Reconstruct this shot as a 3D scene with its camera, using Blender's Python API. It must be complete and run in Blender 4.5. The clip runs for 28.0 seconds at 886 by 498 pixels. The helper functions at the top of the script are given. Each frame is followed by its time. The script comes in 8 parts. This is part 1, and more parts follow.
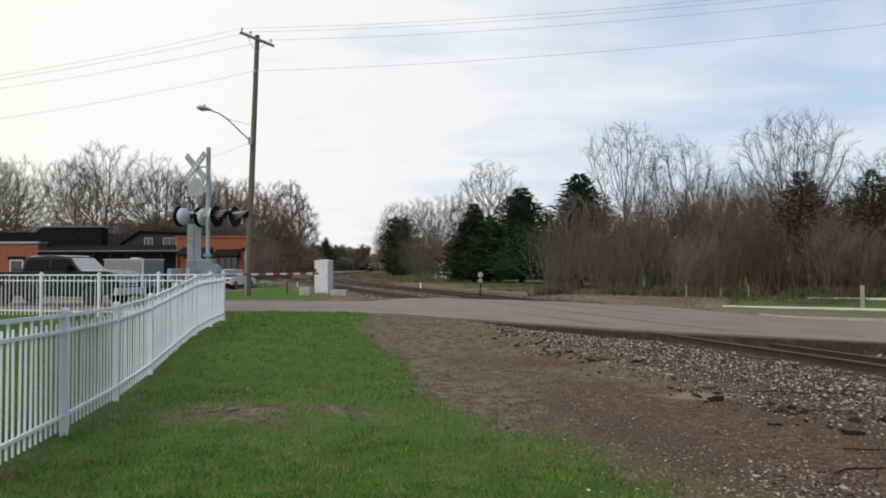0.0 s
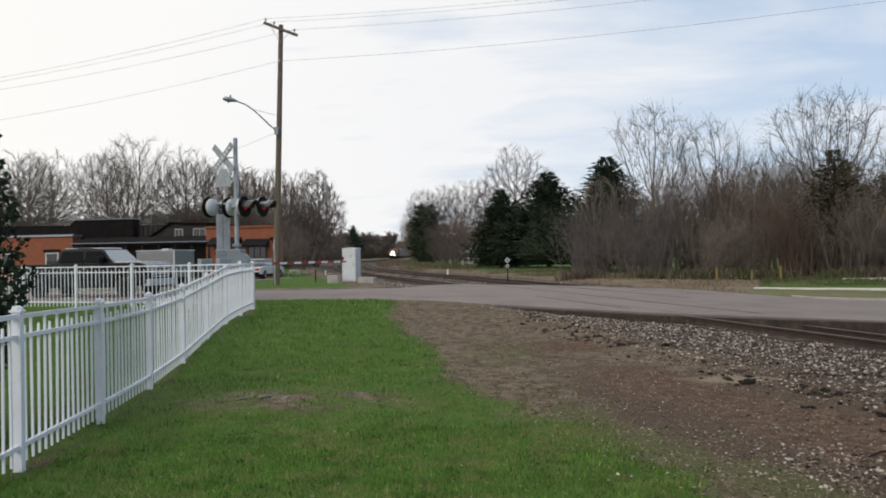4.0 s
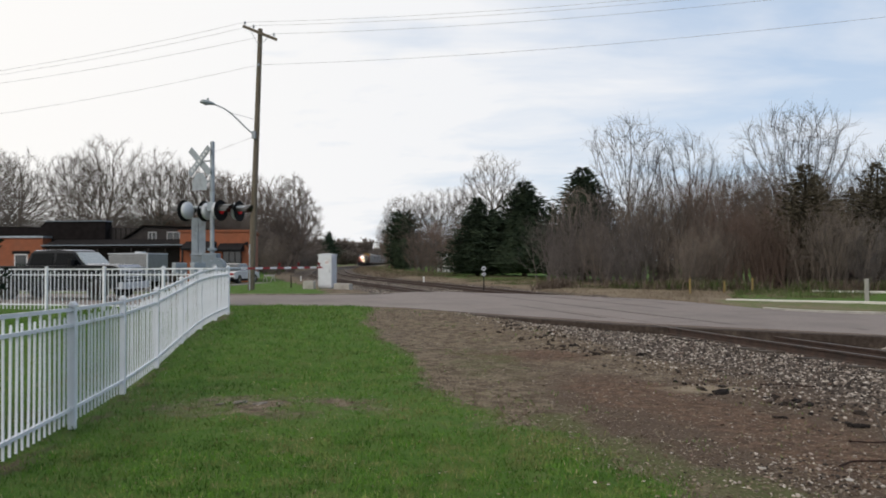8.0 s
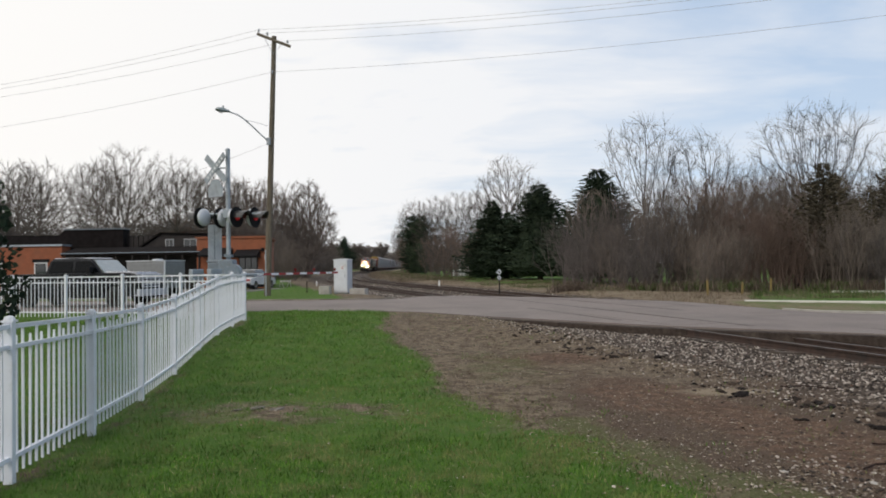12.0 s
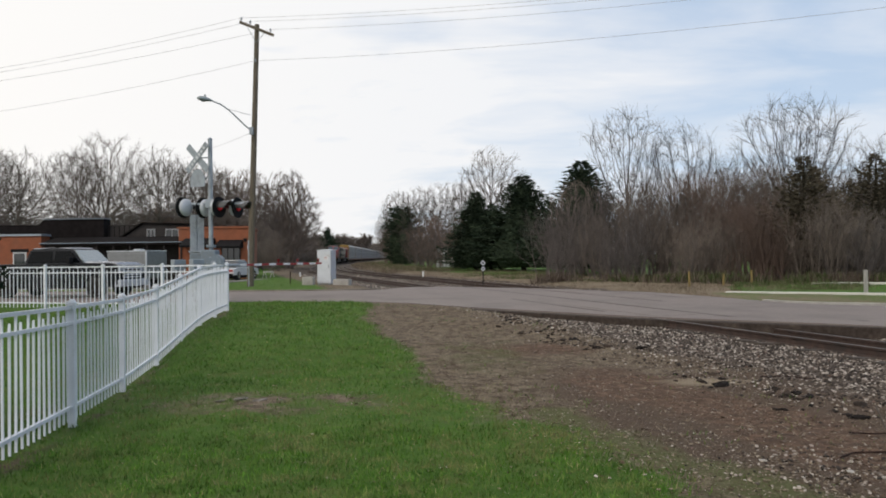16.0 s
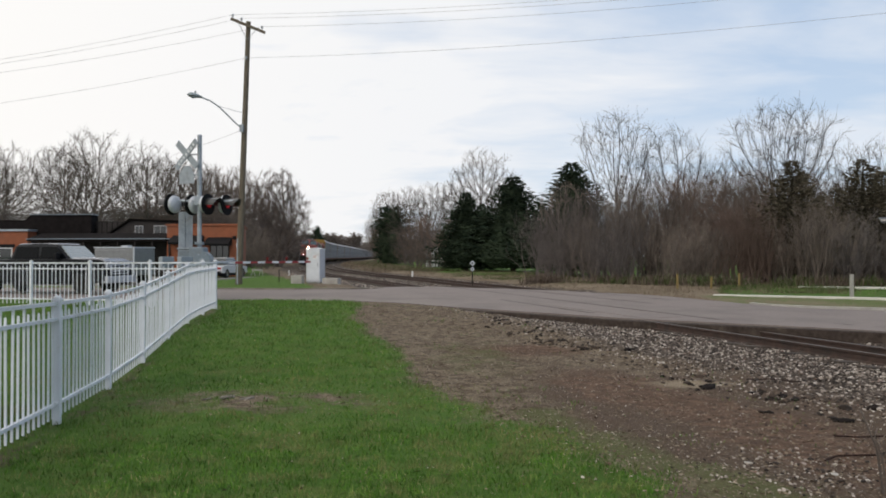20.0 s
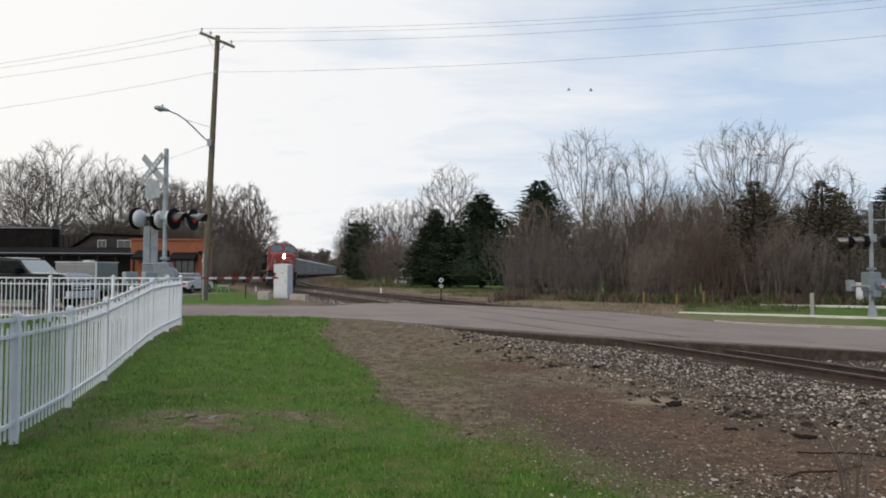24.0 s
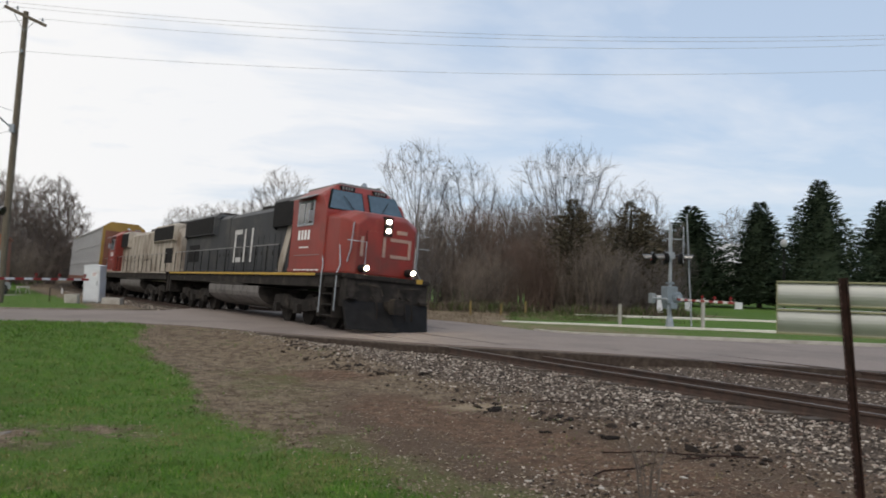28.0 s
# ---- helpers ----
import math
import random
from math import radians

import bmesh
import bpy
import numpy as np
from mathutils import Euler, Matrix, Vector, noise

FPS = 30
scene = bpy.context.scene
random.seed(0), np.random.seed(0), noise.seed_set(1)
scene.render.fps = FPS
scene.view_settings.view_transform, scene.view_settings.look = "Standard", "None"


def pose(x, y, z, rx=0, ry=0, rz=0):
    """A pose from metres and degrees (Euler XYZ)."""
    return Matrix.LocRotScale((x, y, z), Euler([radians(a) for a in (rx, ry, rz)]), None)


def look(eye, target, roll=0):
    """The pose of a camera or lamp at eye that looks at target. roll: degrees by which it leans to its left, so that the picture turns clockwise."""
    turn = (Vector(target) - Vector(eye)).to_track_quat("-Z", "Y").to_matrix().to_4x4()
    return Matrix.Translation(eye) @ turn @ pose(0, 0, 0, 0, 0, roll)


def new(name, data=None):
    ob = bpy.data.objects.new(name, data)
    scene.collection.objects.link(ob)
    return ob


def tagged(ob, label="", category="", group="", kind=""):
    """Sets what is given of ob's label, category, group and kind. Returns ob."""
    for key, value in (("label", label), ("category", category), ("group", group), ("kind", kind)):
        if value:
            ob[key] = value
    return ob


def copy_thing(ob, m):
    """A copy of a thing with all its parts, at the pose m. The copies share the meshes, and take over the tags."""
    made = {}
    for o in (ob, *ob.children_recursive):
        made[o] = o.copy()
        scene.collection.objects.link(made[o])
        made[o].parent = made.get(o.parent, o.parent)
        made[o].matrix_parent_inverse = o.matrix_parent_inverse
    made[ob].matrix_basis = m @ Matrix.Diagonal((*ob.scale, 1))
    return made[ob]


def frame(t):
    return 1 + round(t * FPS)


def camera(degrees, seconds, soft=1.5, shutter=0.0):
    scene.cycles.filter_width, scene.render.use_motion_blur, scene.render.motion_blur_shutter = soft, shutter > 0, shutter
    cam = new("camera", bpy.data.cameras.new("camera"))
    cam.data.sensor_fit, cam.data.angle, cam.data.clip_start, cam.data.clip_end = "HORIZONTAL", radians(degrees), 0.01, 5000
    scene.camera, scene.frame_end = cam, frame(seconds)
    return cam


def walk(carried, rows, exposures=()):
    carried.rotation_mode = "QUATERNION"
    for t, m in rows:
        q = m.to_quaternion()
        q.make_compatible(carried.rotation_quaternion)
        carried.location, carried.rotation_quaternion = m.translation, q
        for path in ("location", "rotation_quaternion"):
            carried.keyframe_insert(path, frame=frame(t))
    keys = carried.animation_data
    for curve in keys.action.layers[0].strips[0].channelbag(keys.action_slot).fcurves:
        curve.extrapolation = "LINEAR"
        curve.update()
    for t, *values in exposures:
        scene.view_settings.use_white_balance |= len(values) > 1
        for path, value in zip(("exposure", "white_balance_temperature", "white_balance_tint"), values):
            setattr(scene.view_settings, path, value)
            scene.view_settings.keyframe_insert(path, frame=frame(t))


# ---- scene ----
cam = camera(62.6, 28.0, soft=1.8, shutter=0.3)
PATH = [
    (0.0, 0.028, 0.002, 1.698, 91.49, 0.14, 0.13),
    (0.5, 0.039, 0.003, 1.699, 91.40, 0.25, -0.08),
    (1.0, 0.046, 0.003, 1.699, 91.31, 0.67, 0.84),
    (1.5, 0.056, -0.007, 1.698, 91.21, 0.68, 1.62),
    (2.0, 0.060, -0.008, 1.693, 91.16, 0.87, 1.96),
    (2.5, 0.058, -0.003, 1.696, 90.93, 0.90, 2.32),
    (3.0, 0.051, -0.003, 1.696, 90.62, 0.92, 2.39),
    (3.5, 0.046, 0.005, 1.698, 90.41, 1.09, 2.20),
    (5.5, 0.022, -0.016, 1.696, 90.67, 0.57, 2.82),
    (6.0, 0.020, -0.016, 1.696, 90.74, 0.31, 2.84),
    (6.5, 0.013, -0.013, 1.699, 90.79, 0.44, 2.58),
    (7.0, 0.014, -0.018, 1.699, 90.96, 0.50, 2.58),
    (7.5, 0.005, -0.018, 1.697, 91.03, 0.35, 2.55),
    (8.0, -0.004, -0.015, 1.697, 91.00, 0.21, 0.36),
    (8.5, -0.010, -0.001, 1.697, 90.89, 0.51, -0.86),
    (9.0, -0.020, 0.001, 1.700, 90.82, 0.71, -0.30),
    (9.5, -0.017, -0.010, 1.698, 91.05, 0.68, 0.94),
    (10.0, -0.017, -0.018, 1.701, 91.29, 0.86, 1.52),
    (10.5, -0.014, -0.009, 1.698, 91.42, 0.77, 1.82),
    (11.0, -0.012, -0.013, 1.703, 91.41, 0.64, 1.99),
    (11.5, -0.009, -0.006, 1.702, 91.40, 0.49, 1.97),
    (12.0, -0.002, 0.000, 1.698, 91.32, 0.82, 1.56),
    (12.5, -0.000, 0.004, 1.700, 91.10, 0.89, 1.19),
    (14.5, -0.012, 0.003, 1.699, 90.52, 0.57, 0.80),
    (15.0, -0.003, 0.004, 1.701, 90.54, 0.43, 0.63),
    (15.5, 0.000, 0.005, 1.697, 90.58, 0.63, 0.48),
    (16.0, -0.004, 0.002, 1.698, 90.59, 0.69, 0.29),
    (16.5, -0.014, 0.002, 1.696, 90.57, 0.43, 0.21),
    (17.0, -0.013, 0.002, 1.701, 90.54, 0.33, 0.08),
    (17.5, -0.018, -0.002, 1.695, 90.61, 0.41, -0.08),
    (18.0, -0.011, -0.004, 1.700, 90.62, 0.49, -0.20),
    (18.5, -0.014, 0.006, 1.700, 90.57, 0.42, -0.24),
    (19.0, -0.013, 0.007, 1.700, 90.49, 0.51, -0.36),
    (19.5, -0.011, 0.010, 1.702, 90.48, 0.26, -0.42),
    (20.0, -0.002, 0.008, 1.696, 90.59, 0.05, -0.53),
    (20.5, -0.006, 0.011, 1.699, 91.02, 0.19, -0.82),
    (22.5, -0.023, -0.003, 1.705, 91.67, -0.43, -1.56),
    (23.0, -0.026, 0.006, 1.707, 91.76, -0.62, -1.83),
    (23.5, -0.022, 0.007, 1.704, 91.86, -0.53, -2.28),
    (24.0, -0.018, 0.006, 1.702, 91.90, -0.27, -3.00),
    (24.5, -0.014, 0.008, 1.704, 91.91, -0.05, -3.84),
    (25.0, -0.017, 0.012, 1.701, 91.90, 0.09, -4.27),
    (25.5, -0.016, 0.013, 1.706, 91.84, -0.02, -4.59),
    (26.0, -0.018, 0.011, 1.705, 91.94, -0.30, -5.13),
    (26.5, -0.023, 0.008, 1.701, 92.09, -0.32, -6.48),
    (27.0, -0.015, 0.011, 1.708, 92.17, -0.71, -8.78),
    (27.5, -0.001, 0.014, 1.705, 92.36, -0.78, -11.94),
    (28.0, 0.007, 0.003, 1.711, 92.66, -1.50, -16.13),
]
walk(cam, [(t, pose(x, y, z, rx, ry, rz)) for t, x, y, z, rx, ry, rz in PATH], exposures=[(0.0, 0.0, 6950, 10), (28.0, 0.0, 6950, 10)])

# ---- world, sun ----
SUN_ELEV, SUN_AZ = radians(42), radians(205)
world = bpy.data.worlds.new("sky")
scene.world = world
world.use_nodes = True


def build_sky():
    nt = world.node_tree
    nt.nodes.clear()
    N, L = nt.nodes.new, nt.links.new
    out, bg = N("ShaderNodeOutputWorld"), N("ShaderNodeBackground")
    sky = N("ShaderNodeTexSky")
    sky.sky_type, sky.sun_disc = "NISHITA", False
    sky.sun_elevation, sky.sun_rotation = SUN_ELEV, SUN_AZ
    sky.air_density, sky.dust_density, sky.ozone_density = 1.0, 2.0, 1.0
    co, sep = N("ShaderNodeTexCoord"), N("ShaderNodeSeparateXYZ")
    L(co.outputs["Generated"], sep.inputs[0])

    def m(op, a, b=0.0, clamp=False):
        n = N("ShaderNodeMath")
        n.operation, n.use_clamp = op, clamp
        for i, v in enumerate((a, b)):
            if isinstance(v, (int, float)):
                n.inputs[i].default_value = v
            else:
                L(v, n.inputs[i])
        return n.outputs[0]
    x, y, z = sep.outputs
    up = m("ADD", m("MAXIMUM", z, 0.0), 0.16)
    flat = N("ShaderNodeCombineXYZ")
    L(m("DIVIDE", x, up), flat.inputs[0])
    L(m("MULTIPLY", m("DIVIDE", y, up), 1.5), flat.inputs[1])
    noise_1, noise_2 = N("ShaderNodeTexNoise"), N("ShaderNodeTexNoise")
    for n, s, d in ((noise_1, 0.75, 6), (noise_2, 2.6, 5)):
        L(flat.outputs[0], n.inputs["Vector"])
        n.inputs["Scale"].default_value, n.inputs["Detail"].default_value, n.inputs["Roughness"].default_value = s, d, 0.55
        n.inputs["Distortion"].default_value = 0.5
    # the cloud cover thins out towards the east
    side = m("MULTIPLY", m("ADD", x, -0.15), -0.62)
    cover = m("ADD", m("ADD", m("MULTIPLY", noise_1.outputs[0], 1.3), m("MULTIPLY", noise_2.outputs[0], 0.4)), side)
    cover = m("MULTIPLY", m("SUBTRACT", cover, 0.53), 2.2, True)
    cloud, mix = N("ShaderNodeMix"), N("ShaderNodeMix")
    cloud.data_type = mix.data_type = "RGBA"
    L(m("MULTIPLY", m("SUBTRACT", 0.35, x), 0.8, True), cloud.inputs["Factor"])
    cloud.inputs["A"].default_value = (0.82, 0.88, 0.985, 1)
    cloud.inputs["B"].default_value = (1.015, 1.02, 1.03, 1)
    gain = N("ShaderNodeVectorMath")
    gain.operation = "SCALE"
    L(sky.outputs[0], gain.inputs[0])
    gain.inputs["Scale"].default_value = 0.10
    haze = N("ShaderNodeMix")
    haze.data_type = "RGBA"
    haze.inputs["Factor"].default_value = 0.62
    L(gain.outputs[0], haze.inputs["A"])
    haze.inputs["B"].default_value = (0.64, 0.81, 1.08, 1)
    L(cover, mix.inputs["Factor"])
    L(haze.outputs["Result"], mix.inputs["A"])
    L(cloud.outputs["Result"], mix.inputs["B"])
    L(mix.outputs["Result"], bg.inputs[0])
    bg.inputs[1].default_value = SKY_STRENGTH
    L(bg.outputs[0], out.inputs[0])


SKY_STRENGTH = 1.0
build_sky()
sun_data = bpy.data.lights.new("sun", "SUN")
sun_data.energy, sun_data.angle, sun_data.color = 1.1, radians(14), (1.0, 0.96, 0.9)
sun = new("sun", sun_data)
sun_dir = Vector((math.sin(SUN_AZ) * math.cos(SUN_ELEV), math.cos(SUN_AZ) * math.cos(SUN_ELEV), math.sin(SUN_ELEV)))
sun.matrix_basis = look(sun_dir * 50, (0, 0, 0))
scene.view_settings.exposure = 0.0


# ---- materials ----
def mat(name, color, rough=0.7, metal=0.0, vary=0.15, scale=6.0, bump=0.0, bump_scale=40.0, dark=None, spot=3.0, amount=0.0, obj=0.0, stretch=(1, 1, 1), emit=0.0, coat=0.0, spec=0.5):
    """A surface with grain and larger stains. dark: the stain's colour, spot: its scale, amount: how much of it."""
    mt = bpy.data.materials.new(name)
    mt.use_nodes = True
    nt = mt.node_tree
    N, L = nt.nodes.new, nt.links.new
    b = nt.nodes["Principled BSDF"]
    b.inputs["Roughness"].default_value, b.inputs["Metallic"].default_value = rough, metal
    b.inputs["Coat Weight"].default_value = coat
    b.inputs["Specular IOR Level"].default_value = spec
    co, mp = N("ShaderNodeTexCoord"), N("ShaderNodeMapping")
    L(co.outputs["Object"], mp.inputs[0])
    mp.inputs["Scale"].default_value = stretch
    n1 = N("ShaderNodeTexNoise")
    L(mp.outputs[0], n1.inputs["Vector"])
    n1.inputs["Scale"].default_value, n1.inputs["Detail"].default_value = scale, 5
    hsv = N("ShaderNodeHueSaturation")
    hsv.inputs["Color"].default_value = (*color, 1)
    rng = N("ShaderNodeMapRange")
    rng.inputs["From Min"].default_value, rng.inputs["From Max"].default_value = 0.3, 0.7
    rng.inputs["To Min"].default_value, rng.inputs["To Max"].default_value = 1 - vary, 1 + vary
    L(n1.outputs[0], rng.inputs[0])
    val = rng.outputs[0]
    if obj:
        info, r2, mul = N("ShaderNodeObjectInfo"), N("ShaderNodeMapRange"), N("ShaderNodeMath")
        L(info.outputs["Random"], r2.inputs[0])
        r2.inputs["To Min"].default_value, r2.inputs["To Max"].default_value = 1 - obj, 1 + obj
        mul.operation = "MULTIPLY"
        L(val, mul.inputs[0]), L(r2.outputs[0], mul.inputs[1])
        val = mul.outputs[0]
    L(val, hsv.inputs["Value"])
    col = hsv.outputs[0]
    if amount > 0:
        n2, ramp, mx = N("ShaderNodeTexNoise"), N("ShaderNodeMapRange"), N("ShaderNodeMix")
        L(mp.outputs[0], n2.inputs["Vector"])
        n2.inputs["Scale"].default_value, n2.inputs["Detail"].default_value, n2.inputs["Roughness"].default_value = spot, 6, 0.65
        ramp.inputs["From Min"].default_value, ramp.inputs["From Max"].default_value = 0.62 - 0.3 * amount, 0.85 - 0.3 * amount
        L(n2.outputs[0], ramp.inputs[0])
        mx.data_type = "RGBA"
        L(ramp.outputs[0], mx.inputs["Factor"]), L(col, mx.inputs["A"])
        mx.inputs["B"].default_value = (*dark, 1)
        col = mx.outputs["Result"]
    L(col, b.inputs["Base Color"])
    if bump:
        n3, bp = N("ShaderNodeTexNoise"), N("ShaderNodeBump")
        L(mp.outputs[0], n3.inputs["Vector"])
        n3.inputs["Scale"].default_value, n3.inputs["Detail"].default_value = bump_scale, 4
        bp.inputs["Strength"].default_value, bp.inputs["Distance"].default_value = bump, 0.02
        L(n3.outputs[0], bp.inputs["Height"]), L(bp.outputs[0], b.inputs["Normal"])
    if emit:
        b.inputs["Emission Color"].default_value, b.inputs["Emission Strength"].default_value = (*color, 1), emit
    return mt


def island_mat(name, stops, rough_v=0.9, spec=0.3, patch=None, patch_scale=0.8):
    mt = bpy.data.materials.new(name)
    mt.use_nodes = True
    nt = mt.node_tree
    N, L = nt.nodes.new, nt.links.new
    g, r, tc, nz, mx = N("ShaderNodeNewGeometry"), N("ShaderNodeValToRGB"), N("ShaderNodeTexCoord"), N("ShaderNodeTexNoise"), N("ShaderNodeMix")
    e = r.color_ramp.elements
    while len(e) < len(stops):
        e.new(0.5)
    for k, (p, c) in enumerate(stops):
        e[k].position, e[k].color = p, (*c, 1)
    L(g.outputs["Random Per Island"], r.inputs[0])
    L(tc.outputs["Object"], nz.inputs["Vector"])
    nz.inputs["Scale"].default_value, nz.inputs["Detail"].default_value = 30, 4
    mx.data_type, mx.blend_type = "RGBA", "MULTIPLY"
    mx.inputs["Factor"].default_value = 0.5
    L(r.outputs[0], mx.inputs["A"]), L(nz.outputs[0], mx.inputs["B"])
    b = nt.nodes["Principled BSDF"]
    b.inputs["Roughness"].default_value, b.inputs["Specular IOR Level"].default_value = rough_v, spec
    col = mx.outputs["Result"]
    if patch:
        # lusher and thinner growth
        n0, r0, m0 = N("ShaderNodeTexNoise"), N("ShaderNodeMapRange"), N("ShaderNodeHueSaturation")
        L(tc.outputs["Object"], n0.inputs["Vector"])
        n0.inputs["Scale"].default_value, n0.inputs["Detail"].default_value = patch_scale * 3, 7
        r0.inputs["From Min"].default_value, r0.inputs["From Max"].default_value = 0.36, 0.64
        r0.inputs["To Min"].default_value, r0.inputs["To Max"].default_value = 0.62, 1.3
        L(n0.outputs[0], r0.inputs[0]), L(col, m0.inputs["Color"]), L(r0.outputs[0], m0.inputs["Value"])
        col = m0.outputs[0]
        # worn patches of another tone, broken up at two sizes
        for scale, lo, hi in ((patch_scale, 0.51, 0.64), (patch_scale * 4, 0.53, 0.66)):
            n2, mr, m2 = N("ShaderNodeTexNoise"), N("ShaderNodeMapRange"), N("ShaderNodeMix")
            L(tc.outputs["Object"], n2.inputs["Vector"])
            n2.inputs["Scale"].default_value, n2.inputs["Detail"].default_value = scale, 5
            mr.inputs["From Min"].default_value, mr.inputs["From Max"].default_value = lo, hi
            mr.inputs["To Max"].default_value = 0.72
            L(n2.outputs[0], mr.inputs[0])
            sp, ly, lush = N("ShaderNodeSeparateXYZ"), N("ShaderNodeMapRange"), N("ShaderNodeMath")
            L(tc.outputs["Object"], sp.inputs[0]), L(sp.outputs[1], ly.inputs[0])
            ly.inputs["From Min"].default_value, ly.inputs["From Max"].default_value = 10.5, 14.5
            ly.inputs["To Min"].default_value, ly.inputs["To Max"].default_value = 1.0, 0.2
            lush.operation = "MULTIPLY"
            L(mr.outputs[0], lush.inputs[0]), L(ly.outputs[0], lush.inputs[1])
            m2.data_type = "RGBA"
            L(lush.outputs[0], m2.inputs["Factor"]), L(col, m2.inputs["A"])
            m2.inputs["B"].default_value = (*patch, 1)
            col = m2.outputs["Result"]
    L(col, b.inputs["Base Color"])
    return mt


WHITE_FENCE = mat("white_fence_paint", (0.70, 0.72, 0.78), 0.45, vary=0.05, scale=3, dark=(0.42, 0.44, 0.42), spot=2.5, amount=0.35)
WOOD_POLE = mat("weathered_pole_wood", (0.12, 0.10, 0.075), 0.9, vary=0.35, scale=5, stretch=(6, 6, 0.5), bump=0.4, bump_scale=12)
GALV = mat("galvanised_steel", (0.30, 0.335, 0.375), 0.5, metal=0.35, vary=0.12, scale=5, dark=(0.20, 0.21, 0.22), amount=0.35)
ALU_BOX = mat("aluminium_cabinet", (0.60, 0.62, 0.66), 0.5, metal=0.2, vary=0.05, scale=3, dark=(0.45, 0.40, 0.36), spot=2, amount=0.2)
BLACK = mat("black_paint", (0.010, 0.010, 0.011), 0.7, vary=0.3, scale=4, spec=0.15)
SIGN_WHITE = mat("sign_white", (0.7, 0.71, 0.72), 0.4, vary=0.05)
SIGN_RED = mat("sign_red", (0.30, 0.028, 0.032), 0.45, vary=0.08)
RUST = mat("rusty_steel", (0.030, 0.015, 0.012), 0.9, vary=0.4, scale=14, dark=(0.014, 0.01, 0.009), spot=8, amount=0.5, bump=0.2, spec=0.2)
RAIL = mat("rail_rust", (0.054, 0.032, 0.025), 0.8, vary=0.25, scale=9, dark=(0.028, 0.021, 0.018), amount=0.5)
RAIL_TOP = mat("worn_rail_head", (0.115, 0.095, 0.085), 0.55, metal=0.4, vary=0.1)
TIE = mat("creosoted_tie_wood", (0.06, 0.047, 0.038), 0.92, vary=0.3, scale=5, obj=0.3, bump=0.4, bump_scale=14)
CONCRETE = mat("concrete", (0.38, 0.36, 0.33), 0.92, vary=0.14, scale=3, dark=(0.2, 0.185, 0.165), spot=1.2, amount=0.4, bump=0.2)
ASPHALT = mat("worn_asphalt", (0.198, 0.165, 0.150), 0.8, vary=0.14, scale=18, dark=(0.145, 0.120, 0.110), spot=0.35, amount=0.5, bump=0.15, bump_scale=60, spec=0.35)
# old tar, and the road edge with its shadow darkened into the colour
SHADED_EDGE_TAR = mat("shaded_asphalt_edge_and_tar", (0.050, 0.038, 0.032), 0.95, vary=0.35, scale=9, dark=(0.11, 0.088, 0.072), spot=3, amount=0.3, bump=0.6, bump_scale=18, spec=0.2)
HOOD_PAINT = mat("glossy_black_hood", (0.02, 0.02, 0.021), 0.32, vary=0.2, spec=0.7, coat=0.5)
FADED_YELLOW = mat("faded_yellow_post", (0.20, 0.14, 0.045), 0.7, vary=0.2, scale=8)
# grey-blue part-metal base stands in for bright sky mirrored in the pickup's windscreen
SKY_GLASS = mat("sky_toned_windscreen_glass", (0.20, 0.24, 0.26), 0.08, metal=0.6, vary=0.08, coat=0.9)
HEADLAMP = mat("clear_headlamp", (0.42, 0.44, 0.47), 0.25, metal=0.2, vary=0.15, scale=12, coat=0.8)
TINTED = mat("tinted_car_glass", (0.003, 0.004, 0.005), 0.1, vary=0.1, spec=0.12)
ROCK = mat("weathered_rock", (0.15, 0.13, 0.11), 0.9, vary=0.4, scale=9, dark=(0.25, 0.22, 0.19), spot=5, amount=0.4, bump=0.5, bump_scale=25)
LOT = mat("parking_lot_asphalt", (0.19, 0.176, 0.162), 0.95, vary=0.12, scale=12, dark=(0.13, 0.12, 0.11), spot=0.4, amount=0.4)
RUBBER_PANEL = mat("crossing_panel_edge", (0.11, 0.09, 0.08), 0.85, vary=0.25, scale=5, dark=(0.04, 0.035, 0.03), spot=2, amount=0.4)
BARK = mat("grey_bark", (0.130, 0.106, 0.090), 0.95, vary=0.3, scale=1.2, obj=0.35)
BARK_OAK = mat("dark_grey_bark", (0.098, 0.082, 0.072), 0.95, vary=0.25, scale=1.2, obj=0.25)
BARK_FAR = mat("grey_brown_bark", (0.135, 0.108, 0.095), 0.95, vary=0.25, scale=1.2, obj=0.2)
BARK_GREY = mat("purple_grey_bark", (0.100, 0.086, 0.081), 0.95, vary=0.3, scale=1.5, obj=0.35)
BARK_LIGHT = mat("pale_bark", (0.060, 0.057, 0.058), 0.95, vary=0.2, scale=3, obj=0.15)
BARK_RED = mat("reddish_twig", (0.135, 0.092, 0.074), 0.95, vary=0.25, scale=2, obj=0.3)
NEEDLE = island_mat("spruce_needles", [(0.0, (0.016, 0.029, 0.019)), (0.5, (0.035, 0.055, 0.035)), (1.0, (0.066, 0.090, 0.055))], 0.95, 0.1)
NEEDLE_CEDAR = island_mat("olive_brown_cedar_needles", [(0.0, (0.048, 0.043, 0.031)), (0.5, (0.098, 0.085, 0.060)), (1.0, (0.165, 0.140, 0.100))], 0.95, 0.1)
BRICK = mat("orange_brick", (0.235, 0.076, 0.036), 0.9, vary=0.12, scale=2.5, dark=(0.2, 0.08, 0.045), spot=0.8, amount=0.4)
DARK_ROOF = mat("dark_shingles", (0.010, 0.008, 0.008), 0.95, vary=0.35, scale=3, spec=0.15)
GREY_SIDING = mat("grey_siding", (0.036, 0.032, 0.031), 0.9, vary=0.2, scale=2, spec=0.2)
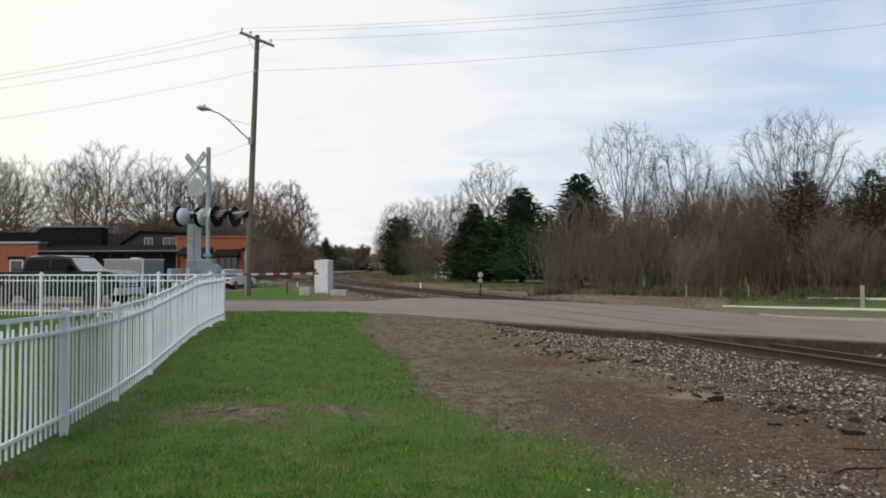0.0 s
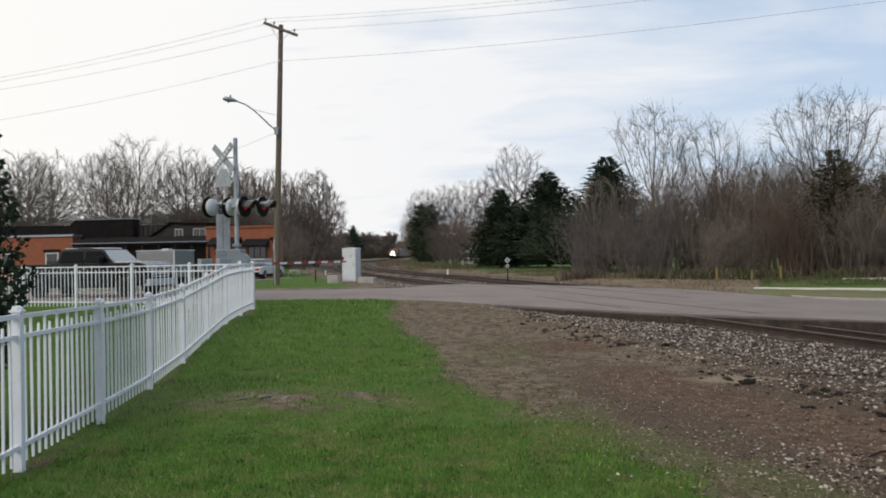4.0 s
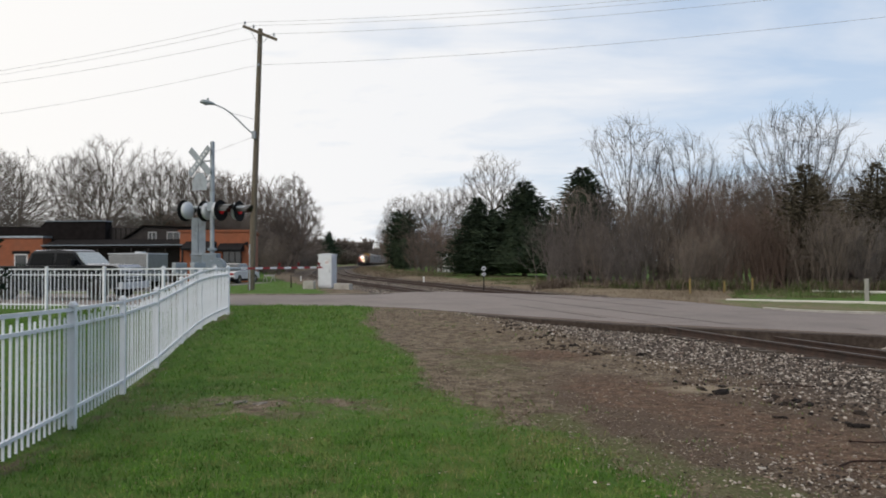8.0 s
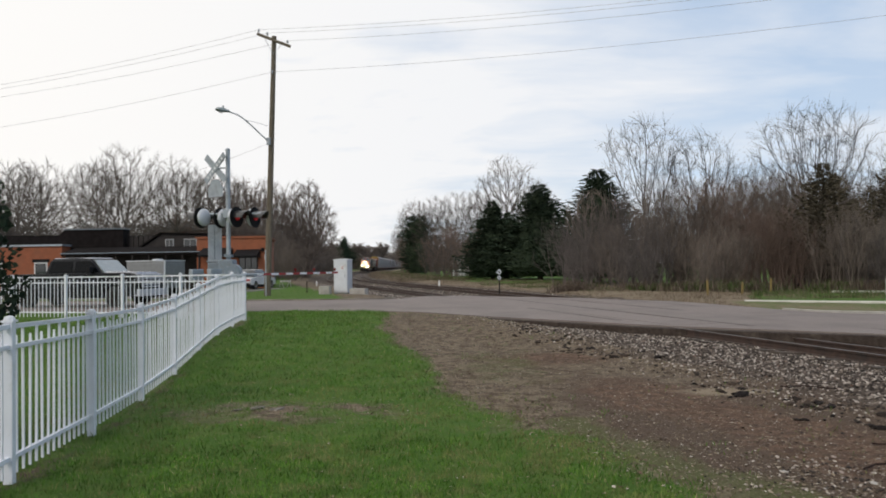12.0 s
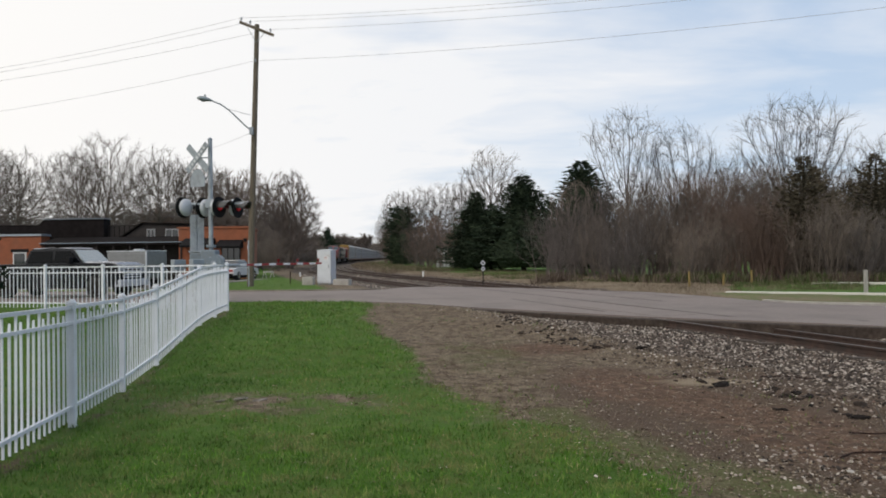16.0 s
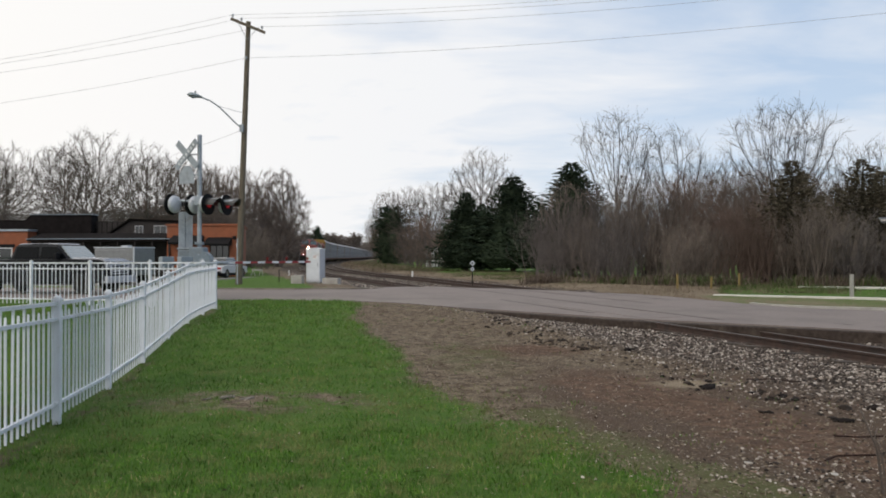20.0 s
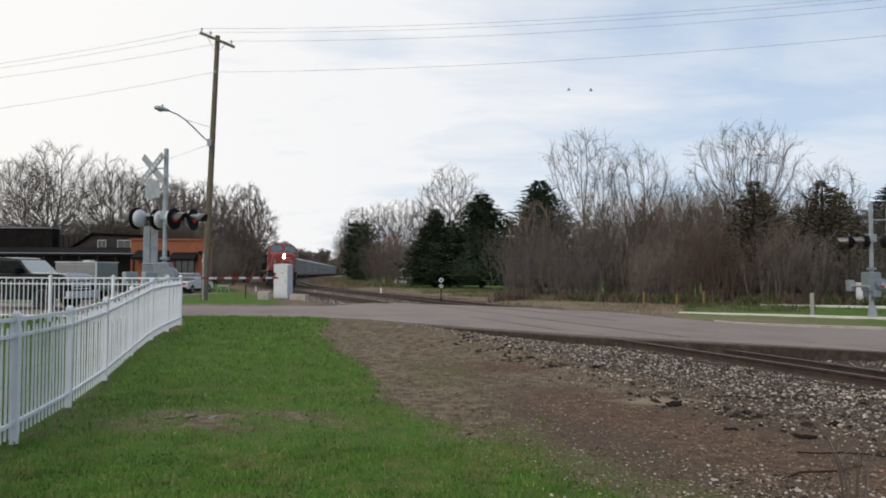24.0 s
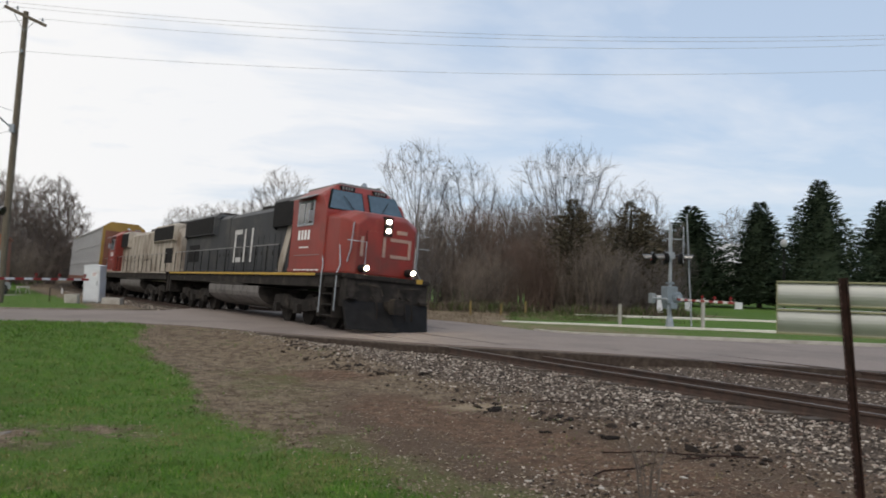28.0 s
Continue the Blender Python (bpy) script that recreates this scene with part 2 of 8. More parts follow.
WHITE_TRIM = mat("white_trim", (0.6, 0.6, 0.6), 0.6, vary=0.05)
GLASS = mat("dark_window_glass", (0.012, 0.017, 0.02), 0.05, vary=0.1, coat=0.6)
YELLOW = mat("yellow_marker", (0.36, 0.225, 0.03), 0.6, vary=0.15)
LOCO_RED = mat("locomotive_red", (0.205, 0.020, 0.013), 0.45, vary=0.12, scale=1.2, dark=(0.12, 0.028, 0.020), spot=0.8, amount=0.45, bump=0.03, bump_scale=3)
LOCO_BLACK = mat("locomotive_black", (0.021, 0.024, 0.029), 0.55, vary=0.25, scale=1.2, dark=(0.06, 0.058, 0.056), spot=0.7, amount=0.4, spec=0.3)
LOCO_GREY = mat("locomotive_grey", (0.20, 0.20, 0.205), 0.55, vary=0.12, scale=1, dark=(0.11, 0.1, 0.09), spot=1.0, amount=0.4)
LOCO_WHITE = mat("dirty_locomotive_white", (0.36, 0.325, 0.28), 0.65, vary=0.15, scale=1.1, dark=(0.13, 0.095, 0.07), spot=0.9, amount=0.7, stretch=(1, 1, 0.5))
UNDER = mat("grimy_underframe", (0.019, 0.017, 0.016), 0.9, vary=0.4, scale=3, dark=(0.062, 0.053, 0.047), spot=2.2, amount=0.34, spec=0.2)
TANK = mat("dusty_fuel_tank", (0.125, 0.118, 0.115), 0.7, vary=0.2, scale=1.5, dark=(0.03, 0.028, 0.026), spot=1.4, amount=0.45)
RACK = mat("galvanised_rack_sheet", (0.34, 0.345, 0.36), 0.6, metal=0.15, vary=0.1, scale=0.7, dark=(0.20, 0.185, 0.17), spot=0.5, amount=0.45)
RACK_YELLOW = mat("rack_yellow", (0.25, 0.155, 0.03), 0.6, vary=0.15, scale=1, dark=(0.2, 0.11, 0.03), spot=0.8, amount=0.4)
RACK_BROWN = mat("rack_brown_frame", (0.15, 0.06, 0.04), 0.75, vary=0.2, scale=2)
HEADLIGHT = mat("lit_headlight", (1.0, 0.84, 0.56), 0.3, emit=430.0)
RED_LAMP = mat("lit_red_lamp", (0.5, 0.012, 0.02), 0.3, emit=0.16)
GLOBE = mat("dull_white_globe", (0.34, 0.35, 0.36), 0.4, vary=0.05)
RED_LENS = mat("red_lens", (0.16, 0.012, 0.012), 0.25, vary=0.1)
SILVER_PAINT = mat("aluminium_paint_disc", (0.46, 0.485, 0.525), 0.45, metal=0.2, vary=0.06)
TRUCK_PAINT = mat("dark_grey_car_paint", (0.013, 0.014, 0.017), 0.4, metal=0.0, vary=0.05, coat=0.0, spec=0.2)
# same dark truck, paler on upward faces: sky sheen put into the colour
TRUCK_TOP_SHEEN = mat("sky_sheen_top_paint", (0.29, 0.30, 0.33), 0.25, metal=0.7, vary=0.05, coat=0.5)
MECH = mat("blue_grey_steel_case", (0.18, 0.22, 0.26), 0.55, metal=0.2, vary=0.12, scale=6, dark=(0.14, 0.15, 0.155), amount=0.35)
PALE_CONCRETE = mat("pale_concrete", (0.58, 0.56, 0.51), 0.9, vary=0.1, scale=2, dark=(0.36, 0.34, 0.29), spot=0.8, amount=0.3)
WHITE_CAR = mat("white_car_paint", (0.62, 0.62, 0.64), 0.3, vary=0.03, coat=0.6)
CHROME = mat("chrome", (0.55, 0.57, 0.6), 0.2, metal=0.9, vary=0.05)
TYRE = mat("tyre_rubber", (0.02, 0.02, 0.02), 0.85, vary=0.2)
TRAILER = mat("grey_trailer_sheet", (0.20, 0.205, 0.215), 0.5, metal=0.2, vary=0.08)
WIRE = mat("cable", (0.30, 0.30, 0.31), 0.7, vary=0.05)
LAMP_GREY = mat("lamp_head_grey", (0.26, 0.30, 0.31), 0.5, vary=0.08)
GREY_WOOD = mat("weathered_grey_wood", (0.34, 0.33, 0.31), 0.9, vary=0.2, scale=4, stretch=(4, 4, 0.6), bump=0.3, bump_scale=14)
KERB_DIRTY = mat("dirty_kerb", (0.21, 0.185, 0.155), 0.92, vary=0.2, scale=3, dark=(0.11, 0.09, 0.07), spot=1.2, amount=0.5, bump=0.2)


# ---- building helpers ----
def part(name, bm, material, parent, label=""):
    me = bpy.data.meshes.new(name)
    bm.to_mesh(me)
    bm.free()
    return share(name, me, material, parent, label=label)


def share(name, me, material, parent, m=None, label=""):
    if material and not me.materials:
        me.materials.append(material)
    ob = new(name, me)
    if parent:
        ob.parent = parent
    if m is not None:
        ob.matrix_basis = m
    if label:
        ob["label"] = label
    return ob


def raw(name, verts, faces, material, parent=None, label="", smooth=False):
    me = bpy.data.meshes.new(name)
    me.from_pydata(verts, [], faces)
    me.update()
    if smooth:
        me.polygons.foreach_set("use_smooth", [True] * len(me.polygons))
    return share(name, me, material, parent, label=label)


def thing(name, m, label, category, group="", kind=""):
    ob = new(name)
    ob.empty_display_size = 0.2
    ob.matrix_basis = m
    return tagged(ob, label, category, group, kind)


def box(x0, x1, y0, y1, z0, z1, bevel=0.0, bm=None):
    """A box between these limits, with rounded edges; added to bm where given."""
    b = bmesh.new()
    bmesh.ops.create_cube(b, size=1.0, matrix=Matrix.Translation(((x0 + x1) / 2, (y0 + y1) / 2, (z0 + z1) / 2)) @ Matrix.Diagonal((x1 - x0, y1 - y0, z1 - z0, 1)))
    if bevel:
        bmesh.ops.bevel(b, geom=b.edges[:], offset=bevel, segments=2, profile=0.7, affect="EDGES")
    return merge(bm, b) if bm else b


def merge(bm, b):
    me = bpy.data.meshes.new("tmp")
    b.to_mesh(me)
    b.free()
    bm.from_mesh(me)
    bpy.data.meshes.remove(me)
    return bm


def rod(p0, p1, r0, r1=None, sides=8, bm=None):
    """A round bar from p0 to p1."""
    p0, p1 = Vector(p0), Vector(p1)
    b = bmesh.new()
    m = Matrix.Translation((p0 + p1) / 2) @ (p1 - p0).to_track_quat("Z", "Y").to_matrix().to_4x4()
    bmesh.ops.create_cone(b, cap_ends=True, segments=sides, radius1=r0, radius2=r0 if r1 is None else r1, depth=(p1 - p0).length, matrix=m)
    return merge(bm, b) if bm else b


def prism(outline, axis, a, b, bevel=0.0):
    """A flat outline drawn out along an axis ('x', 'y' or 'z') from a to b."""
    bm = bmesh.new()
    put = {"x": lambda p, c: (c, p[0], p[1]), "y": lambda p, c: (p[0], c, p[1]), "z": lambda p, c: (p[0], p[1], c)}[axis]
    va = [bm.verts.new(put(p, a)) for p in outline]
    vb = [bm.verts.new(put(p, b)) for p in outline]
    n = len(outline)
    bm.faces.new(va), bm.faces.new(vb[::-1])
    for i in range(n):
        bm.faces.new((va[i], vb[i], vb[(i + 1) % n], va[(i + 1) % n]))
    bmesh.ops.recalc_face_normals(bm, faces=bm.faces[:])
    if bevel:
        bmesh.ops.bevel(bm, geom=bm.edges[:], offset=bevel, segments=2, profile=0.7, affect="EDGES")
    return bm


def tube(points, r, sides=6):
    """A round bar along a bent line."""
    verts, faces = [], []
    pts = [Vector(p) for p in points]
    for i, p in enumerate(pts):
        d = (pts[min(i + 1, len(pts) - 1)] - pts[max(i - 1, 0)]).normalized()
        a = d.orthogonal().normalized() if abs(d.z) > 0.95 else d.cross(Vector((0, 0, 1))).normalized()
        b = d.cross(a)
        for k in range(sides):
            t = 2 * math.pi * k / sides
            verts.append(p + a * (r * math.cos(t)) + b * (r * math.sin(t)))
        if i:
            o = (i - 1) * sides
            faces += [(o + k, o + (k + 1) % sides, o + sides + (k + 1) % sides, o + sides + k) for k in range(sides)]
    faces += [tuple(range(sides))[::-1], tuple(range((len(pts) - 1) * sides, len(pts) * sides))]
    bm = bmesh.new()
    bv = [bm.verts.new(v) for v in verts]
    for f in faces:
        bm.faces.new([bv[i] for i in f])
    return bm


# ---- plan: tracks and road ----
TRACK_POINTS = [(70, 900), (22, 790), (-14, 690), (-34, 580), (-44.6, 480), (-43.2, 420), (-36.8, 304), (-32.4, 216), (-28.8, 177), (-23.7, 134.5), (-16.2, 91.6), (-9.1, 65),
                (-4.3, 50.3), (0.47, 35.2), (4.55, 22.55), (7.56, 13.15), (10.5, 3.8), (16.5, -15), (29, -55), (60, -141)]
RAIL_Z = 0.1
# the main line leans into its curve: the far rail lies lower
CANT = 0.10
LEAN = math.degrees(math.asin(CANT / 1.505))


def spline(points, step):
    """Points at even steps along a smooth line through these (centripetal)."""
    P = [np.array(p, float) for p in points]
    P = [2 * P[0] - P[1]] + P + [2 * P[-1] - P[-2]]
    out = []
    for i in range(1, len(P) - 2):
        p0, p1, p2, p3 = P[i - 1:i + 3]
        t = [0.0]
        for a, b in ((p0, p1), (p1, p2), (p2, p3)):
            t.append(t[-1] + np.linalg.norm(b - a) ** 0.5)
        for u in np.linspace(t[1], t[2], 40, endpoint=False):
            a1 = (t[1] - u) / (t[1] - t[0]) * p0 + (u - t[0]) / (t[1] - t[0]) * p1
            a2 = (t[2] - u) / (t[2] - t[1]) * p1 + (u - t[1]) / (t[2] - t[1]) * p2
            a3 = (t[3] - u) / (t[3] - t[2]) * p2 + (u - t[2]) / (t[3] - t[2]) * p3
            b1 = (t[2] - u) / (t[2] - t[0]) * a1 + (u - t[0]) / (t[2] - t[0]) * a2
            b2 = (t[3] - u) / (t[3] - t[1]) * a2 + (u - t[1]) / (t[3] - t[1]) * a3
            out.append((t[2] - u) / (t[2] - t[1]) * b1 + (u - t[1]) / (t[2] - t[1]) * b2)
    out.append(P[-2])
    out = np.array(out)
    s = np.concatenate([[0], np.cumsum(np.linalg.norm(np.diff(out, axis=0), axis=1))])
    g = np.arange(0, s[-1], step)
    return np.stack([np.interp(g, s, out[:, 0]), np.interp(g, s, out[:, 1])], 1)


STEP = 1.0
MAIN = spline(TRACK_POINTS, STEP)
TAN = np.gradient(MAIN, axis=0)
TAN /= np.linalg.norm(TAN, axis=1)[:, None]
SIDE = np.stack([-TAN[:, 1], TAN[:, 0]], 1)
SECOND = MAIN + SIDE * 3.9


def on_track(s, line=MAIN):
    g = np.arange(len(line)) * STEP
    return np.array([np.interp(s, g, line[:, 0]), np.interp(s, g, line[:, 1])])


S_CROSS = float(np.argmin(np.hypot(MAIN[:, 0] - 4.55, MAIN[:, 1] - 22.55))) * STEP

ROAD_NEAR = [(-95, 35), (-60, 30.5), (-20, 26.6), (-7.7, 25.5), (-2.9, 25.3), (-1.28, 24.6), (0.28, 22.9), (2.77, 20.5), (4.9, 18.4), (6.8, 17.1), (9.5, 15.4), (13, 12.5), (20, 7.6), (40, -6), (70, -27), (140, -76)]
ROAD_FAR = [(-95, 45), (-60, 40.5), (-20, 35.4), (-10.1, 33.9), (-5.9, 33.6), (-3.6, 34.0), (-2.8, 34.9), (-2.4, 37.2), (-1.6, 37.9), (-0.4, 38.0), (1.5, 36.8), (4.6, 34.5), (6.7, 31.7), (8.8, 29.5), (9.5, 27.6), (10.2, 24.6), (10.9, 22.9), (14.4, 21.4), (20.2, 18.4), (40, 6.2), (70, -12.5), (140, -56)]


def polyline_y(points, x):
    return np.interp(x, [p[0] for p in points], [p[1] for p in points])


LAWN_EDGE = [(-6, 3.6), (2, 3.4), (4, 2.4), (5.4, 1.75), (5.9, 1.7), (7, 1.05), (8.8, 0.5), (10.7, -0.45), (13.3, -0.9), (17, -1.8), (20.9, -2.45), (25.8, -2.9), (30, -3)]


def road_level(x):
    return np.interp(x, [-5, 0, 8, 16], [0.18, 0.13, 0.13, 0.03])


def lawn_x(y):
    return np.interp(y, [p[0] for p in LAWN_EDGE], [p[1] for p in LAWN_EDGE])


def track_dist(x, y, line=MAIN):
    """Signed distance from a track's centre, positive on the far side (numpy arrays)."""
    x, y = np.asarray(x, float), np.asarray(y, float)
    order = np.argsort(line[:, 1])
    tx = np.interp(y, line[order, 1], line[order, 0])
    c = np.interp(y, line[order, 1], np.abs(TAN[order, 1]))
    return (x - tx) * c


def smooth_step(a, b, v):
    t = np.clip((np.asarray(v, float) - a) / (b - a), 0, 1)
    return t * t * (3 - 2 * t)


def ground_z(x, y):
    """Height of the ground, without the road's own thickness."""
    x, y = np.asarray(x, float), np.asarray(y, float)
    near, far = polyline_y(ROAD_NEAR, x), polyline_y(ROAD_FAR, x)
    d = track_dist(x, y)
    west = 1 - smooth_step(-5, 2, x)
    dip = -0.12 * smooth_step(4, 8, y) - 0.04
    rise = smooth_step(14.5, 8.5, near - y) * west + smooth_step(7.5, 0.6, near - y) * (1 - west)
    z = dip + rise * (road_level(x) - 0.02 + 0.16 + 0.05 * west)
    in_road = (y > near - 0.1) & (y < far + 0.1)
    z = np.where(y >= near - 0.2, road_level(x) - 0.01, z)
    z = np.where(in_road, -0.30, z)
    # ballast bed of both tracks
    bed = smooth_step(-4.6, -1.6, d) * smooth_step(9.0, 5.5, d)
    dish = CANT * smooth_step(-1.3, 1.0, d) * smooth_step(3.0, 1.4, d)
    return np.where(in_road, z, z * (1 - bed) + (RAIL_Z - 0.17 - dish) * bed)


def gz(x, y):
    return float(ground_z(np.array([x]), np.array([y]))[0])


def rough(x, y, f, seed):
    return noise.noise(Vector((x * f, y * f, seed)))


def build_ground():
    xs = np.concatenate([[-2500, -1200, -600, -300, -180, -120, -85, -60], np.arange(-45, -14, 1.0), np.arange(-14, 22, 0.2), np.arange(22, 60, 1.0), [62, 80, 110, 160, 260, 500, 1000, 2500]])
    ys = np.concatenate([[-2500, -1000, -400, -150, -60, -25, -12, -6], np.arange(-4, 40, 0.2), np.arange(40, 100, 1.0), np.arange(100, 260, 6.0), [270, 300, 360, 450, 600, 1000, 2500]])
    X, Y = np.meshgrid(xs, ys)
    Z = ground_z(X, Y)
    d = track_dist(X, Y)
    near, far = polyline_y(ROAD_NEAR, X), polyline_y(ROAD_FAR, X)
    lx = lawn_x(Y)
    wob = np.array([[rough(x, y, 0.45, 3.1) * 0.5 + rough(x, y, 1.6, 7.7) * 0.25 for x in xs] for y in ys])
    fine = np.array([[rough(x, y, 1.3, 1.2) * 0.022 + rough(x, y, 0.35, 4.4) * 0.03 for x in xs] for y in ys])
    Z = Z + fine * ((Y < near) | (Y > far))
    front, back = Y < near, Y > far
    g = np.where(front, smooth_step(0.75, -0.5, X - lx + wob), 0)
    # the far side: mown grass west of the tracks, rough litter and grass east of them
    west_lawn = smooth_step(-5.0, -6.6, d + wob)
    east_lawn = np.maximum(smooth_step(27, 34, d) * smooth_step(0.58, 0.66, X / np.maximum(Y, 1.0)), smooth_step(41, 37, Y + wob * 3) * smooth_step(8.0, 11.0, d + wob) * smooth_step(0.36, 0.42, X / np.maximum(Y, 1.0) + 0.05 * wob))
    east_lawn = np.maximum(east_lawn, 0.85 * smooth_step(56, 66, Y) * smooth_step(9.5, 12.0, d + wob))
    # the worn strip between the kerb and the sidewalk
    strip = (X > 10.6) & (Y < np.interp(X, [11.5, 13.5, 17.2, 23.5, 40], [30.2, 29.2, 27.3, 23.7, 14]))
    east_lawn = np.where(strip, 0.45 + 0.3 * wob + 0.25 * smooth_step(13, 19, X), east_lawn)
    g = np.where(back, np.maximum(west_lawn, east_lawn), g)
    east_near = front & (d > 6.5)
    g = np.where(east_near, 0.3, g)
    # a bare patch in the lawn round the stones
    patch = np.exp(-(((X + 2.35 + 1.3 * wob) / 2.0) ** 2 + ((Y - 9.5 + 1.6 * wob) / 0.9) ** 2)) * 0.7
    ragged = np.array([[min(1.3, max(0.4, 0.95 + 1.3 * rough(x, y, 1.9, 61))) if 6 < y < 13 else 1.0 for x in xs] for y in ys])
    patch = patch * ragged
    patch2 = np.exp(-(((X - 0.4 + wob) / 1.6) ** 2 + ((Y - 8.1 + wob) / 0.5) ** 2)) * 0.4
    foot = np.exp(-((X + 3.86 + 0.165 * (Y - 6.1)) / 0.2) ** 2) * np.clip(0.4 + 1.8 * wob, 0, 1) * (Y < 22) * (Y > -0.4)
    g = np.clip(g - np.where(front, patch + patch2 + foot, 0), 0, 1)
    stone = smooth_step(-4.4, -2.2, d + 1.3 * wob) * smooth_step(8.2, 6.4, d + wob)
    litter = np.where(back, smooth_step(6.0, 8.0, d + wob) * np.maximum(smooth_step(34, 27, d), smooth_step(0.66, 0.58, X / np.maximum(Y, 1.0)) * smooth_step(120, 90, Y)), 0)
    nv = len(xs)
    verts = np.stack([X, Y, Z], -1).reshape(-1, 3)
    faces = [(j * nv + i, j * nv + i + 1, (j + 1) * nv + i + 1, (j + 1) * nv + i) for j in range(len(ys) - 1) for i in range(nv - 1)]
    ob = raw("ground", verts.tolist(), faces, None, smooth=True)
    att = ob.data.color_attributes.new("zone", "FLOAT_COLOR", "POINT")
    straw = np.clip(0.7 * smooth_step(8.5, 13, Y) + 0.9 * np.exp(-((X - lx - 0.3) / 1.0) ** 2) + np.exp(-(((X + 2.3) / 2.4) ** 2 + ((Y - 9.5) / 1.0) ** 2)) - 0.5 * np.exp(-(((X - 4.0) / 2.2) ** 2 + ((Y - 6.2) / 2.0) ** 2)), 0, 1)
    rgba = np.stack([g, stone, litter, straw], -1).reshape(-1)
    att.data.foreach_set("color", rgba)
    mid = lx + 0.5 * (np.interp(Y, MAIN[::-1, 1], MAIN[::-1, 0]) - 4.0 - lx)
    red = np.exp(-((X - mid - 0.5 + wob) / 0.9) ** 2) * smooth_step(12.5, 10.5, Y + wob) + np.exp(-(((X - 1.6) / 1.4) ** 2 + ((Y - 14.2) / 1.0) ** 2))
    moss = np.exp(-(((X - 0.9) / 0.9) ** 2 + ((Y - 14.0) / 2.6) ** 2)) * 0.34 + 0.22 * np.exp(-((X - lx - 1.1) / 1.3) ** 2) + 0.6 * np.exp(-((X - lx - 0.55) / 0.4) ** 2) * (Y < 9)
    pale = np.exp(-(((X - 3.7) / 0.75) ** 2 + ((Y - 10.6) / 0.3) ** 2))
    wear = ob.data.color_attributes.new("wear", "FLOAT_COLOR", "POINT")
    wear.data.foreach_set("color", np.clip(np.stack([red, moss * front, pale, np.ones_like(red)], -1), 0, 1).reshape(-1))
    ob.data.materials.append(ground_material())
    tagged(ob, "spring lawn, bare brown dirt and scattered ballast beside the railway", "ground", kind="structure")
    return ob


def ground_material():
    mt = bpy.data.materials.new("lawn_dirt_and_stone")
    mt.use_nodes = True
    nt = mt.node_tree
    N, L = nt.nodes.new, nt.links.new
    b = nt.nodes["Principled BSDF"]
    b.inputs["Roughness"].default_value = 0.95
    b.inputs["Specular IOR Level"].default_value = 0.2
    zone, sep, co = N("ShaderNodeVertexColor"), N("ShaderNodeSeparateColor"), N("ShaderNodeTexCoord")
    zone.layer_name = "zone"
    L(zone.outputs[0], sep.inputs[0])

    def tex(scale, detail=5, rough=0.6, kind="ShaderNodeTexNoise"):
        n = N(kind)
        L(co.outputs["Object"], n.inputs["Vector"])
        n.inputs["Scale"].default_value = scale
        if kind == "ShaderNodeTexNoise":
            n.inputs["Detail"].default_value, n.inputs["Roughness"].default_value = detail, rough
        return n

    def ramp(src, stops):
        r = N("ShaderNodeValToRGB")
        e = r.color_ramp.elements
        while len(e) < len(stops):
            e.new(0.5)
        for k, (p, c) in enumerate(stops):
            e[k].position, e[k].color = p, (*c, 1)
        L(src, r.inputs[0])
        return r.outputs[0]

    def mix(f, a, c):
        m = N("ShaderNodeMix")
        m.data_type = "RGBA"
        L(f, m.inputs["Factor"]), L(a, m.inputs["A"]), L(c, m.inputs["B"])
        return m.outputs["Result"]

    def edge(mask, n, w):
        a, s, r = N("ShaderNodeMath"), N("ShaderNodeMath"), N("ShaderNodeMapRange")
        s.operation, s.inputs[1].default_value = "SUBTRACT", 0.5
        L(n, s.inputs[0])
        a.operation = "MULTIPLY_ADD"
        L(s.outputs[0], a.inputs[0])
        a.inputs[1].default_value = w
        L(mask, a.inputs[2])
        r.inputs["From Min"].default_value, r.inputs["From Max"].default_value = 0.32, 0.68
        L(a.outputs[0], r.inputs[0])
        return r.outputs[0]
    n_fine, n_mid, n_big = tex(38, 6, 0.7), tex(3.2, 6, 0.65), tex(0.5, 4)
    grass = mix(n_big.outputs[0], ramp(n_mid.outputs[0], [(0.3, (0.034, 0.082, 0.010)), (0.48, (0.058, 0.122, 0.017)), (0.62, (0.104, 0.132, 0.039)), (0.75, (0.150, 0.138, 0.068))]),
                ramp(n_fine.outputs[0], [(0.3, (0.034, 0.084, 0.009)), (0.7, (0.095, 0.180, 0.027))]))
    dirt = mix(n_mid.outputs[0], ramp(tex(70, 6, 0.8).outputs[0], [(0.35, (0.030, 0.019, 0.014)), (0.5, (0.082, 0.055, 0.040)), (0.6, (0.21, 0.155, 0.118)), (0.7, (0.36, 0.29, 0.235))]),
               ramp(tex(9, 7, 0.75).outputs[0], [(0.3, (0.040, 0.026, 0.019)), (0.55, (0.105, 0.072, 0.050)), (0.75, (0.10, 0.10, 0.04))]))
    mottle = ramp(tex(4.2, 10, 0.72).outputs[0], [(0.41, (0, 0, 0)), (0.57, (1, 1, 1))])
    thatch = ramp(tex(34, 5, 0.7).outputs[0], [(0.36, (0.108, 0.080, 0.053)), (0.52, (0.195, 0.152, 0.105)), (0.66, (0.34, 0.280, 0.208))])
    tan = mix(mottle, ramp(tex(28, 6, 0.75).outputs[0], [(0.35, (0.038, 0.026, 0.018)), (0.52, (0.084, 0.059, 0.040)), (0.66, (0.165, 0.125, 0.086))]), thatch)
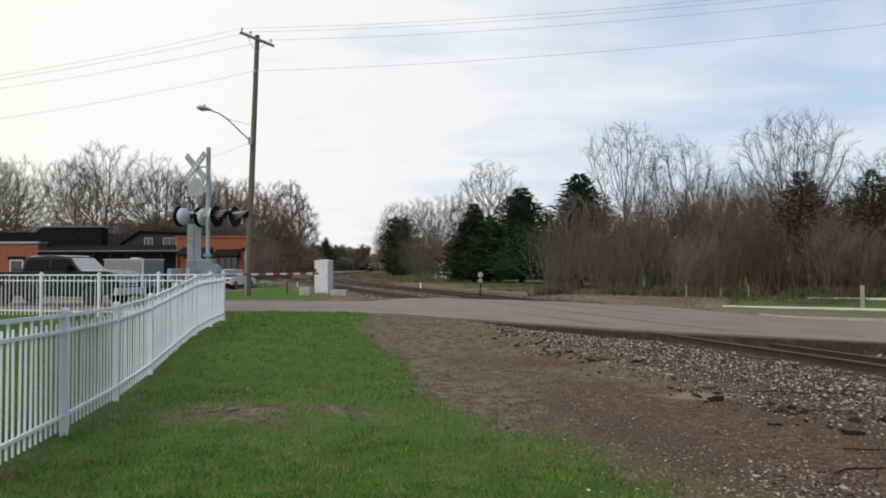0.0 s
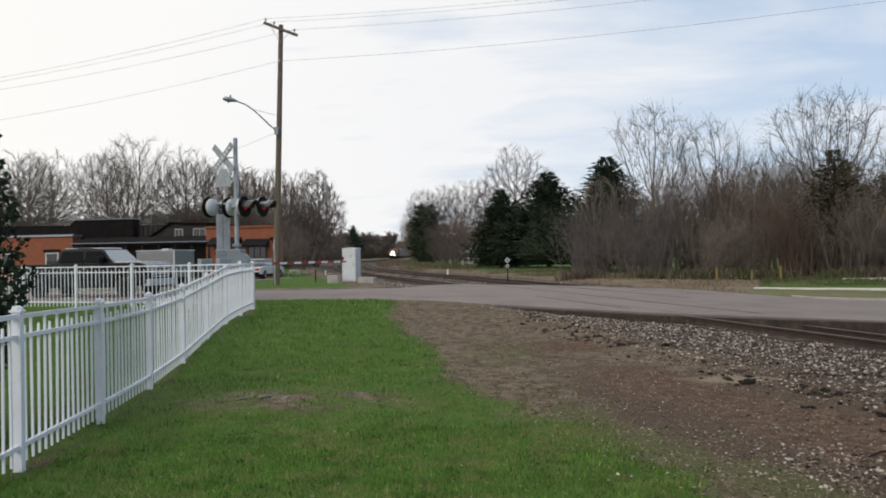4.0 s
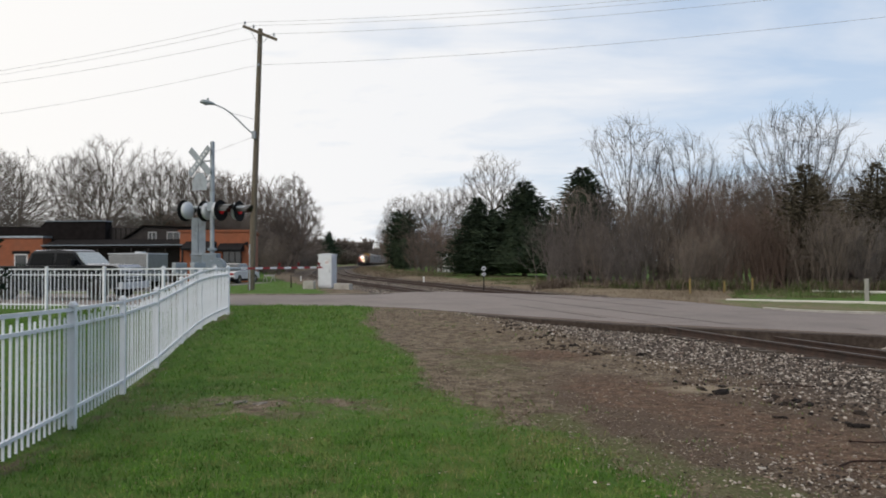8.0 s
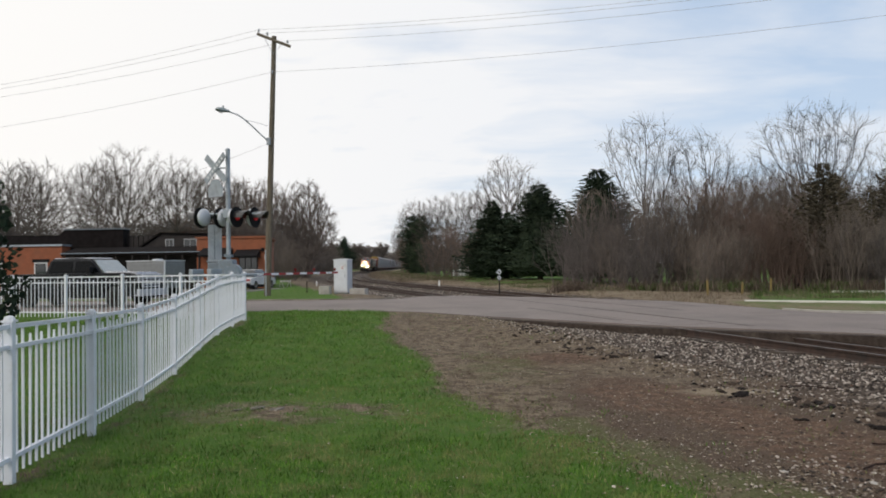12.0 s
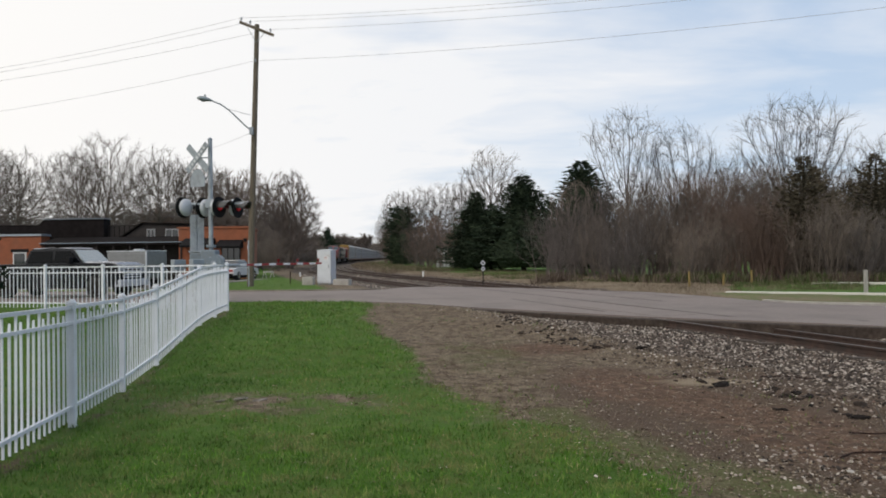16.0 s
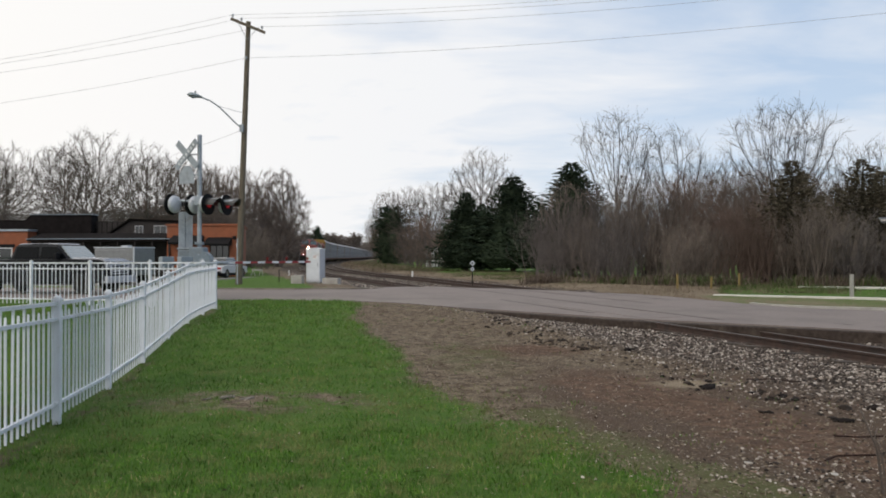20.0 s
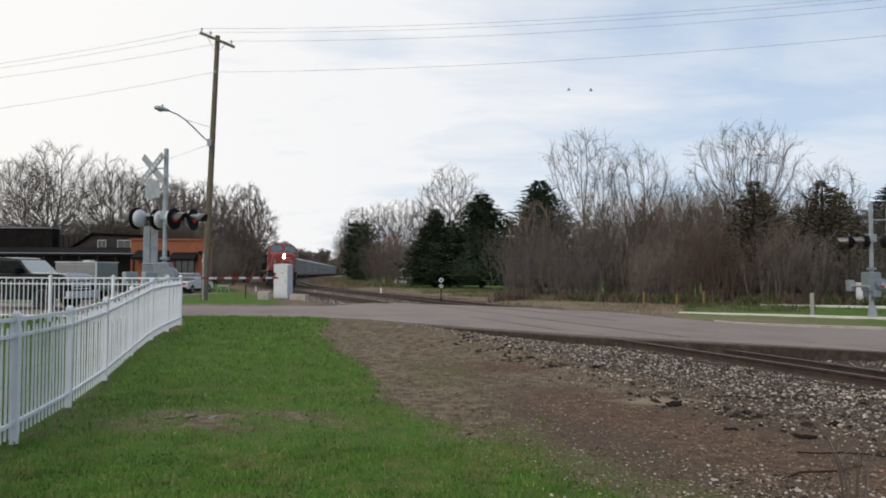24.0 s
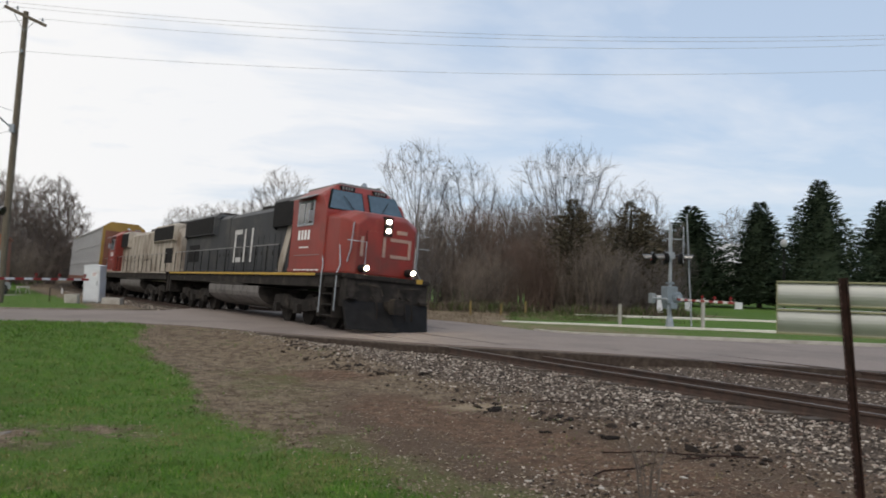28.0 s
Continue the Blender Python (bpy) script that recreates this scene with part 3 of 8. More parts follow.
    dirt = mix(edge(zone.outputs["Alpha"], tex(0.8, 7, 0.7).outputs[0], 1.3), dirt, tan)
    wear, worn = N("ShaderNodeVertexColor"), N("ShaderNodeSeparateColor")
    wear.layer_name = "wear"
    L(wear.outputs[0], worn.inputs[0])
    blotch = tex(1.7, 7, 0.7).outputs[0]
    red = mix(ramp(tex(5.5, 10, 0.75).outputs[0], [(0.40, (0, 0, 0)), (0.58, (1, 1, 1))]), ramp(n_fine.outputs[0], [(0.35, (0.040, 0.025, 0.018)), (0.65, (0.098, 0.062, 0.044))]), ramp(n_fine.outputs[0], [(0.35, (0.108, 0.060, 0.039)), (0.65, (0.205, 0.133, 0.091))]))
    moss = ramp(n_fine.outputs[0], [(0.3, (0.060, 0.070, 0.025)), (0.6, (0.115, 0.118, 0.050)), (0.75, (0.18, 0.155, 0.095))])
    pale = ramp(tex(30, 6, 0.7).outputs[0], [(0.3, (0.19, 0.15, 0.105)), (0.7, (0.33, 0.265, 0.19))])
    dirt = mix(edge(worn.outputs[0], blotch, 1.2), dirt, red)
    dirt = mix(edge(worn.outputs[1], blotch, 1.4), dirt, moss)
    dirt = mix(edge(worn.outputs[2], blotch, 0.9), dirt, pale)
    vor = tex(26, kind="ShaderNodeTexVoronoi")
    stones = mix(vor.outputs["Distance"], ramp(vor.outputs["Color"], [(0.1, (0.040, 0.030, 0.024)), (0.5, (0.105, 0.080, 0.064)), (0.85, (0.24, 0.195, 0.16))]),
                 ramp(n_fine.outputs[0], [(0.3, (0.022, 0.016, 0.012)), (0.7, (0.055, 0.041, 0.032))]))
    litter = ramp(tex(7, 7, 0.75).outputs[0], [(0.3, (0.085, 0.062, 0.042)), (0.5, (0.21, 0.162, 0.115)), (0.72, (0.16, 0.14, 0.075))])
    col = mix(edge(sep.outputs[1], n_mid.outputs[0], 0.9), dirt, stones)
    col = mix(edge(sep.outputs[2], n_mid.outputs[0], 0.8), col, litter)
    col = mix(edge(sep.outputs[0], tex(5, 7, 0.75).outputs[0], 1.1), col, grass)
    L(col, b.inputs["Base Color"])
    bump, bump2 = N("ShaderNodeBump"), N("ShaderNodeBump")
    bump.inputs["Strength"].default_value, bump.inputs["Distance"].default_value = 0.7, 0.035
    L(n_fine.outputs[0], bump.inputs["Height"])
    bump2.inputs["Strength"].default_value, bump2.inputs["Distance"].default_value = 0.5, 0.06
    L(tex(8, 5).outputs[0], bump2.inputs["Height"])
    L(bump.outputs[0], bump2.inputs["Normal"]), L(bump2.outputs[0], b.inputs["Normal"])
    return mt


ground = build_ground()


def road_z(x):
    return float(road_level(x))


def build_road():
    """The carriageway as one thick slab between its two edges."""
    near, far = np.array(ROAD_NEAR), np.array(ROAD_FAR)
    cross = 10
    verts, faces = [], []

    def along(points, k):
        seg = np.linalg.norm(np.diff(points, axis=0), axis=1)
        s = np.concatenate([[0], np.cumsum(seg)])
        return np.stack([np.interp(k * s[-1], s, points[:, 0]), np.interp(k * s[-1], s, points[:, 1])], -1)
    n = 160
    ka = np.linspace(0, 1, n)
    A, B = along(near, ka), along(far, ka)
    for i in range(n):
        for j in range(cross + 1):
            p = A[i] + (B[i] - A[i]) * j / cross
            crown = 0.05 * math.sin(math.pi * j / cross) * (1 - math.exp(-((p[0] - 5) / 7) ** 2))
            verts.append((p[0], p[1], road_z(p[0]) + crown + rough(p[0], p[1], 0.3, 9) * 0.012))
        verts += [(A[i][0], A[i][1], -0.4), (B[i][0], B[i][1], -0.4)]
    w = cross + 3
    for i in range(n - 1):
        a, c = i * w, (i + 1) * w
        faces += [(a + j, c + j, c + j + 1, a + j + 1) for j in range(cross)]
        faces += [(a + cross + 1, c + cross + 1, c, a), (a + cross, c + cross, c + cross + 2, a + cross + 2)]
    ob = raw("road", verts, faces, ASPHALT, smooth=False)
    tagged(ob, "worn pale grey asphalt road with tar-filled cracks", "road", kind="structure")
    return ob


road = build_road()


def kerb_line(name, points, w, h, z, material, label):
    """A low strip along a bent line, from its points to w metres on its left."""
    P = spline(points, 0.8)
    T = np.gradient(P, axis=0)
    T /= np.linalg.norm(T, axis=1)[:, None]
    S = np.stack([-T[:, 1], T[:, 0]], 1)
    verts, faces = [], []
    for p, s in zip(P, S):
        q = p + s * w
        verts += [(p[0], p[1], z - 0.3), (p[0], p[1], z + h), (q[0], q[1], z + h), (q[0], q[1], z - 0.3)]
    for i in range(len(P) - 1):
        a, c = i * 4, i * 4 + 4
        faces += [(a + k, c + k, c + k + 1, a + k + 1) for k in range(3)]
    faces += [(0, 1, 2, 3), tuple(len(verts) - 4 + k for k in (3, 2, 1, 0))]
    ob = raw(name, verts, faces, material)
    tagged(ob, label, "kerb" if "kerb" in name else "path", kind="structure")
    return ob


kerb_line("kerb_west", [(-60, 40.55), (-20, 35.45), (-10.1, 33.95), (-5.9, 33.65), (-3.7, 34.05), (-3.0, 34.75)], 0.18, 0.07, 0.17, KERB_DIRTY, "low weathered concrete kerb along the road")
kerb_line("kerb_east", [(10.6, 24.6), (10.9, 23.6), (11.9, 22.7), (14.4, 21.5), (20.3, 18.5), (40, 6.3), (60, -6.2)], 0.18, 0.09, 0.04, CONCRETE, "low concrete kerb with dirt along its foot")
# broken asphalt lip; its dark tone also paints the shadow of the road's drop
kerb_line("asphalt_edge", [(-1.5, 24.25), (0.05, 22.6), (2.55, 20.2), (4.7, 18.08), (6.65, 16.78), (9.35, 15.08), (12.8, 12.2), (19.8, 7.3)], 0.34, 0.03, 0.062, SHADED_EDGE_TAR, "crumbled asphalt edge where road meets ballast, its drop shadow painted dark")
kerb_line("sidewalk_east", [(11.5, 30.2), (13.5, 29.2), (17.2, 27.3), (23.5, 23.7), (40, 14)], 0.55, 0.05, 0.05, PALE_CONCRETE, "narrow pale concrete sidewalk across the grass")
kerb_line("park_path", [(19, 38), (25, 35.5), (33, 30), (46, 20)], 1.0, 0.05, 0.05, PALE_CONCRETE, "pale concrete park path across the lawn")


# ---- railway ----
def rail_strip(line, off, s0, s1, name, parent, z=RAIL_Z, low=0.18):
    i0, i1 = int(s0), min(int(s1), len(line) - 1)
    prof = [(-0.07, -low), (-0.07, -low + 0.025), (-0.012, -low + 0.04), (-0.012, -0.045), (-0.037, -0.035), (-0.037, 0), (0.037, 0), (0.037, -0.035), (0.012, -0.045), (0.012, -low + 0.04), (0.07, -low + 0.025), (0.07, -low)]
    verts, faces, k = [], [], len(prof)
    for i in range(i0, i1 + 1):
        for o, h in prof:
            p = line[i] + SIDE[i] * (off + o)
            verts.append((p[0], p[1], z + h))
    n = i1 - i0
    for i in range(n):
        a, c = i * k, i * k + k
        faces += [(a + j, c + j, c + (j + 1) % k, a + (j + 1) % k) for j in range(k)]
    faces += [tuple(range(k)), tuple(range(n * k, n * k + k))[::-1]]
    ob = raw(name, verts, faces, RAIL, parent)
    ob.data.materials.append(RAIL_TOP)
    for f in ob.data.polygons:
        if len(f.vertices) == 4 and f.normal.z > 0.9 and f.center.z > z - 0.01:
            f.material_index = 1
    return ob


def build_track(name, line, label):
    track = thing(name, Matrix(), label, "railway track", kind="structure")
    for off in (-0.7525, 0.7525):
        rail_strip(line, off, 0, len(line) - 1, "rail", track, RAIL_Z - (CANT if off > 0 else 0.0) * (line is MAIN))
    bm = box(-0.115, 0.115, -1.3, 1.3, -0.32, -0.165, 0.012)
    me = bpy.data.meshes.new("tie")
    bm.to_mesh(me)
    bm.free()
    order = []
    s = 0.0
    g = np.arange(len(line))
    while s < len(line) - 2:
        p = on_track(s, line)
        if -20 < p[1] < 95:
            y0, y1 = polyline_y(ROAD_NEAR, p[0]), polyline_y(ROAD_FAR, p[0])
            if not y0 - 0.2 < p[1] < y1 + 0.2:
                i = min(int(s), len(line) - 1)
                rz = math.degrees(math.atan2(TAN[i][1], TAN[i][0]))
                low, lean = (CANT / 2, -LEAN) if line is MAIN else (0.0, 0.0)
                order.append(pose(p[0], p[1], RAIL_Z - low + random.uniform(-0.012, 0.0), lean + random.uniform(-0.6, 0.6), 0, rz + random.uniform(-1.2, 1.2)))
        s += 0.54
    for m in order:
        share("tie", me, TIE, track, m)
    return track


build_track("railway_track_main", MAIN, "rusty-sided railway track on dark wooden ties")
build_track("railway_track_second", SECOND, "second railway track on wooden ties, unused and dull")


def crossing_edges():
    """Heavy dark timbers and raised asphalt lips where the tracks meet the road."""
    for line, name in ((MAIN, "crossing_main"), (SECOND, "crossing_second")):
        holder = thing(name, Matrix(), "dark rubber and timber crossing panel strips set beside the rails", "crossing panel", kind="structure")
        for a, b in ((-1.02, -0.86), (-0.60, 0.60), (0.86, 1.02)):
            mid = line + SIDE * (a + b) / 2
            i_in = [i for i in range(len(line)) if 0 < line[i][1] < 60 and polyline_y(ROAD_NEAR, mid[i][0]) + 0.7 < mid[i][1] < polyline_y(ROAD_FAR, mid[i][0]) - 0.1]
            i0, i1 = i_in[0], i_in[-1]
            verts, faces = [], []
            for i in range(i0, i1 + 1):
                for o, h in ((a, -0.15), (a, 0.0), (b, 0.0), (b, -0.15)):
                    p = line[i] + SIDE[i] * o
                    verts.append((p[0], p[1], max(road_z(p[0]) + 0.006, RAIL_Z - 0.03) + h))
            for i in range(i1 - i0):
                c = i * 4
                faces += [(c + k, c + 4 + k, c + 5 + k, c + 1 + k) for k in range(3)]
            faces += [(0, 1, 2, 3), tuple(len(verts) - 4 + k for k in (3, 2, 1, 0))]
            raw("crossing_strip", verts, faces, ASPHALT if abs(a + b) < 0.1 else RUBBER_PANEL, holder)


crossing_edges()


# ---- the train ----
def bogie(parent, x, wheel_r, base, axles, gauge=0.75, w=1.1):
    """A truck with its side frames, axle boxes, springs and wheels."""
    n = axles
    xs = [x + base * (k / (n - 1) - 0.5) for k in range(n)]
    for s in (-1, 1):
        bm = prism([(x - base / 2 - 0.55, 0.62), (x - base / 2 - 0.45, 0.95), (x - base / 2 + 0.35, 1.02), (x - 0.3, 0.86), (x + 0.3, 0.86), (x + base / 2 - 0.35, 1.02), (x + base / 2 + 0.45, 0.95), (x + base / 2 + 0.55, 0.62),
                    (x + base / 2 - 0.3, 0.58), (x + 0.3, 0.45), (x - 0.3, 0.45), (x - base / 2 + 0.3, 0.58)], "y", s * w - 0.07, s * w + 0.07, 0.02)
        part("truck_frame", bm, UNDER, parent)
        for ax in xs:
            part("axle_box", box(ax - 0.17, ax + 0.17, s * (w + 0.13) - 0.1, s * (w + 0.13) + 0.1, wheel_r - 0.16, wheel_r + 0.16, 0.03), UNDER, parent)
        for ax in (x - base * 0.25, x + base * 0.25):
            part("coil_spring", rod((ax, s * (w + 0.05), 0.5), (ax, s * (w + 0.05), 0.82), 0.11), UNDER, parent)
    for ax in xs:
        for s in (-1, 1):
            bm = rod((ax, s * gauge - 0.065, wheel_r), (ax, s * gauge + 0.065, wheel_r), wheel_r, sides=28)
            rod((ax, s * (gauge - 0.085) - 0.02, wheel_r), (ax, s * (gauge - 0.085) + 0.02, wheel_r), wheel_r + 0.025, sides=28, bm=bm)
            part("wheel", bm, UNDER, parent)
        part("axle", rod((ax, -gauge, wheel_r), (ax, gauge, wheel_r), 0.09), UNDER, parent)


def handrail(parent, y, x0, x1, z0=1.75, z1=2.75, step=1.25, material=None):
    material = material or LOCO_WHITE
    n = max(1, round((x1 - x0) / step))
    for k in range(n + 1):
        x = x0 + (x1 - x0) * k / n
        part("stanchion", rod((x, y, z0), (x, y, z1), 0.02, sides=6), BLACK, parent)
    part("handrail", rod((x0, y, z1), (x1, y, z1), 0.018, sides=6), material, parent)


def loft(sections):
    """A closed skin through outlines of equal length, each a list of points."""
    bm = bmesh.new()
    rows = [[bm.verts.new(p) for p in sec] for sec in sections]
    n = len(rows[0])
    for a, b in zip(rows, rows[1:]):
        for i in range(n):
            bm.faces.new((a[i], a[(i + 1) % n], b[(i + 1) % n], b[i]))
    bm.faces.new(rows[0][::-1]), bm.faces.new(rows[-1])
    bmesh.ops.recalc_face_normals(bm, faces=bm.faces[:])
    return bm


def section(x, hw, z0, z1, cut_w, cut_h):
    """A cross-section at x: half width hw, with sloped top corners."""
    return [(x, -hw, z0), (x, hw, z0), (x, hw, z1 - cut_h), (x, hw - cut_w, z1), (x, -hw + cut_w, z1), (x, -hw, z1 - cut_h)]


# the blue is reflected sky put into the panes' base colour
WINDSCREEN = mat("sky_blue_windscreen", (0.06, 0.10, 0.13), 0.06, metal=0.4, vary=0.1, coat=0.9)
EMBLEM = mat("dusty_white_emblem", (0.46, 0.46, 0.46), 0.6, vary=0.15, scale=3, dark=(0.25, 0.24, 0.23), spot=2, amount=0.4)
WORN_PLATE = mat("worn_pink_plate", (0.30, 0.20, 0.17), 0.7, vary=0.2, scale=8)


ON_CAB = {"cab", "cab_roof", "windscreen", "windscreen_seal", "wiper", "number_board", "number_bar", "side_window", "side_window_frame", "sun_shade", "mirror", "cab_door_seam",
          "cab_number_bar", "cab_lettering_bar", "reflector_dashes", "diagonal_stripe", "horn", "antenna"}


def locomotive(name, m, label, lead=True):
    """Origin on the rails at mid-length; the nose looks along +x."""
    L = thing(name, m, label, "locomotive")
    hood = LOCO_BLACK if lead else LOCO_WHITE
    # frame, walkways, steps
    part("frame", box(-10.6, 10.3, -1.5, 1.5, 1.30, 1.66, 0.03), UNDER, L)
    part("walkway", box(-10.7, 10.4, -1.56, 1.56, 1.66, 1.74, 0.015), UNDER, L)
    for s in (-1, 1):
        part("sill_stripe", box(-10.6, 8.6, s * 1.563 - 0.012, s * 1.563 + 0.012, 1.645, 1.73), YELLOW if lead else LOCO_WHITE, L, "yellow stripe along the sill")
    # fuel tank
    belly = [(1.46 * math.cos(a), 0.98 + 0.58 * math.sin(a)) for a in [math.pi + math.pi * k / 12 for k in range(13)]]
    part("fuel_tank", prism(belly + [(1.46, 1.22), (-1.46, 1.22)], "x", -3.4, 3.1, 0.03), TANK, L)
    for x in (-3.42, 3.12):
        part("tank_end", prism([(y * 0.97, 0.02 + z * 0.98) for y, z in belly] + [(1.4, 1.2), (-1.4, 1.2)], "x", x - 0.03, x + 0.03), UNDER, L)
    for x in (-2.2, 0.0, 1.9):
        part("tank_strap", prism([(y * 1.008, z - 0.006) for y, z in belly] + [(1.472, 1.22), (-1.472, 1.22)], "x", x - 0.03, x + 0.03), TANK, L)
    for s in (-1, 1):
        part("air_reservoir", rod((-3.3, s * 1.32, 1.38), (1.2, s * 1.32, 1.38), 0.17, sides=14), TANK, L)
    bogie(L, 6.65, 0.53, 3.9, 3), bogie(L, -6.65, 0.53, 3.9, 3)
    # long hood
    part("hood", loft([section(-10.0, 0.98, 1.74, 4.36, 0.26, 0.2), section(6.1, 0.98, 1.74, 4.36, 0.26, 0.2)]), hood, L)
    part("hood_end", loft([section(-10.35, 0.8, 1.74, 3.9, 0.26, 0.2), section(-9.99, 0.96, 1.74, 4.3, 0.26, 0.2)]), hood, L)
    part("radiator_housing", loft([section(-9.9, 1.0, 3.45, 4.4, 0.12, 0.12), section(-9.8, 1.16, 3.55, 4.52, 0.2, 0.16), section(-4.6, 1.16, 3.55, 4.52, 0.2, 0.16), section(-4.4, 1.0, 3.45, 4.4, 0.12, 0.12)]), hood, L)
    part("dynamic_brake_housing", loft([section(3.2, 1.0, 3.4, 4.4, 0.1, 0.1), section(3.3, 1.2, 3.5, 4.56, 0.16, 0.16), section(5.8, 1.2, 3.5, 4.56, 0.16, 0.16), section(5.95, 1.0, 3.4, 4.4, 0.1, 0.1)]), hood, L)
    part("grey_hood_panel", loft([section(-4.35, 1.0, 1.76, 4.39, 0.26, 0.2), section(-2.6, 1.0, 1.76, 4.39, 0.26, 0.2)]), hood, L)
    part("roof_walk", box(-2.5, 2.4, -0.5, 0.5, 4.36, 4.46, 0.03), hood, L)
    part("exhaust_stack", box(-0.6, 0.5, -0.3, 0.3, 4.46, 4.66, 0.05), UNDER, L)
    for x in (-9.0, -7.6, -6.2):
        part("radiator_fan", rod((x + 0.4, 0, 4.55), (x + 0.4, 0, 4.68), 0.62, sides=20), UNDER, L)
    for s in (-1, 1):
        for x0, x1, z0, z1, yy in ((-9.6, -4.8, 3.62, 4.34, 1.163), (3.4, 5.7, 3.5, 4.36, 1.203), (-9.2, -7.4, 2.3, 3.1, 0.985)):
            g = bmesh.new()
            n = int((z1 - z0) / 0.06)
            for k in range(n):
                z = z0 + (k + 0.5) * (z1 - z0) / n
                box(x0, x1, s * yy - 0.015, s * yy + 0.015, z - 0.016, z + 0.016, bm=g)
            part("louvre_grille", g, BLACK, L, "black louvred intake grille")
            part("grille_backing", box(x0 - 0.05, x1 + 0.05, s * yy - 0.008, s * yy + 0.004, z0 - 0.03, z1 + 0.03), BLACK, L)
        for k in range(15):
            x = -4.2 + 0.62 * k
            d = part("hood_door", box(x, x + 0.56, s * 0.985 - 0.012, s * 0.985 + 0.012, 1.85, 3.25, 0.008), hood, L)
            part("door_latch", box(x + 0.44, x + 0.50, s * 1.0 - 0.012, s * 1.0 + 0.012, 2.45, 2.6), UNDER, d)
        handrail(L, s * 1.48, -10.0, 5.0, material=LOCO_GREY)
    if lead:
        # emblem on the hood as plain pale shapes
        for s in (-1, 1):
            y = s * 1.004
            for x0, x1, z0, z1 in ((-1.75, -1.53, 2.2, 3.6), (-1.53, -0.75, 3.4, 3.6), (-1.53, -0.75, 2.2, 2.4), (-0.45, -0.25, 2.2, 3.6), (0.45, 0.65, 2.2, 3.6)):
                part("emblem_bar", box(x0, x1, y - 0.006, y + 0.006, z0, z1), EMBLEM, L, "plain white emblem bar")
    cab_mat = LOCO_RED
    # cab: sides lean in at the roof, the windscreen leans back
    cab = loft([section(5.3, 1.52, 1.74, 4.66, 0.6, 0.42), section(7.55, 1.52, 1.74, 4.70, 0.6, 0.42), section(7.80, 1.51, 1.74, 4.42, 0.5, 0.2), section(8.15, 1.49, 1.74, 3.72, 0.4, 0.02)])
    bmesh.ops.bevel(cab, geom=cab.edges[:], offset=0.04, segments=2, profile=0.6, affect="EDGES")
    part("cab", cab, cab_mat, L)
    part("cab_roof", loft([section(5.2, 0.95, 4.6, 4.76, 0.15, 0.06), section(7.45, 0.92, 4.62, 4.78, 0.15, 0.06)]), LOCO_GREY if lead else cab_mat, L)
    nose = loft([section(8.6, 1.46, 1.74, 3.80, 0.50, 0.22), section(9.75, 1.38, 1.74, 3.74, 0.50, 0.26), section(10.12, 1.24, 1.74, 3.68, 0.44, 0.28), section(10.36, 1.04, 1.74, 3.50, 0.32, 0.24)])
    bmesh.ops.bevel(nose, geom=nose.edges[:], offset=0.06, segments=2, profile=0.6, affect="EDGES")
    part("nose", nose, cab_mat, L)
    for s in (-1, 1):
        # windscreen halves lie on the leaning front
        nrm = Vector((0.7, 0, 0.35)).normalized()
        z_lo, z_hi = 3.79, 4.47
        xf = lambda z: 8.15 - (z - 3.72) * 0.5 + 0.012
        pts = [(xf(z_lo), s * 0.11, z_lo), (xf(z_lo), s * 1.42, z_lo), (xf(z_hi), s * 1.2, z_hi), (xf(z_hi), s * 0.11, z_hi)]
        for nm, grow, off, mt in (("windscreen_seal", 0.05, 0.0, BLACK), ("windscreen", 0.0, 0.02, WINDSCREEN)):
            c = sum((Vector(p) for p in pts), Vector()) / 4
            out = [Vector(p) + (Vector(p) - c).normalized() * grow + nrm * off for p in pts]
            bm = bmesh.new()
            va = [bm.verts.new(p) for p in out]
            vb = [bm.verts.new(p - nrm * 0.06) for p in out]
            bm.faces.new(va), bm.faces.new(vb[::-1])
            for i in range(4):
                bm.faces.new((va[i], vb[i], vb[(i + 1) % 4], va[(i + 1) % 4]))
            bmesh.ops.recalc_face_normals(bm, faces=bm.faces[:])
            bmesh.ops.bevel(bm, geom=bm.edges[:], offset=0.025, segments=2, affect="EDGES")
            part(nm, bm, mt, L)
        part("wiper", rod((xf(3.8) + 0.06, s * 0.5, 3.82), (xf(4.25) + 0.06, s * 0.85, 4.28), 0.012, sides=5), BLACK, L)
        part("number_board", box(7.55, 7.74, s * 0.62 - 0.27, s * 0.62 + 0.27, 4.50, 4.64, 0.01), BLACK, L, "dark number board with unlit pale bars")
        for k in range(4):
            part("number_bar", box(7.738, 7.748, s * 0.62 - 0.2 + 0.11 * k, s * 0.62 - 0.14 + 0.11 * k, 4.52, 4.62), LOCO_GREY, L)
        # side window with frame, shade and mirror
        y = s * 1.53
        part("side_window_frame", box(5.9, 7.25, y - 0.02, y + 0.02, 3.28, 4.12, 0.02), GALV, L)
        part("side_window", box(5.98, 6.5, y - 0.03, y + 0.03, 3.36, 4.04, 0.01), GLASS, L)
        part("side_window", box(6.6, 7.17, y - 0.03, y + 0.03, 3.36, 4.04, 0.01), GLASS, L)
        bm = prism([(s * 1.45, 4.28), (s * 1.86, 4.12), (s * 1.86, 4.15), (s * 1.45, 4.32)], "x", 5.8, 7.35)
        part("sun_shade", bm, LOCO_GREY, L, "grey sheet sunshade over the cab window")
        part("mirror", box(7.25, 7.29, y + s * 0.05, y + s * 0.2, 3.4, 3.75, 0.008), GALV, L)
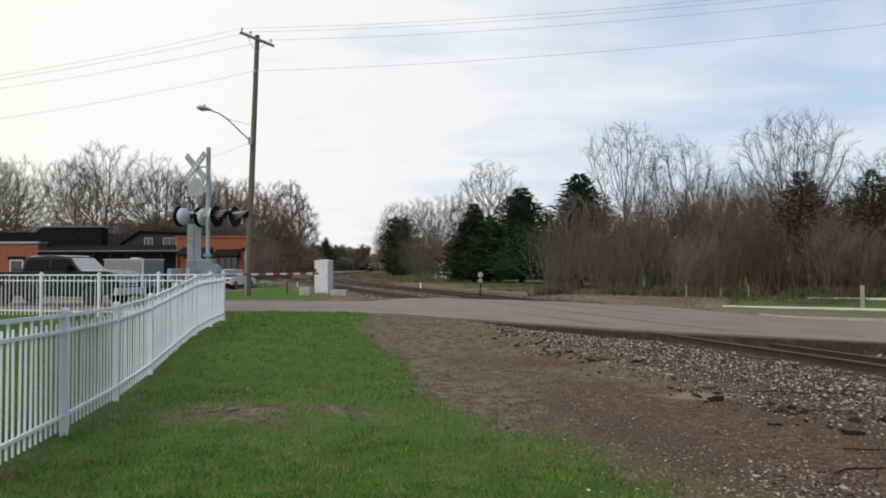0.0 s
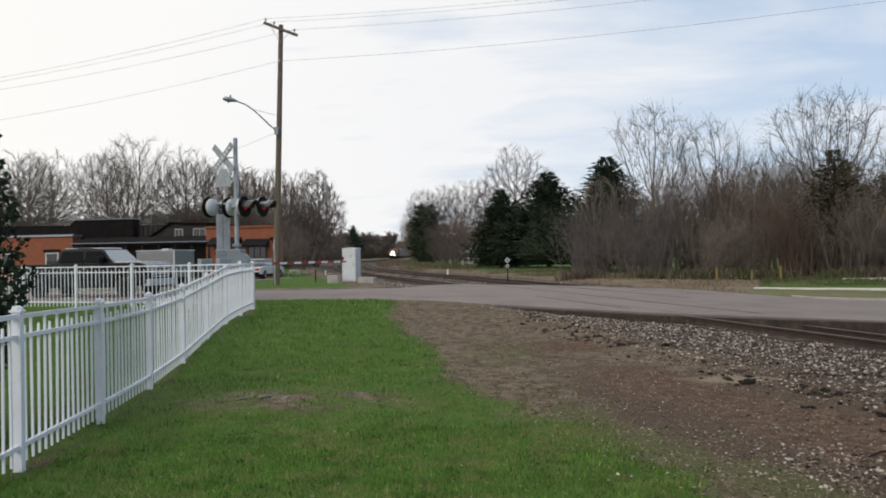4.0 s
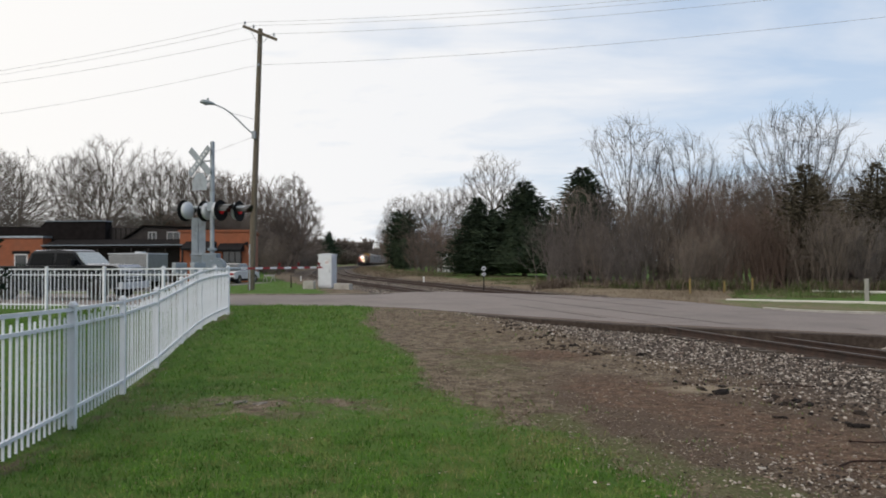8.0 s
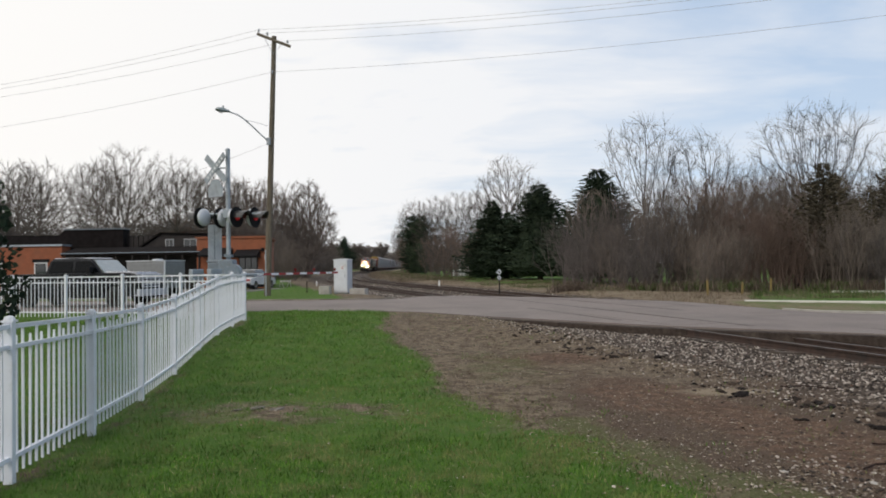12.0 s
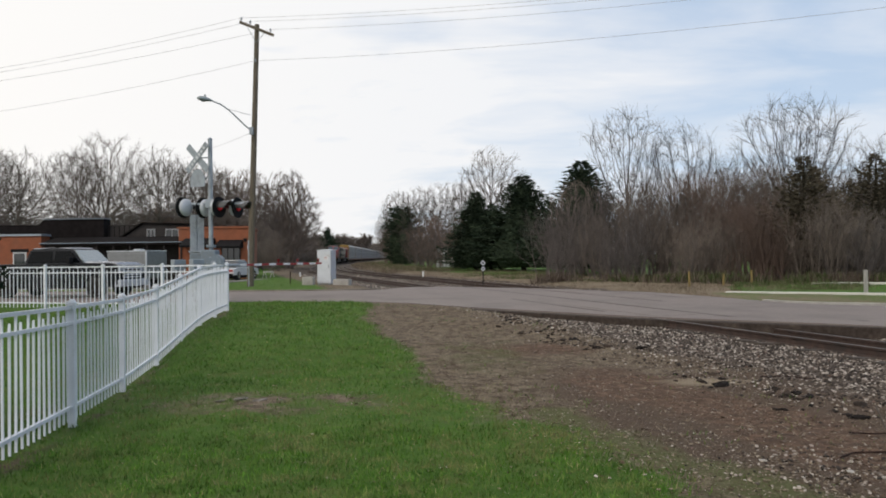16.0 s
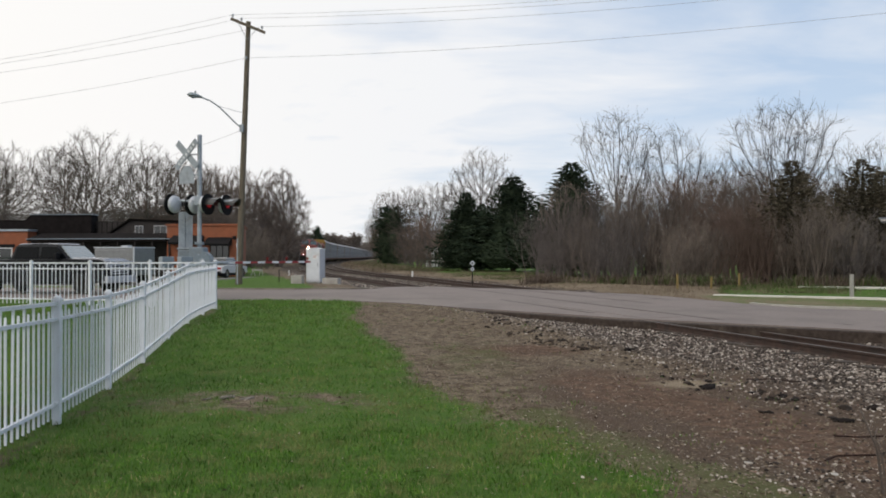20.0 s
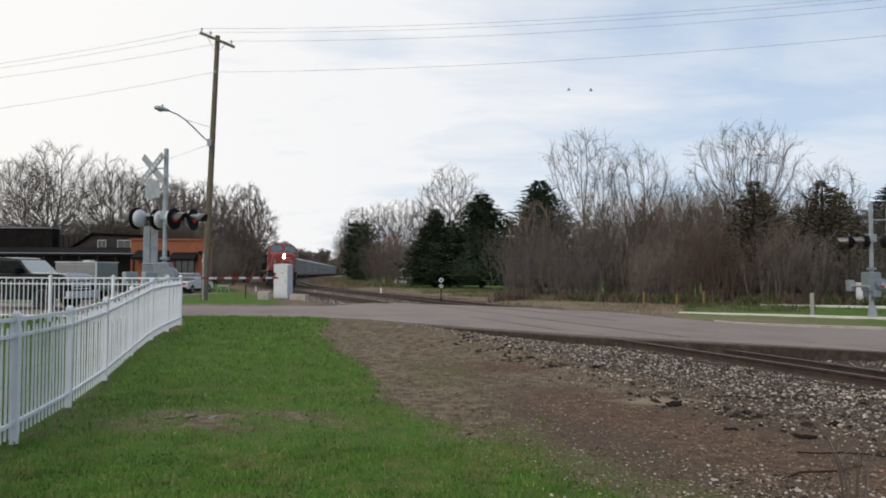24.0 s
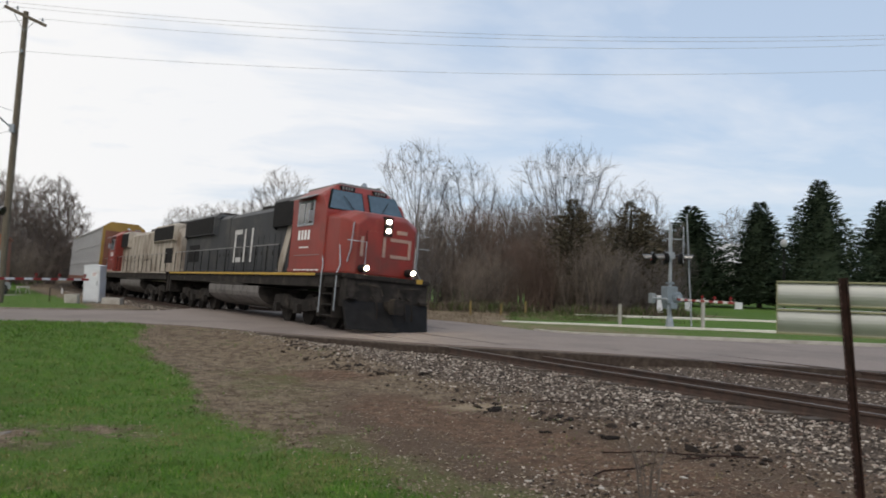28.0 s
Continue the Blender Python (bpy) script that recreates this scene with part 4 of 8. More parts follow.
        part("cab_door_seam", box(5.38, 5.40, y - 0.004, y + 0.004, 1.9, 3.9), UNDER, L)
        for k in range(4):
            part("cab_number_bar", box(6.05 + 0.27 * k, 6.22 + 0.27 * k, y - 0.004, y + 0.004, 2.82, 3.14), SIGN_WHITE, L, "white number bar")
        part("cab_lettering_bar", box(6.2, 7.0, y - 0.004, y + 0.004, 2.55, 2.59), SIGN_WHITE, L)
        part("cab_lettering_bar", box(5.8, 7.9, y - 0.004, y + 0.004, 2.30, 2.32), LOCO_GREY, L)
        bm = bmesh.new()
        for k in range(6):
            box(5.9 + 0.36 * k, 6.16 + 0.36 * k, y - 0.006, y + 0.006, 1.80, 1.84, bm=bm)
        part("reflector_dashes", bm, SIGN_WHITE, L)
        if lead:
            part("diagonal_stripe", prism([(2.9, 1.76), (3.5, 1.76), (4.1, 3.2), (4.1, 3.5), (3.75, 3.5)], "y", s * 1.0 - 0.02, s * 1.0 + 0.02), LOCO_WHITE, L, "white slanting stripe behind the cab")
        # steps at the front corner
        st = bmesh.new()
        for k in range(4):
            box(9.2, 10.0, s * 1.38 - 0.16, s * 1.38 + 0.16, 0.42 + 0.33 * k, 0.46 + 0.33 * k, bm=st)
        part("steps", st, UNDER, L)
        part("step_side", box(9.15, 9.19, s * 1.36 - 0.2, s * 1.36 + 0.2, 0.4, 1.7), UNDER, L)
        part("step_side", box(10.02, 10.06, s * 1.36 - 0.2, s * 1.36 + 0.2, 0.4, 1.7), UNDER, L)
        part("grab_iron", tube([(9.1, s * 1.57, 0.5), (9.1, s * 1.57, 1.75), (9.0, s * 1.5, 1.95), (8.7, s * 1.45, 2.6), (8.7, s * 1.45, 3.2)], 0.022), GALV, L)
        part("grab_iron", tube([(10.15, s * 1.54, 0.6), (10.15, s * 1.54, 1.75), (10.05, s * 1.4, 2.0), (9.75, s * 1.34, 2.7), (9.75, s * 1.34, 3.1)], 0.022), GALV, L)
        part("ditch_light_housing", rod((10.36, s * 0.84, 1.93), (10.74, s * 0.84, 1.93), 0.12, sides=16), BLACK, L)
        part("ditch_light", rod((10.72, s * 0.84, 1.93), (10.77, s * 0.84, 1.93), 0.055, sides=16), HEADLIGHT if lead else CHROME, L, "glowing round ditch light" if lead else "")
    part("nose_door", box(10.34, 10.38, -0.72, -0.16, 1.85, 3.1, 0.02), cab_mat, L)
    part("door_seam", box(10.372, 10.384, -0.74, -0.72, 1.85, 3.1), UNDER, L)
    if lead:
        for y0, y1, z0, z1 in ((0.80, 0.90, 2.35, 2.95), (0.12, 0.80, 2.86, 2.96), (0.16, 0.78, 2.34, 2.44), (-0.14, -0.04, 2.34, 2.96), (-0.92, -0.82, 2.30, 2.9)):
            part("nose_emblem_bar", box(10.33, 10.386, y0, y1, z0, z1), WORN_PLATE, L, "plain worn pale emblem bar")
        part("nose_plate_bar", box(10.33, 10.384, 0.35, 0.72, 3.10, 3.22), WORN_PLATE, L)
    part("headlight_housing", box(10.12, 10.42, -0.15, 0.15, 3.0, 3.60, 0.03), BLACK, L)
    for z in (3.16, 3.44):
        part("headlight", rod((10.40, 0.0, z), (10.44, 0.0, z), 0.056, sides=18), HEADLIGHT if lead else CHROME, L, "glowing round headlight" if lead else "")
    part("front_handrail", tube([(10.62, -1.5, 2.72), (10.62, -0.85, 2.72), (10.62, -0.85, 1.8)], 0.018), GALV, L)
    part("front_handrail", tube([(10.62, 1.45, 2.72), (10.62, 0.95, 2.72), (10.62, 0.95, 1.8)], 0.018), GALV, L)
    for y in (-1.05, 1.05):
        part("nose_grab_iron", tube([(10.2, y * 1.2, 2.1), (10.3, y * 1.16, 2.5), (10.3, y * 1.12, 3.3)], 0.02), GALV, L)
    part("front_platform", box(10.3, 10.75, -1.5, 1.5, 1.62, 1.74, 0.015), UNDER, L)
    part("platform_stripe", box(10.752, 10.768, -1.5, 1.5, 1.60, 1.68), UNDER, L)
    part("marker_plate", box(10.752, 10.772, 0.98, 1.2, 1.62, 1.76), YELLOW, L)
    # pilot and plough
    part("pilot", box(10.25, 10.7, -1.45, 1.45, 0.75, 1.62, 0.04), UNDER, L)
    plow = loft([[(10.7, -1.5, 0.95), (10.7, 1.5, 0.95), (10.95, 1.42, 0.12), (11.25, 0, 0.10), (10.95, -1.42, 0.12)], [(10.55, -1.5, 0.95), (10.55, 1.5, 0.95), (10.8, 1.42, 0.12), (11.1, 0, 0.10), (10.8, -1.42, 0.12)]])
    part("snow_plough", plow, BLACK, L)
    cp = box(10.7, 11.3, -0.14, 0.14, 0.72, 1.0, 0.04)
    box(11.15, 11.5, -0.2, 0.16, 0.62, 1.08, 0.06, bm=cp)
    part("coupler", cp, UNDER, L)
    for y in (-0.55, 0.45, 0.7):
        part("air_hose", tube([(10.7, y, 1.15), (10.95, y, 1.05), (11.02, y + 0.05, 0.7), (11.0, y + 0.08, 0.45)], 0.03), UNDER, L)
    for y in (-1.1, 1.1):
        part("uncoupling_lever", tube([(10.78, y, 1.45), (10.82, y * 0.3, 1.4), (10.9, y * 0.25, 1.15)], 0.018), UNDER, L)
        part("pilot_step", box(10.7, 10.86, min(y, y * 1.3), max(y, y * 1.3), 1.0, 1.05, 0.008), UNDER, L)
    part("rear_pilot", box(-10.9, -10.6, -1.45, 1.45, 0.7, 1.7, 0.04), UNDER, L)
    part("rear_coupler", box(-11.4, -10.8, -0.15, 0.15, 0.72, 1.0, 0.04), UNDER, L)
    part("horn", rod((6.2, 0.5, 4.75), (6.75, 0.5, 4.95), 0.05, 0.1), GALV, L)
    part("antenna", box(5.7, 6.1, -0.2, 0.2, 4.72, 4.9, 0.03), LOCO_GREY, L)
    # the cab and all that sits on it stand well forward over a short nose
    for ob in L.children:
        if ob.name.split(".")[0] in ON_CAB:
            ob.matrix_basis = pose(0.75, 0, 0)
    return L


def autorack(name, m, label):
    """A tall enclosed car carrier with ribbed sheet sides."""
    A = thing(name, m, label, "railway car", group="auto carriers of the train")
    H, W = 5.75, 1.58
    part("underframe", box(-13.8, 13.8, -1.4, 1.4, 0.85, 1.12, 0.03), UNDER, A)
    bm = loft([section(-13.6, W - 0.06, 1.12, H, 0.55, 0.35), section(13.6, W - 0.06, 1.12, H, 0.55, 0.35)])
    part("inner_body", bm, RACK, A)
    part("roof", loft([section(-13.7, W - 0.04, H - 0.36, H + 0.05, 0.5, 0.36), section(13.7, W - 0.04, H - 0.36, H + 0.05, 0.5, 0.36)]), RACK, A)
    bm = box(0, 1.24, -0.02, 0.02, 0, 1.92, 0.008)
    pan = bpy.data.meshes.new("side_sheet")
    bm.to_mesh(pan)
    bm.free()
    rib = bpy.data.meshes.new("side_post")
    bm = box(-0.045, 0.045, -0.04, 0.04, 0, 4.3)
    bm.to_mesh(rib)
    bm.free()
    for s in (-1, 1):
        for k in range(21):
            share("side_post", rib, RACK, A, pose(-13.55 + 27.1 * k / 20, s * (W - 0.02), 1.1))
        part("side_sill", box(-13.7, 13.7, s * (W - 0.02) - 0.05, s * (W - 0.02) + 0.05, 1.0, 1.35, 0.01), RACK_BROWN, A)
        part("top_chord", box(-13.7, 13.7, s * (W - 0.03) - 0.05, s * (W - 0.03) + 0.05, 5.28, 5.42, 0.01), RACK, A)
        for z in (2.5, 3.9):
            part("side_rail", box(-13.6, 13.6, s * (W - 0.04) - 0.03, s * (W - 0.04) + 0.03, z, z + 0.09), RACK, A)
    for e in (-1, 1):
        part("end_frame", loft([section(e * 13.6, W, 1.12, H + 0.08, 0.55, 0.38), section(e * 13.85, W - 0.02, 1.12, H + 0.08, 0.55, 0.38)]), RACK_YELLOW, A, "faded yellow end frame")
        for s in (-1, 1):
            part("end_door", box(e * 13.87 - 0.03, e * 13.87 + 0.03, s * 0.72 - 0.66, s * 0.72 + 0.66, 1.3, 5.1, 0.02), RACK_BROWN, A)
        part("coupler", box(min(e * 13.8, e * 14.4), max(e * 13.8, e * 14.4), -0.15, 0.15, 0.72, 1.0, 0.03), UNDER, A)
        bogie(A, e * 9.9, 0.42, 1.75, 2, w=1.0)
    return A


TRAIN_SPEED = 14.8
lead = locomotive("locomotive", Matrix(), "red-nosed black diesel locomotive with lit headlights and white emblem")
trail = locomotive("locomotive", Matrix(), "weathered white diesel locomotive with a red cab, coupled backwards", lead=False)
first_rack = autorack("auto_carrier", Matrix(), "tall grey ribbed auto carrier with faded yellow ends")
lead.scale, trail.scale = (1.0, 1.0, 1.03), (0.94, 1.0, 1.03)
racks = [first_rack] + [copy_thing(first_rack, Matrix()) for _ in range(11)]


# ---- white picket fence ----
def build_fence(name, line, label, n):
    """Posts along the line of (x, y, z); sagging rails and pointed pickets between."""
    F = thing(name, Matrix(), label, "fence")
    H = 1.32
    # every second picket runs up to the top rail, the others end in a point
    pick_kinds = []
    for outline in ([(-0.0095, 0.0), (0.0095, 0.0), (0.0095, 1.255), (-0.0095, 1.255)], [(-0.0095, 0.0), (0.0095, 0.0), (0.0095, 1.135), (0.0, 1.185), (-0.0095, 1.135)]):
        pick = prism(outline, "y", -0.0105, 0.0105)
        pick_me = bpy.data.meshes.new("picket")
        pick.to_mesh(pick_me)
        pick.free()
        pick_kinds.append(pick_me)
    post = box(-0.038, 0.038, -0.038, 0.038, -0.1, H, 0.005)
    post_me = bpy.data.meshes.new("post")
    post.to_mesh(post_me)
    post.free()
    c = box(-0.05, 0.05, -0.05, 0.05, H, H + 0.02, 0.005)
    c2 = bmesh.new()
    bmesh.ops.create_uvsphere(c2, u_segments=10, v_segments=6, radius=0.048, matrix=Matrix.Translation((0, 0, H + 0.025)) @ Matrix.Diagonal((1, 1, 0.7, 1)))
    merge(c, c2)
    cap_me = bpy.data.meshes.new("cap")
    c.to_mesh(cap_me)
    c.free()
    for i, p in enumerate(line):
        q = line[min(i + 1, len(line) - 1)] if i + 1 < len(line) else line[i - 1]
        rz = math.degrees(math.atan2(q[1] - p[1], q[0] - p[0]))
        o = share("post", post_me, WHITE_FENCE, F, pose(*p, 0, 0, rz))
        share("cap", cap_me, WHITE_FENCE, o)
    for a, b in zip(line, line[1:]):
        A, B = Vector(a), Vector(b)
        d = (B - A).normalized()
        rz = math.degrees(math.atan2(d.y, d.x))
        for h, t in ((H - 0.035, 0.02), (H - 0.21, 0.018), (0.17, 0.018)):
            bm = bmesh.new()
            s = Vector((-d.y, d.x, 0)).normalized() * 0.019
            up = Vector((0, 0, t))
            vs = []
            for e in (A + d * 0.035, B - d * 0.035):
                e = e + Vector((0, 0, h))
                vs.append([bm.verts.new(v) for v in (e - s - up, e + s - up, e + s + up, e - s + up)])
            for k in range(4):
                bm.faces.new((vs[0][k], vs[0][(k + 1) % 4], vs[1][(k + 1) % 4], vs[1][k]))
            part("rail", bm, WHITE_FENCE, F)
        for k in range(1, n):
            p = A + (B - A) * (k / n)
            share("picket", pick_kinds[k % 2], WHITE_FENCE, F, pose(p.x, p.y, p.z + 0.02, random.uniform(-0.4, 0.4), random.uniform(-0.3, 0.3), rz))
    return F


FENCE_Z = [-0.02, -0.02, -0.03, -0.05, -0.11, -0.14, -0.09, 0.05, 0.20, 0.24, 0.24]
FENCE = [(-3.86 - 0.346 * i - 0.07 * math.sin(math.pi * min(max(i, 0), 7) / 7), 6.1 + 2.096 * i, FENCE_Z[i + 3]) for i in range(-3, 8)]
build_fence("picket_fence", FENCE, "white metal picket fence following the dip of the lawn", 15)
build_fence("picket_fence", [FENCE[-1], (-8.45, 21.6, 0.23), (-10.5, 22.2, 0.22), (-12.6, 22.8, 0.22), (-14.7, 23.4, 0.22), (-16.8, 24.0, 0.22), (-18.9, 24.6, 0.22), (-21, 25.2, 0.22)],
            "white metal picket fence along the road verge", 14)


# ---- poles and wires ----
POLE_BASE, POLE_TOP = Vector((-10.83, 40.0, 0.1)), Vector((-10.22, 39.66, 14.49))


def utility_pole():
    P = thing("utility_pole", pose(*POLE_BASE), "leaning weathered wooden utility pole with one crossarm", "utility pole")
    top = POLE_TOP - POLE_BASE
    bm = rod((0, 0, -0.4), top, 0.19, 0.125, sides=14)
    part("pole", bm, WOOD_POLE, P)
    axis = Vector((0.92, 0.0, -0.36)).normalized()
    c = top * (14.25 / 14.65) + Vector((0, -0.18, 0))
    a, b = Vector((-11.07, 39.6, 14.57)) - POLE_BASE, Vector((-9.31, 39.6, 13.85)) - POLE_BASE
    d = (b - a).normalized()
    bm = bmesh.new()
    bmesh.ops.create_cube(bm, size=1, matrix=Matrix.Translation((a + b) / 2 + Vector((0, -0.14, 0))) @ d.to_track_quat("X", "Z").to_matrix().to_4x4() @ Matrix.Diagonal(((b - a).length + 0.1, 0.1, 0.14, 1)))
    part("crossarm", bm, WOOD_POLE, P)
    tips = []
    for k in (0.03, 0.3, 0.93):
        p = a + (b - a) * k + Vector((0, -0.14, 0.06))
        ins = rod(p, p + Vector((0, 0, 0.12)), 0.02, sides=8)
        rod(p + Vector((0, 0, 0.1)), p + Vector((0, 0, 0.24)), 0.06, 0.04, sides=10, bm=ins)
        part("insulator", ins, GALV, P)
        tips.append(POLE_BASE + p + Vector((0, 0, 0.2)))
    for k in (0.2, 0.75):
        p = a + (b - a) * k + Vector((0, -0.14, -0.05))
        part("brace", rod(p, top * 0.93 + Vector((0, -0.14, 0)), 0.015, sides=6), GALV, P)
    part("clamp", rod(top * 0.86 + Vector((0, -0.18, -0.06)), top * 0.86 + Vector((0, -0.18, 0.1)), 0.05, sides=8), GALV, P)
    part("ground_wire_guard", box(-0.03, 0.03, -0.235, -0.19, 0, 2.6), GALV, P)
    part("marker_tag", box(-0.06, 0.06, -0.215, -0.195, 2.1, 2.35), ALU_BOX, P)
    return P, tips, POLE_BASE + top * 0.86 + Vector((0, -0.2, 0))


pole, WIRE_TIPS, LOW_TIE = utility_pole()


def street_lamp():
    """A cobra-head lamp on a bent arm, bolted to the pole."""
    base = Vector((-10.55, 39.55, 8.66))
    S = thing("street_lamp", pose(*base), "grey cobra-head street lamp on a curved arm", "street lamp")
    end = Vector((-12.15, 37.9, 9.96)) - base
    pts = [Vector((0, 0, 0)).lerp(end, k) + Vector((0, 0, 0.35 * math.sin(math.pi * k) * k)) for k in (0, 0.2, 0.4, 0.6, 0.8, 1.0)]
    part("arm", tube(pts, 0.035), GALV, S)
    part("brace", rod((0, 0, 0.85), pts[3] + Vector((0, 0, 0.02)), 0.012, sides=5), GALV, S)
    part("bracket", box(-0.1, 0.1, -0.08, 0.12, -0.2, 0.2, 0.02), GALV, S)
    d = Vector((end.x, end.y, 0.08)).normalized()
    m = Matrix.Translation(end) @ d.to_track_quat("X", "Z").to_matrix().to_4x4()
    head = loft([[(x, w * math.cos(t), h * math.sin(t) * (1.0 if math.sin(t) > 0 else 0.45)) for t in [2 * math.pi * k / 12 for k in range(12)]] for x, w, h in ((0, 0.06, 0.06), (0.2, 0.14, 0.12), (0.45, 0.19, 0.17), (0.7, 0.17, 0.15), (0.82, 0.06, 0.05))])
    head.transform(m)
    part("lamp_head", head, LAMP_GREY, S)
    lens = loft([[(x, w * math.cos(t), -0.04 - h * max(0, math.sin(t))) for t in [2 * math.pi * k / 10 for k in range(10)]] for x, w, h in ((0.3, 0.05, 0.03), (0.5, 0.15, 0.1), (0.72, 0.05, 0.03))])
    lens.transform(m)
    part("lens", lens, GALV, S)
    part("photocell", rod(m @ Vector((0.4, 0, 0.14)), m @ Vector((0.4, 0, 0.26)), 0.05), LAMP_GREY, S)


street_lamp()


def cable(a, b, sag, r=0.008):
    a, b = Vector(a), Vector(b)
    pts = [a.lerp(b, k / 24) - Vector((0, 0, sag * 4 * (k / 24) * (1 - k / 24))) for k in range(25)]
    ob = part("overhead_wire", tube(pts, r, 5), WIRE, None)
    tagged(ob, "thin dark overhead wire strung from the wooden pole", "wire", group="overhead wires")


EAST, WEST = (44.0, 24.0), (-68.0, 49.0)
for k, tip in enumerate(WIRE_TIPS):
    cable(tip, (EAST[0], EAST[1] - 0.6 * k, 15.5 - 0.35 * k), 1.25)
    cable(tip, (WEST[0], WEST[1] - 0.6 * k, 13.4 - 0.4 * k), 2.0)
cable(LOW_TIE, (EAST[0], EAST[1] - 1, 13.6), 1.1, 0.008)
cable(LOW_TIE, (WEST[0], WEST[1] - 1, 10.4), 2.0, 0.008)
cable((-10.6, 39.8, 8.62), (-34, 60, 7.6), 0.7)


# ---- crossing signals ----
def flasher(parent, x, y, z, facing, lit, paint, size=1.0):
    """A round-backed lamp with a hood, looking along the angle `facing` (degrees)."""
    m = Matrix.Translation((x, y, z)) @ pose(0, 0, 0, 0, 0, facing) @ Matrix.Diagonal((size, size, size, 1))

    def placed(bm):
        bm.transform(m)
        return bm
    back = part("lamp_background", placed(rod((0, 0, 0), (0.03, 0, 0), 0.36, sides=28)), BLACK, parent, "round black background disc")
    rim = bmesh.new()
    bmesh.ops.create_uvsphere(rim, u_segments=20, v_segments=10, radius=0.30, matrix=Matrix.Translation((-0.11, 0, 0)) @ Matrix.Diagonal((0.45, 1, 1, 1)))
    part("lamp_housing", placed(rim), paint, back, "silver-painted lamp back" if paint is SILVER_PAINT else "")
    part("lens", placed(rod((0.03, 0, 0), (0.07, 0, 0), 0.11, sides=20)), RED_LAMP if lit else RED_LENS, back, "glowing red lens" if lit else "dark red lens")
    hood = bmesh.new()
    for k in range(9):
        t0, t1 = [math.radians(-10 + 200 * j / 9) for j in (k, k + 1)]
        q = []
        for t, L in ((t0, 0), (t1, 0), (t1, 1), (t0, 1)):
            reach = 0.03 + L * (0.36 + 0.12 * math.sin(max(0, t)))
            q.append((reach, 0.2 * math.cos(t), 0.2 * math.sin(t)))
        for off in (0.0, 0.012):
            hood.faces.new([hood.verts.new((p[0], p[1] * (1 + off * 5), p[2] * (1 + off * 5))) for p in (q if off else q[::-1])])
    part("hood", placed(hood), HOOD_PAINT, back)


def crossing_signal(name, m, label, facing, arm_to, arm_len, height, lamp_h, lamps, cross_face, cross_at, lit_index, paint=SILVER_PAINT, size=1.0):
    """A mast with crossbuck, two pairs of flashers, and a lowered gate arm."""
    C = thing(name, m, label, "crossing signal", group="level crossing signals")
    mast = rod((0, 0, 0.25), (0, 0, height), 0.075, sides=14)
    part("mast", mast, GALV, C)
    foot = rod((0, 0, 0), (0, 0, 0.55), 0.19, 0.12, sides=14)
    box(-0.25, 0.25, -0.25, 0.25, -0.12, 0.05, 0.02, bm=foot)
    part("foundation", foot, GALV, C)
    part("mast_cap", rod((0, 0, height), (0, 0, height + 0.06), 0.09, 0.05, sides=12), GALV, C)
    f = math.radians(facing)
    fx, fy = math.cos(f), math.sin(f)
    cf = math.radians(cross_face)
    M = Matrix.Translation((*cross_at, height - 0.62)) @ pose(0, 0, 0, 0, 0, cross_face)
    for turn in (42, -42):
        b = box(-0.012, 0.012, -0.66, 0.66, -0.115, 0.115, 0.004)
        b.transform(M @ pose(0.02 if turn > 0 else -0.01, 0, 0, turn, 0, 0))
        blade = part("crossbuck_blade", b, GALV, C, "pale crossbuck blade seen from behind")
        for k in range(7):
            d = box(-0.016 if turn > 0 else -0.022, 0.016 if turn > 0 else 0.003, -0.5 + 0.155 * k, -0.42 + 0.155 * k, -0.05, 0.05)
            d.transform(M @ pose(0.02 if turn > 0 else -0.01, 0, 0, turn, 0, 0))
            part("blade_bar", d, ALU_BOX, blade)
    b = prism([(-0.36, -0.3), (0.36, -0.3), (0.36, 0.02), (0.16, 0.3), (-0.16, 0.3), (-0.36, 0.02)], "x", -0.01, 0.01)
    b.transform(Matrix.Translation((*cross_at, height - 1.32)) @ pose(0, 0, 0, 0, 0, cross_face))
    part("track_count_sign", b, GALV, C, "grey back of the small sign under the crossbuck")
    # lamp arms
    s = Vector((-fy, fx, 0))
    west_kind = paint is SILVER_PAINT
    half = s * (1.25 if west_kind else 0.85)
    arm_z = Vector((0, 0, lamp_h + 0.12))
    part("lamp_arm", rod(arm_z - half, arm_z + half, 0.04 if west_kind else 0.022, sides=10), GALV if west_kind else BLACK, C)
    part("junction_box", box(-0.14, 0.14, -0.14, 0.14, lamp_h - 0.02, lamp_h + 0.28, 0.02), GALV, C)
    k = 0
    for dx, dy, face in lamps:
        flasher(C, dx, dy, lamp_h, face, k in lit_index, paint, size)
        part("lamp_bracket", rod((dx, dy, lamp_h + 0.1), (dx, dy, lamp_h + 0.3), 0.03), GALV, C)
        k += 1
    for z in (height - 0.62, height - 1.32):
        part("sign_bracket", rod((0, 0, z), (*cross_at, z), 0.025), GALV, C)
    # gate mechanism, counterweights and arm
    part("gate_mechanism", box(-0.28, 0.22, -0.24, 0.24, 1.08, 1.82, 0.05), MECH, C)
    part("crank_housing", box(-0.16, 0.16, -0.34, 0.34, 0.86, 1.12, 0.05), MECH, C)
    cover = rod((0.2, -0.34, 1.36), (0.2, 0.02, 1.36), 0.31 if west_kind else 0.24, sides=24)
    bmesh.ops.bevel(cover, geom=[e for e in cover.edges if len(e.link_faces) == 2 and e.calc_face_angle() > 1.0], offset=0.05, segments=2, affect="EDGES")
    part("gear_cover", cover, MECH, C, "round blue-grey gear cover")
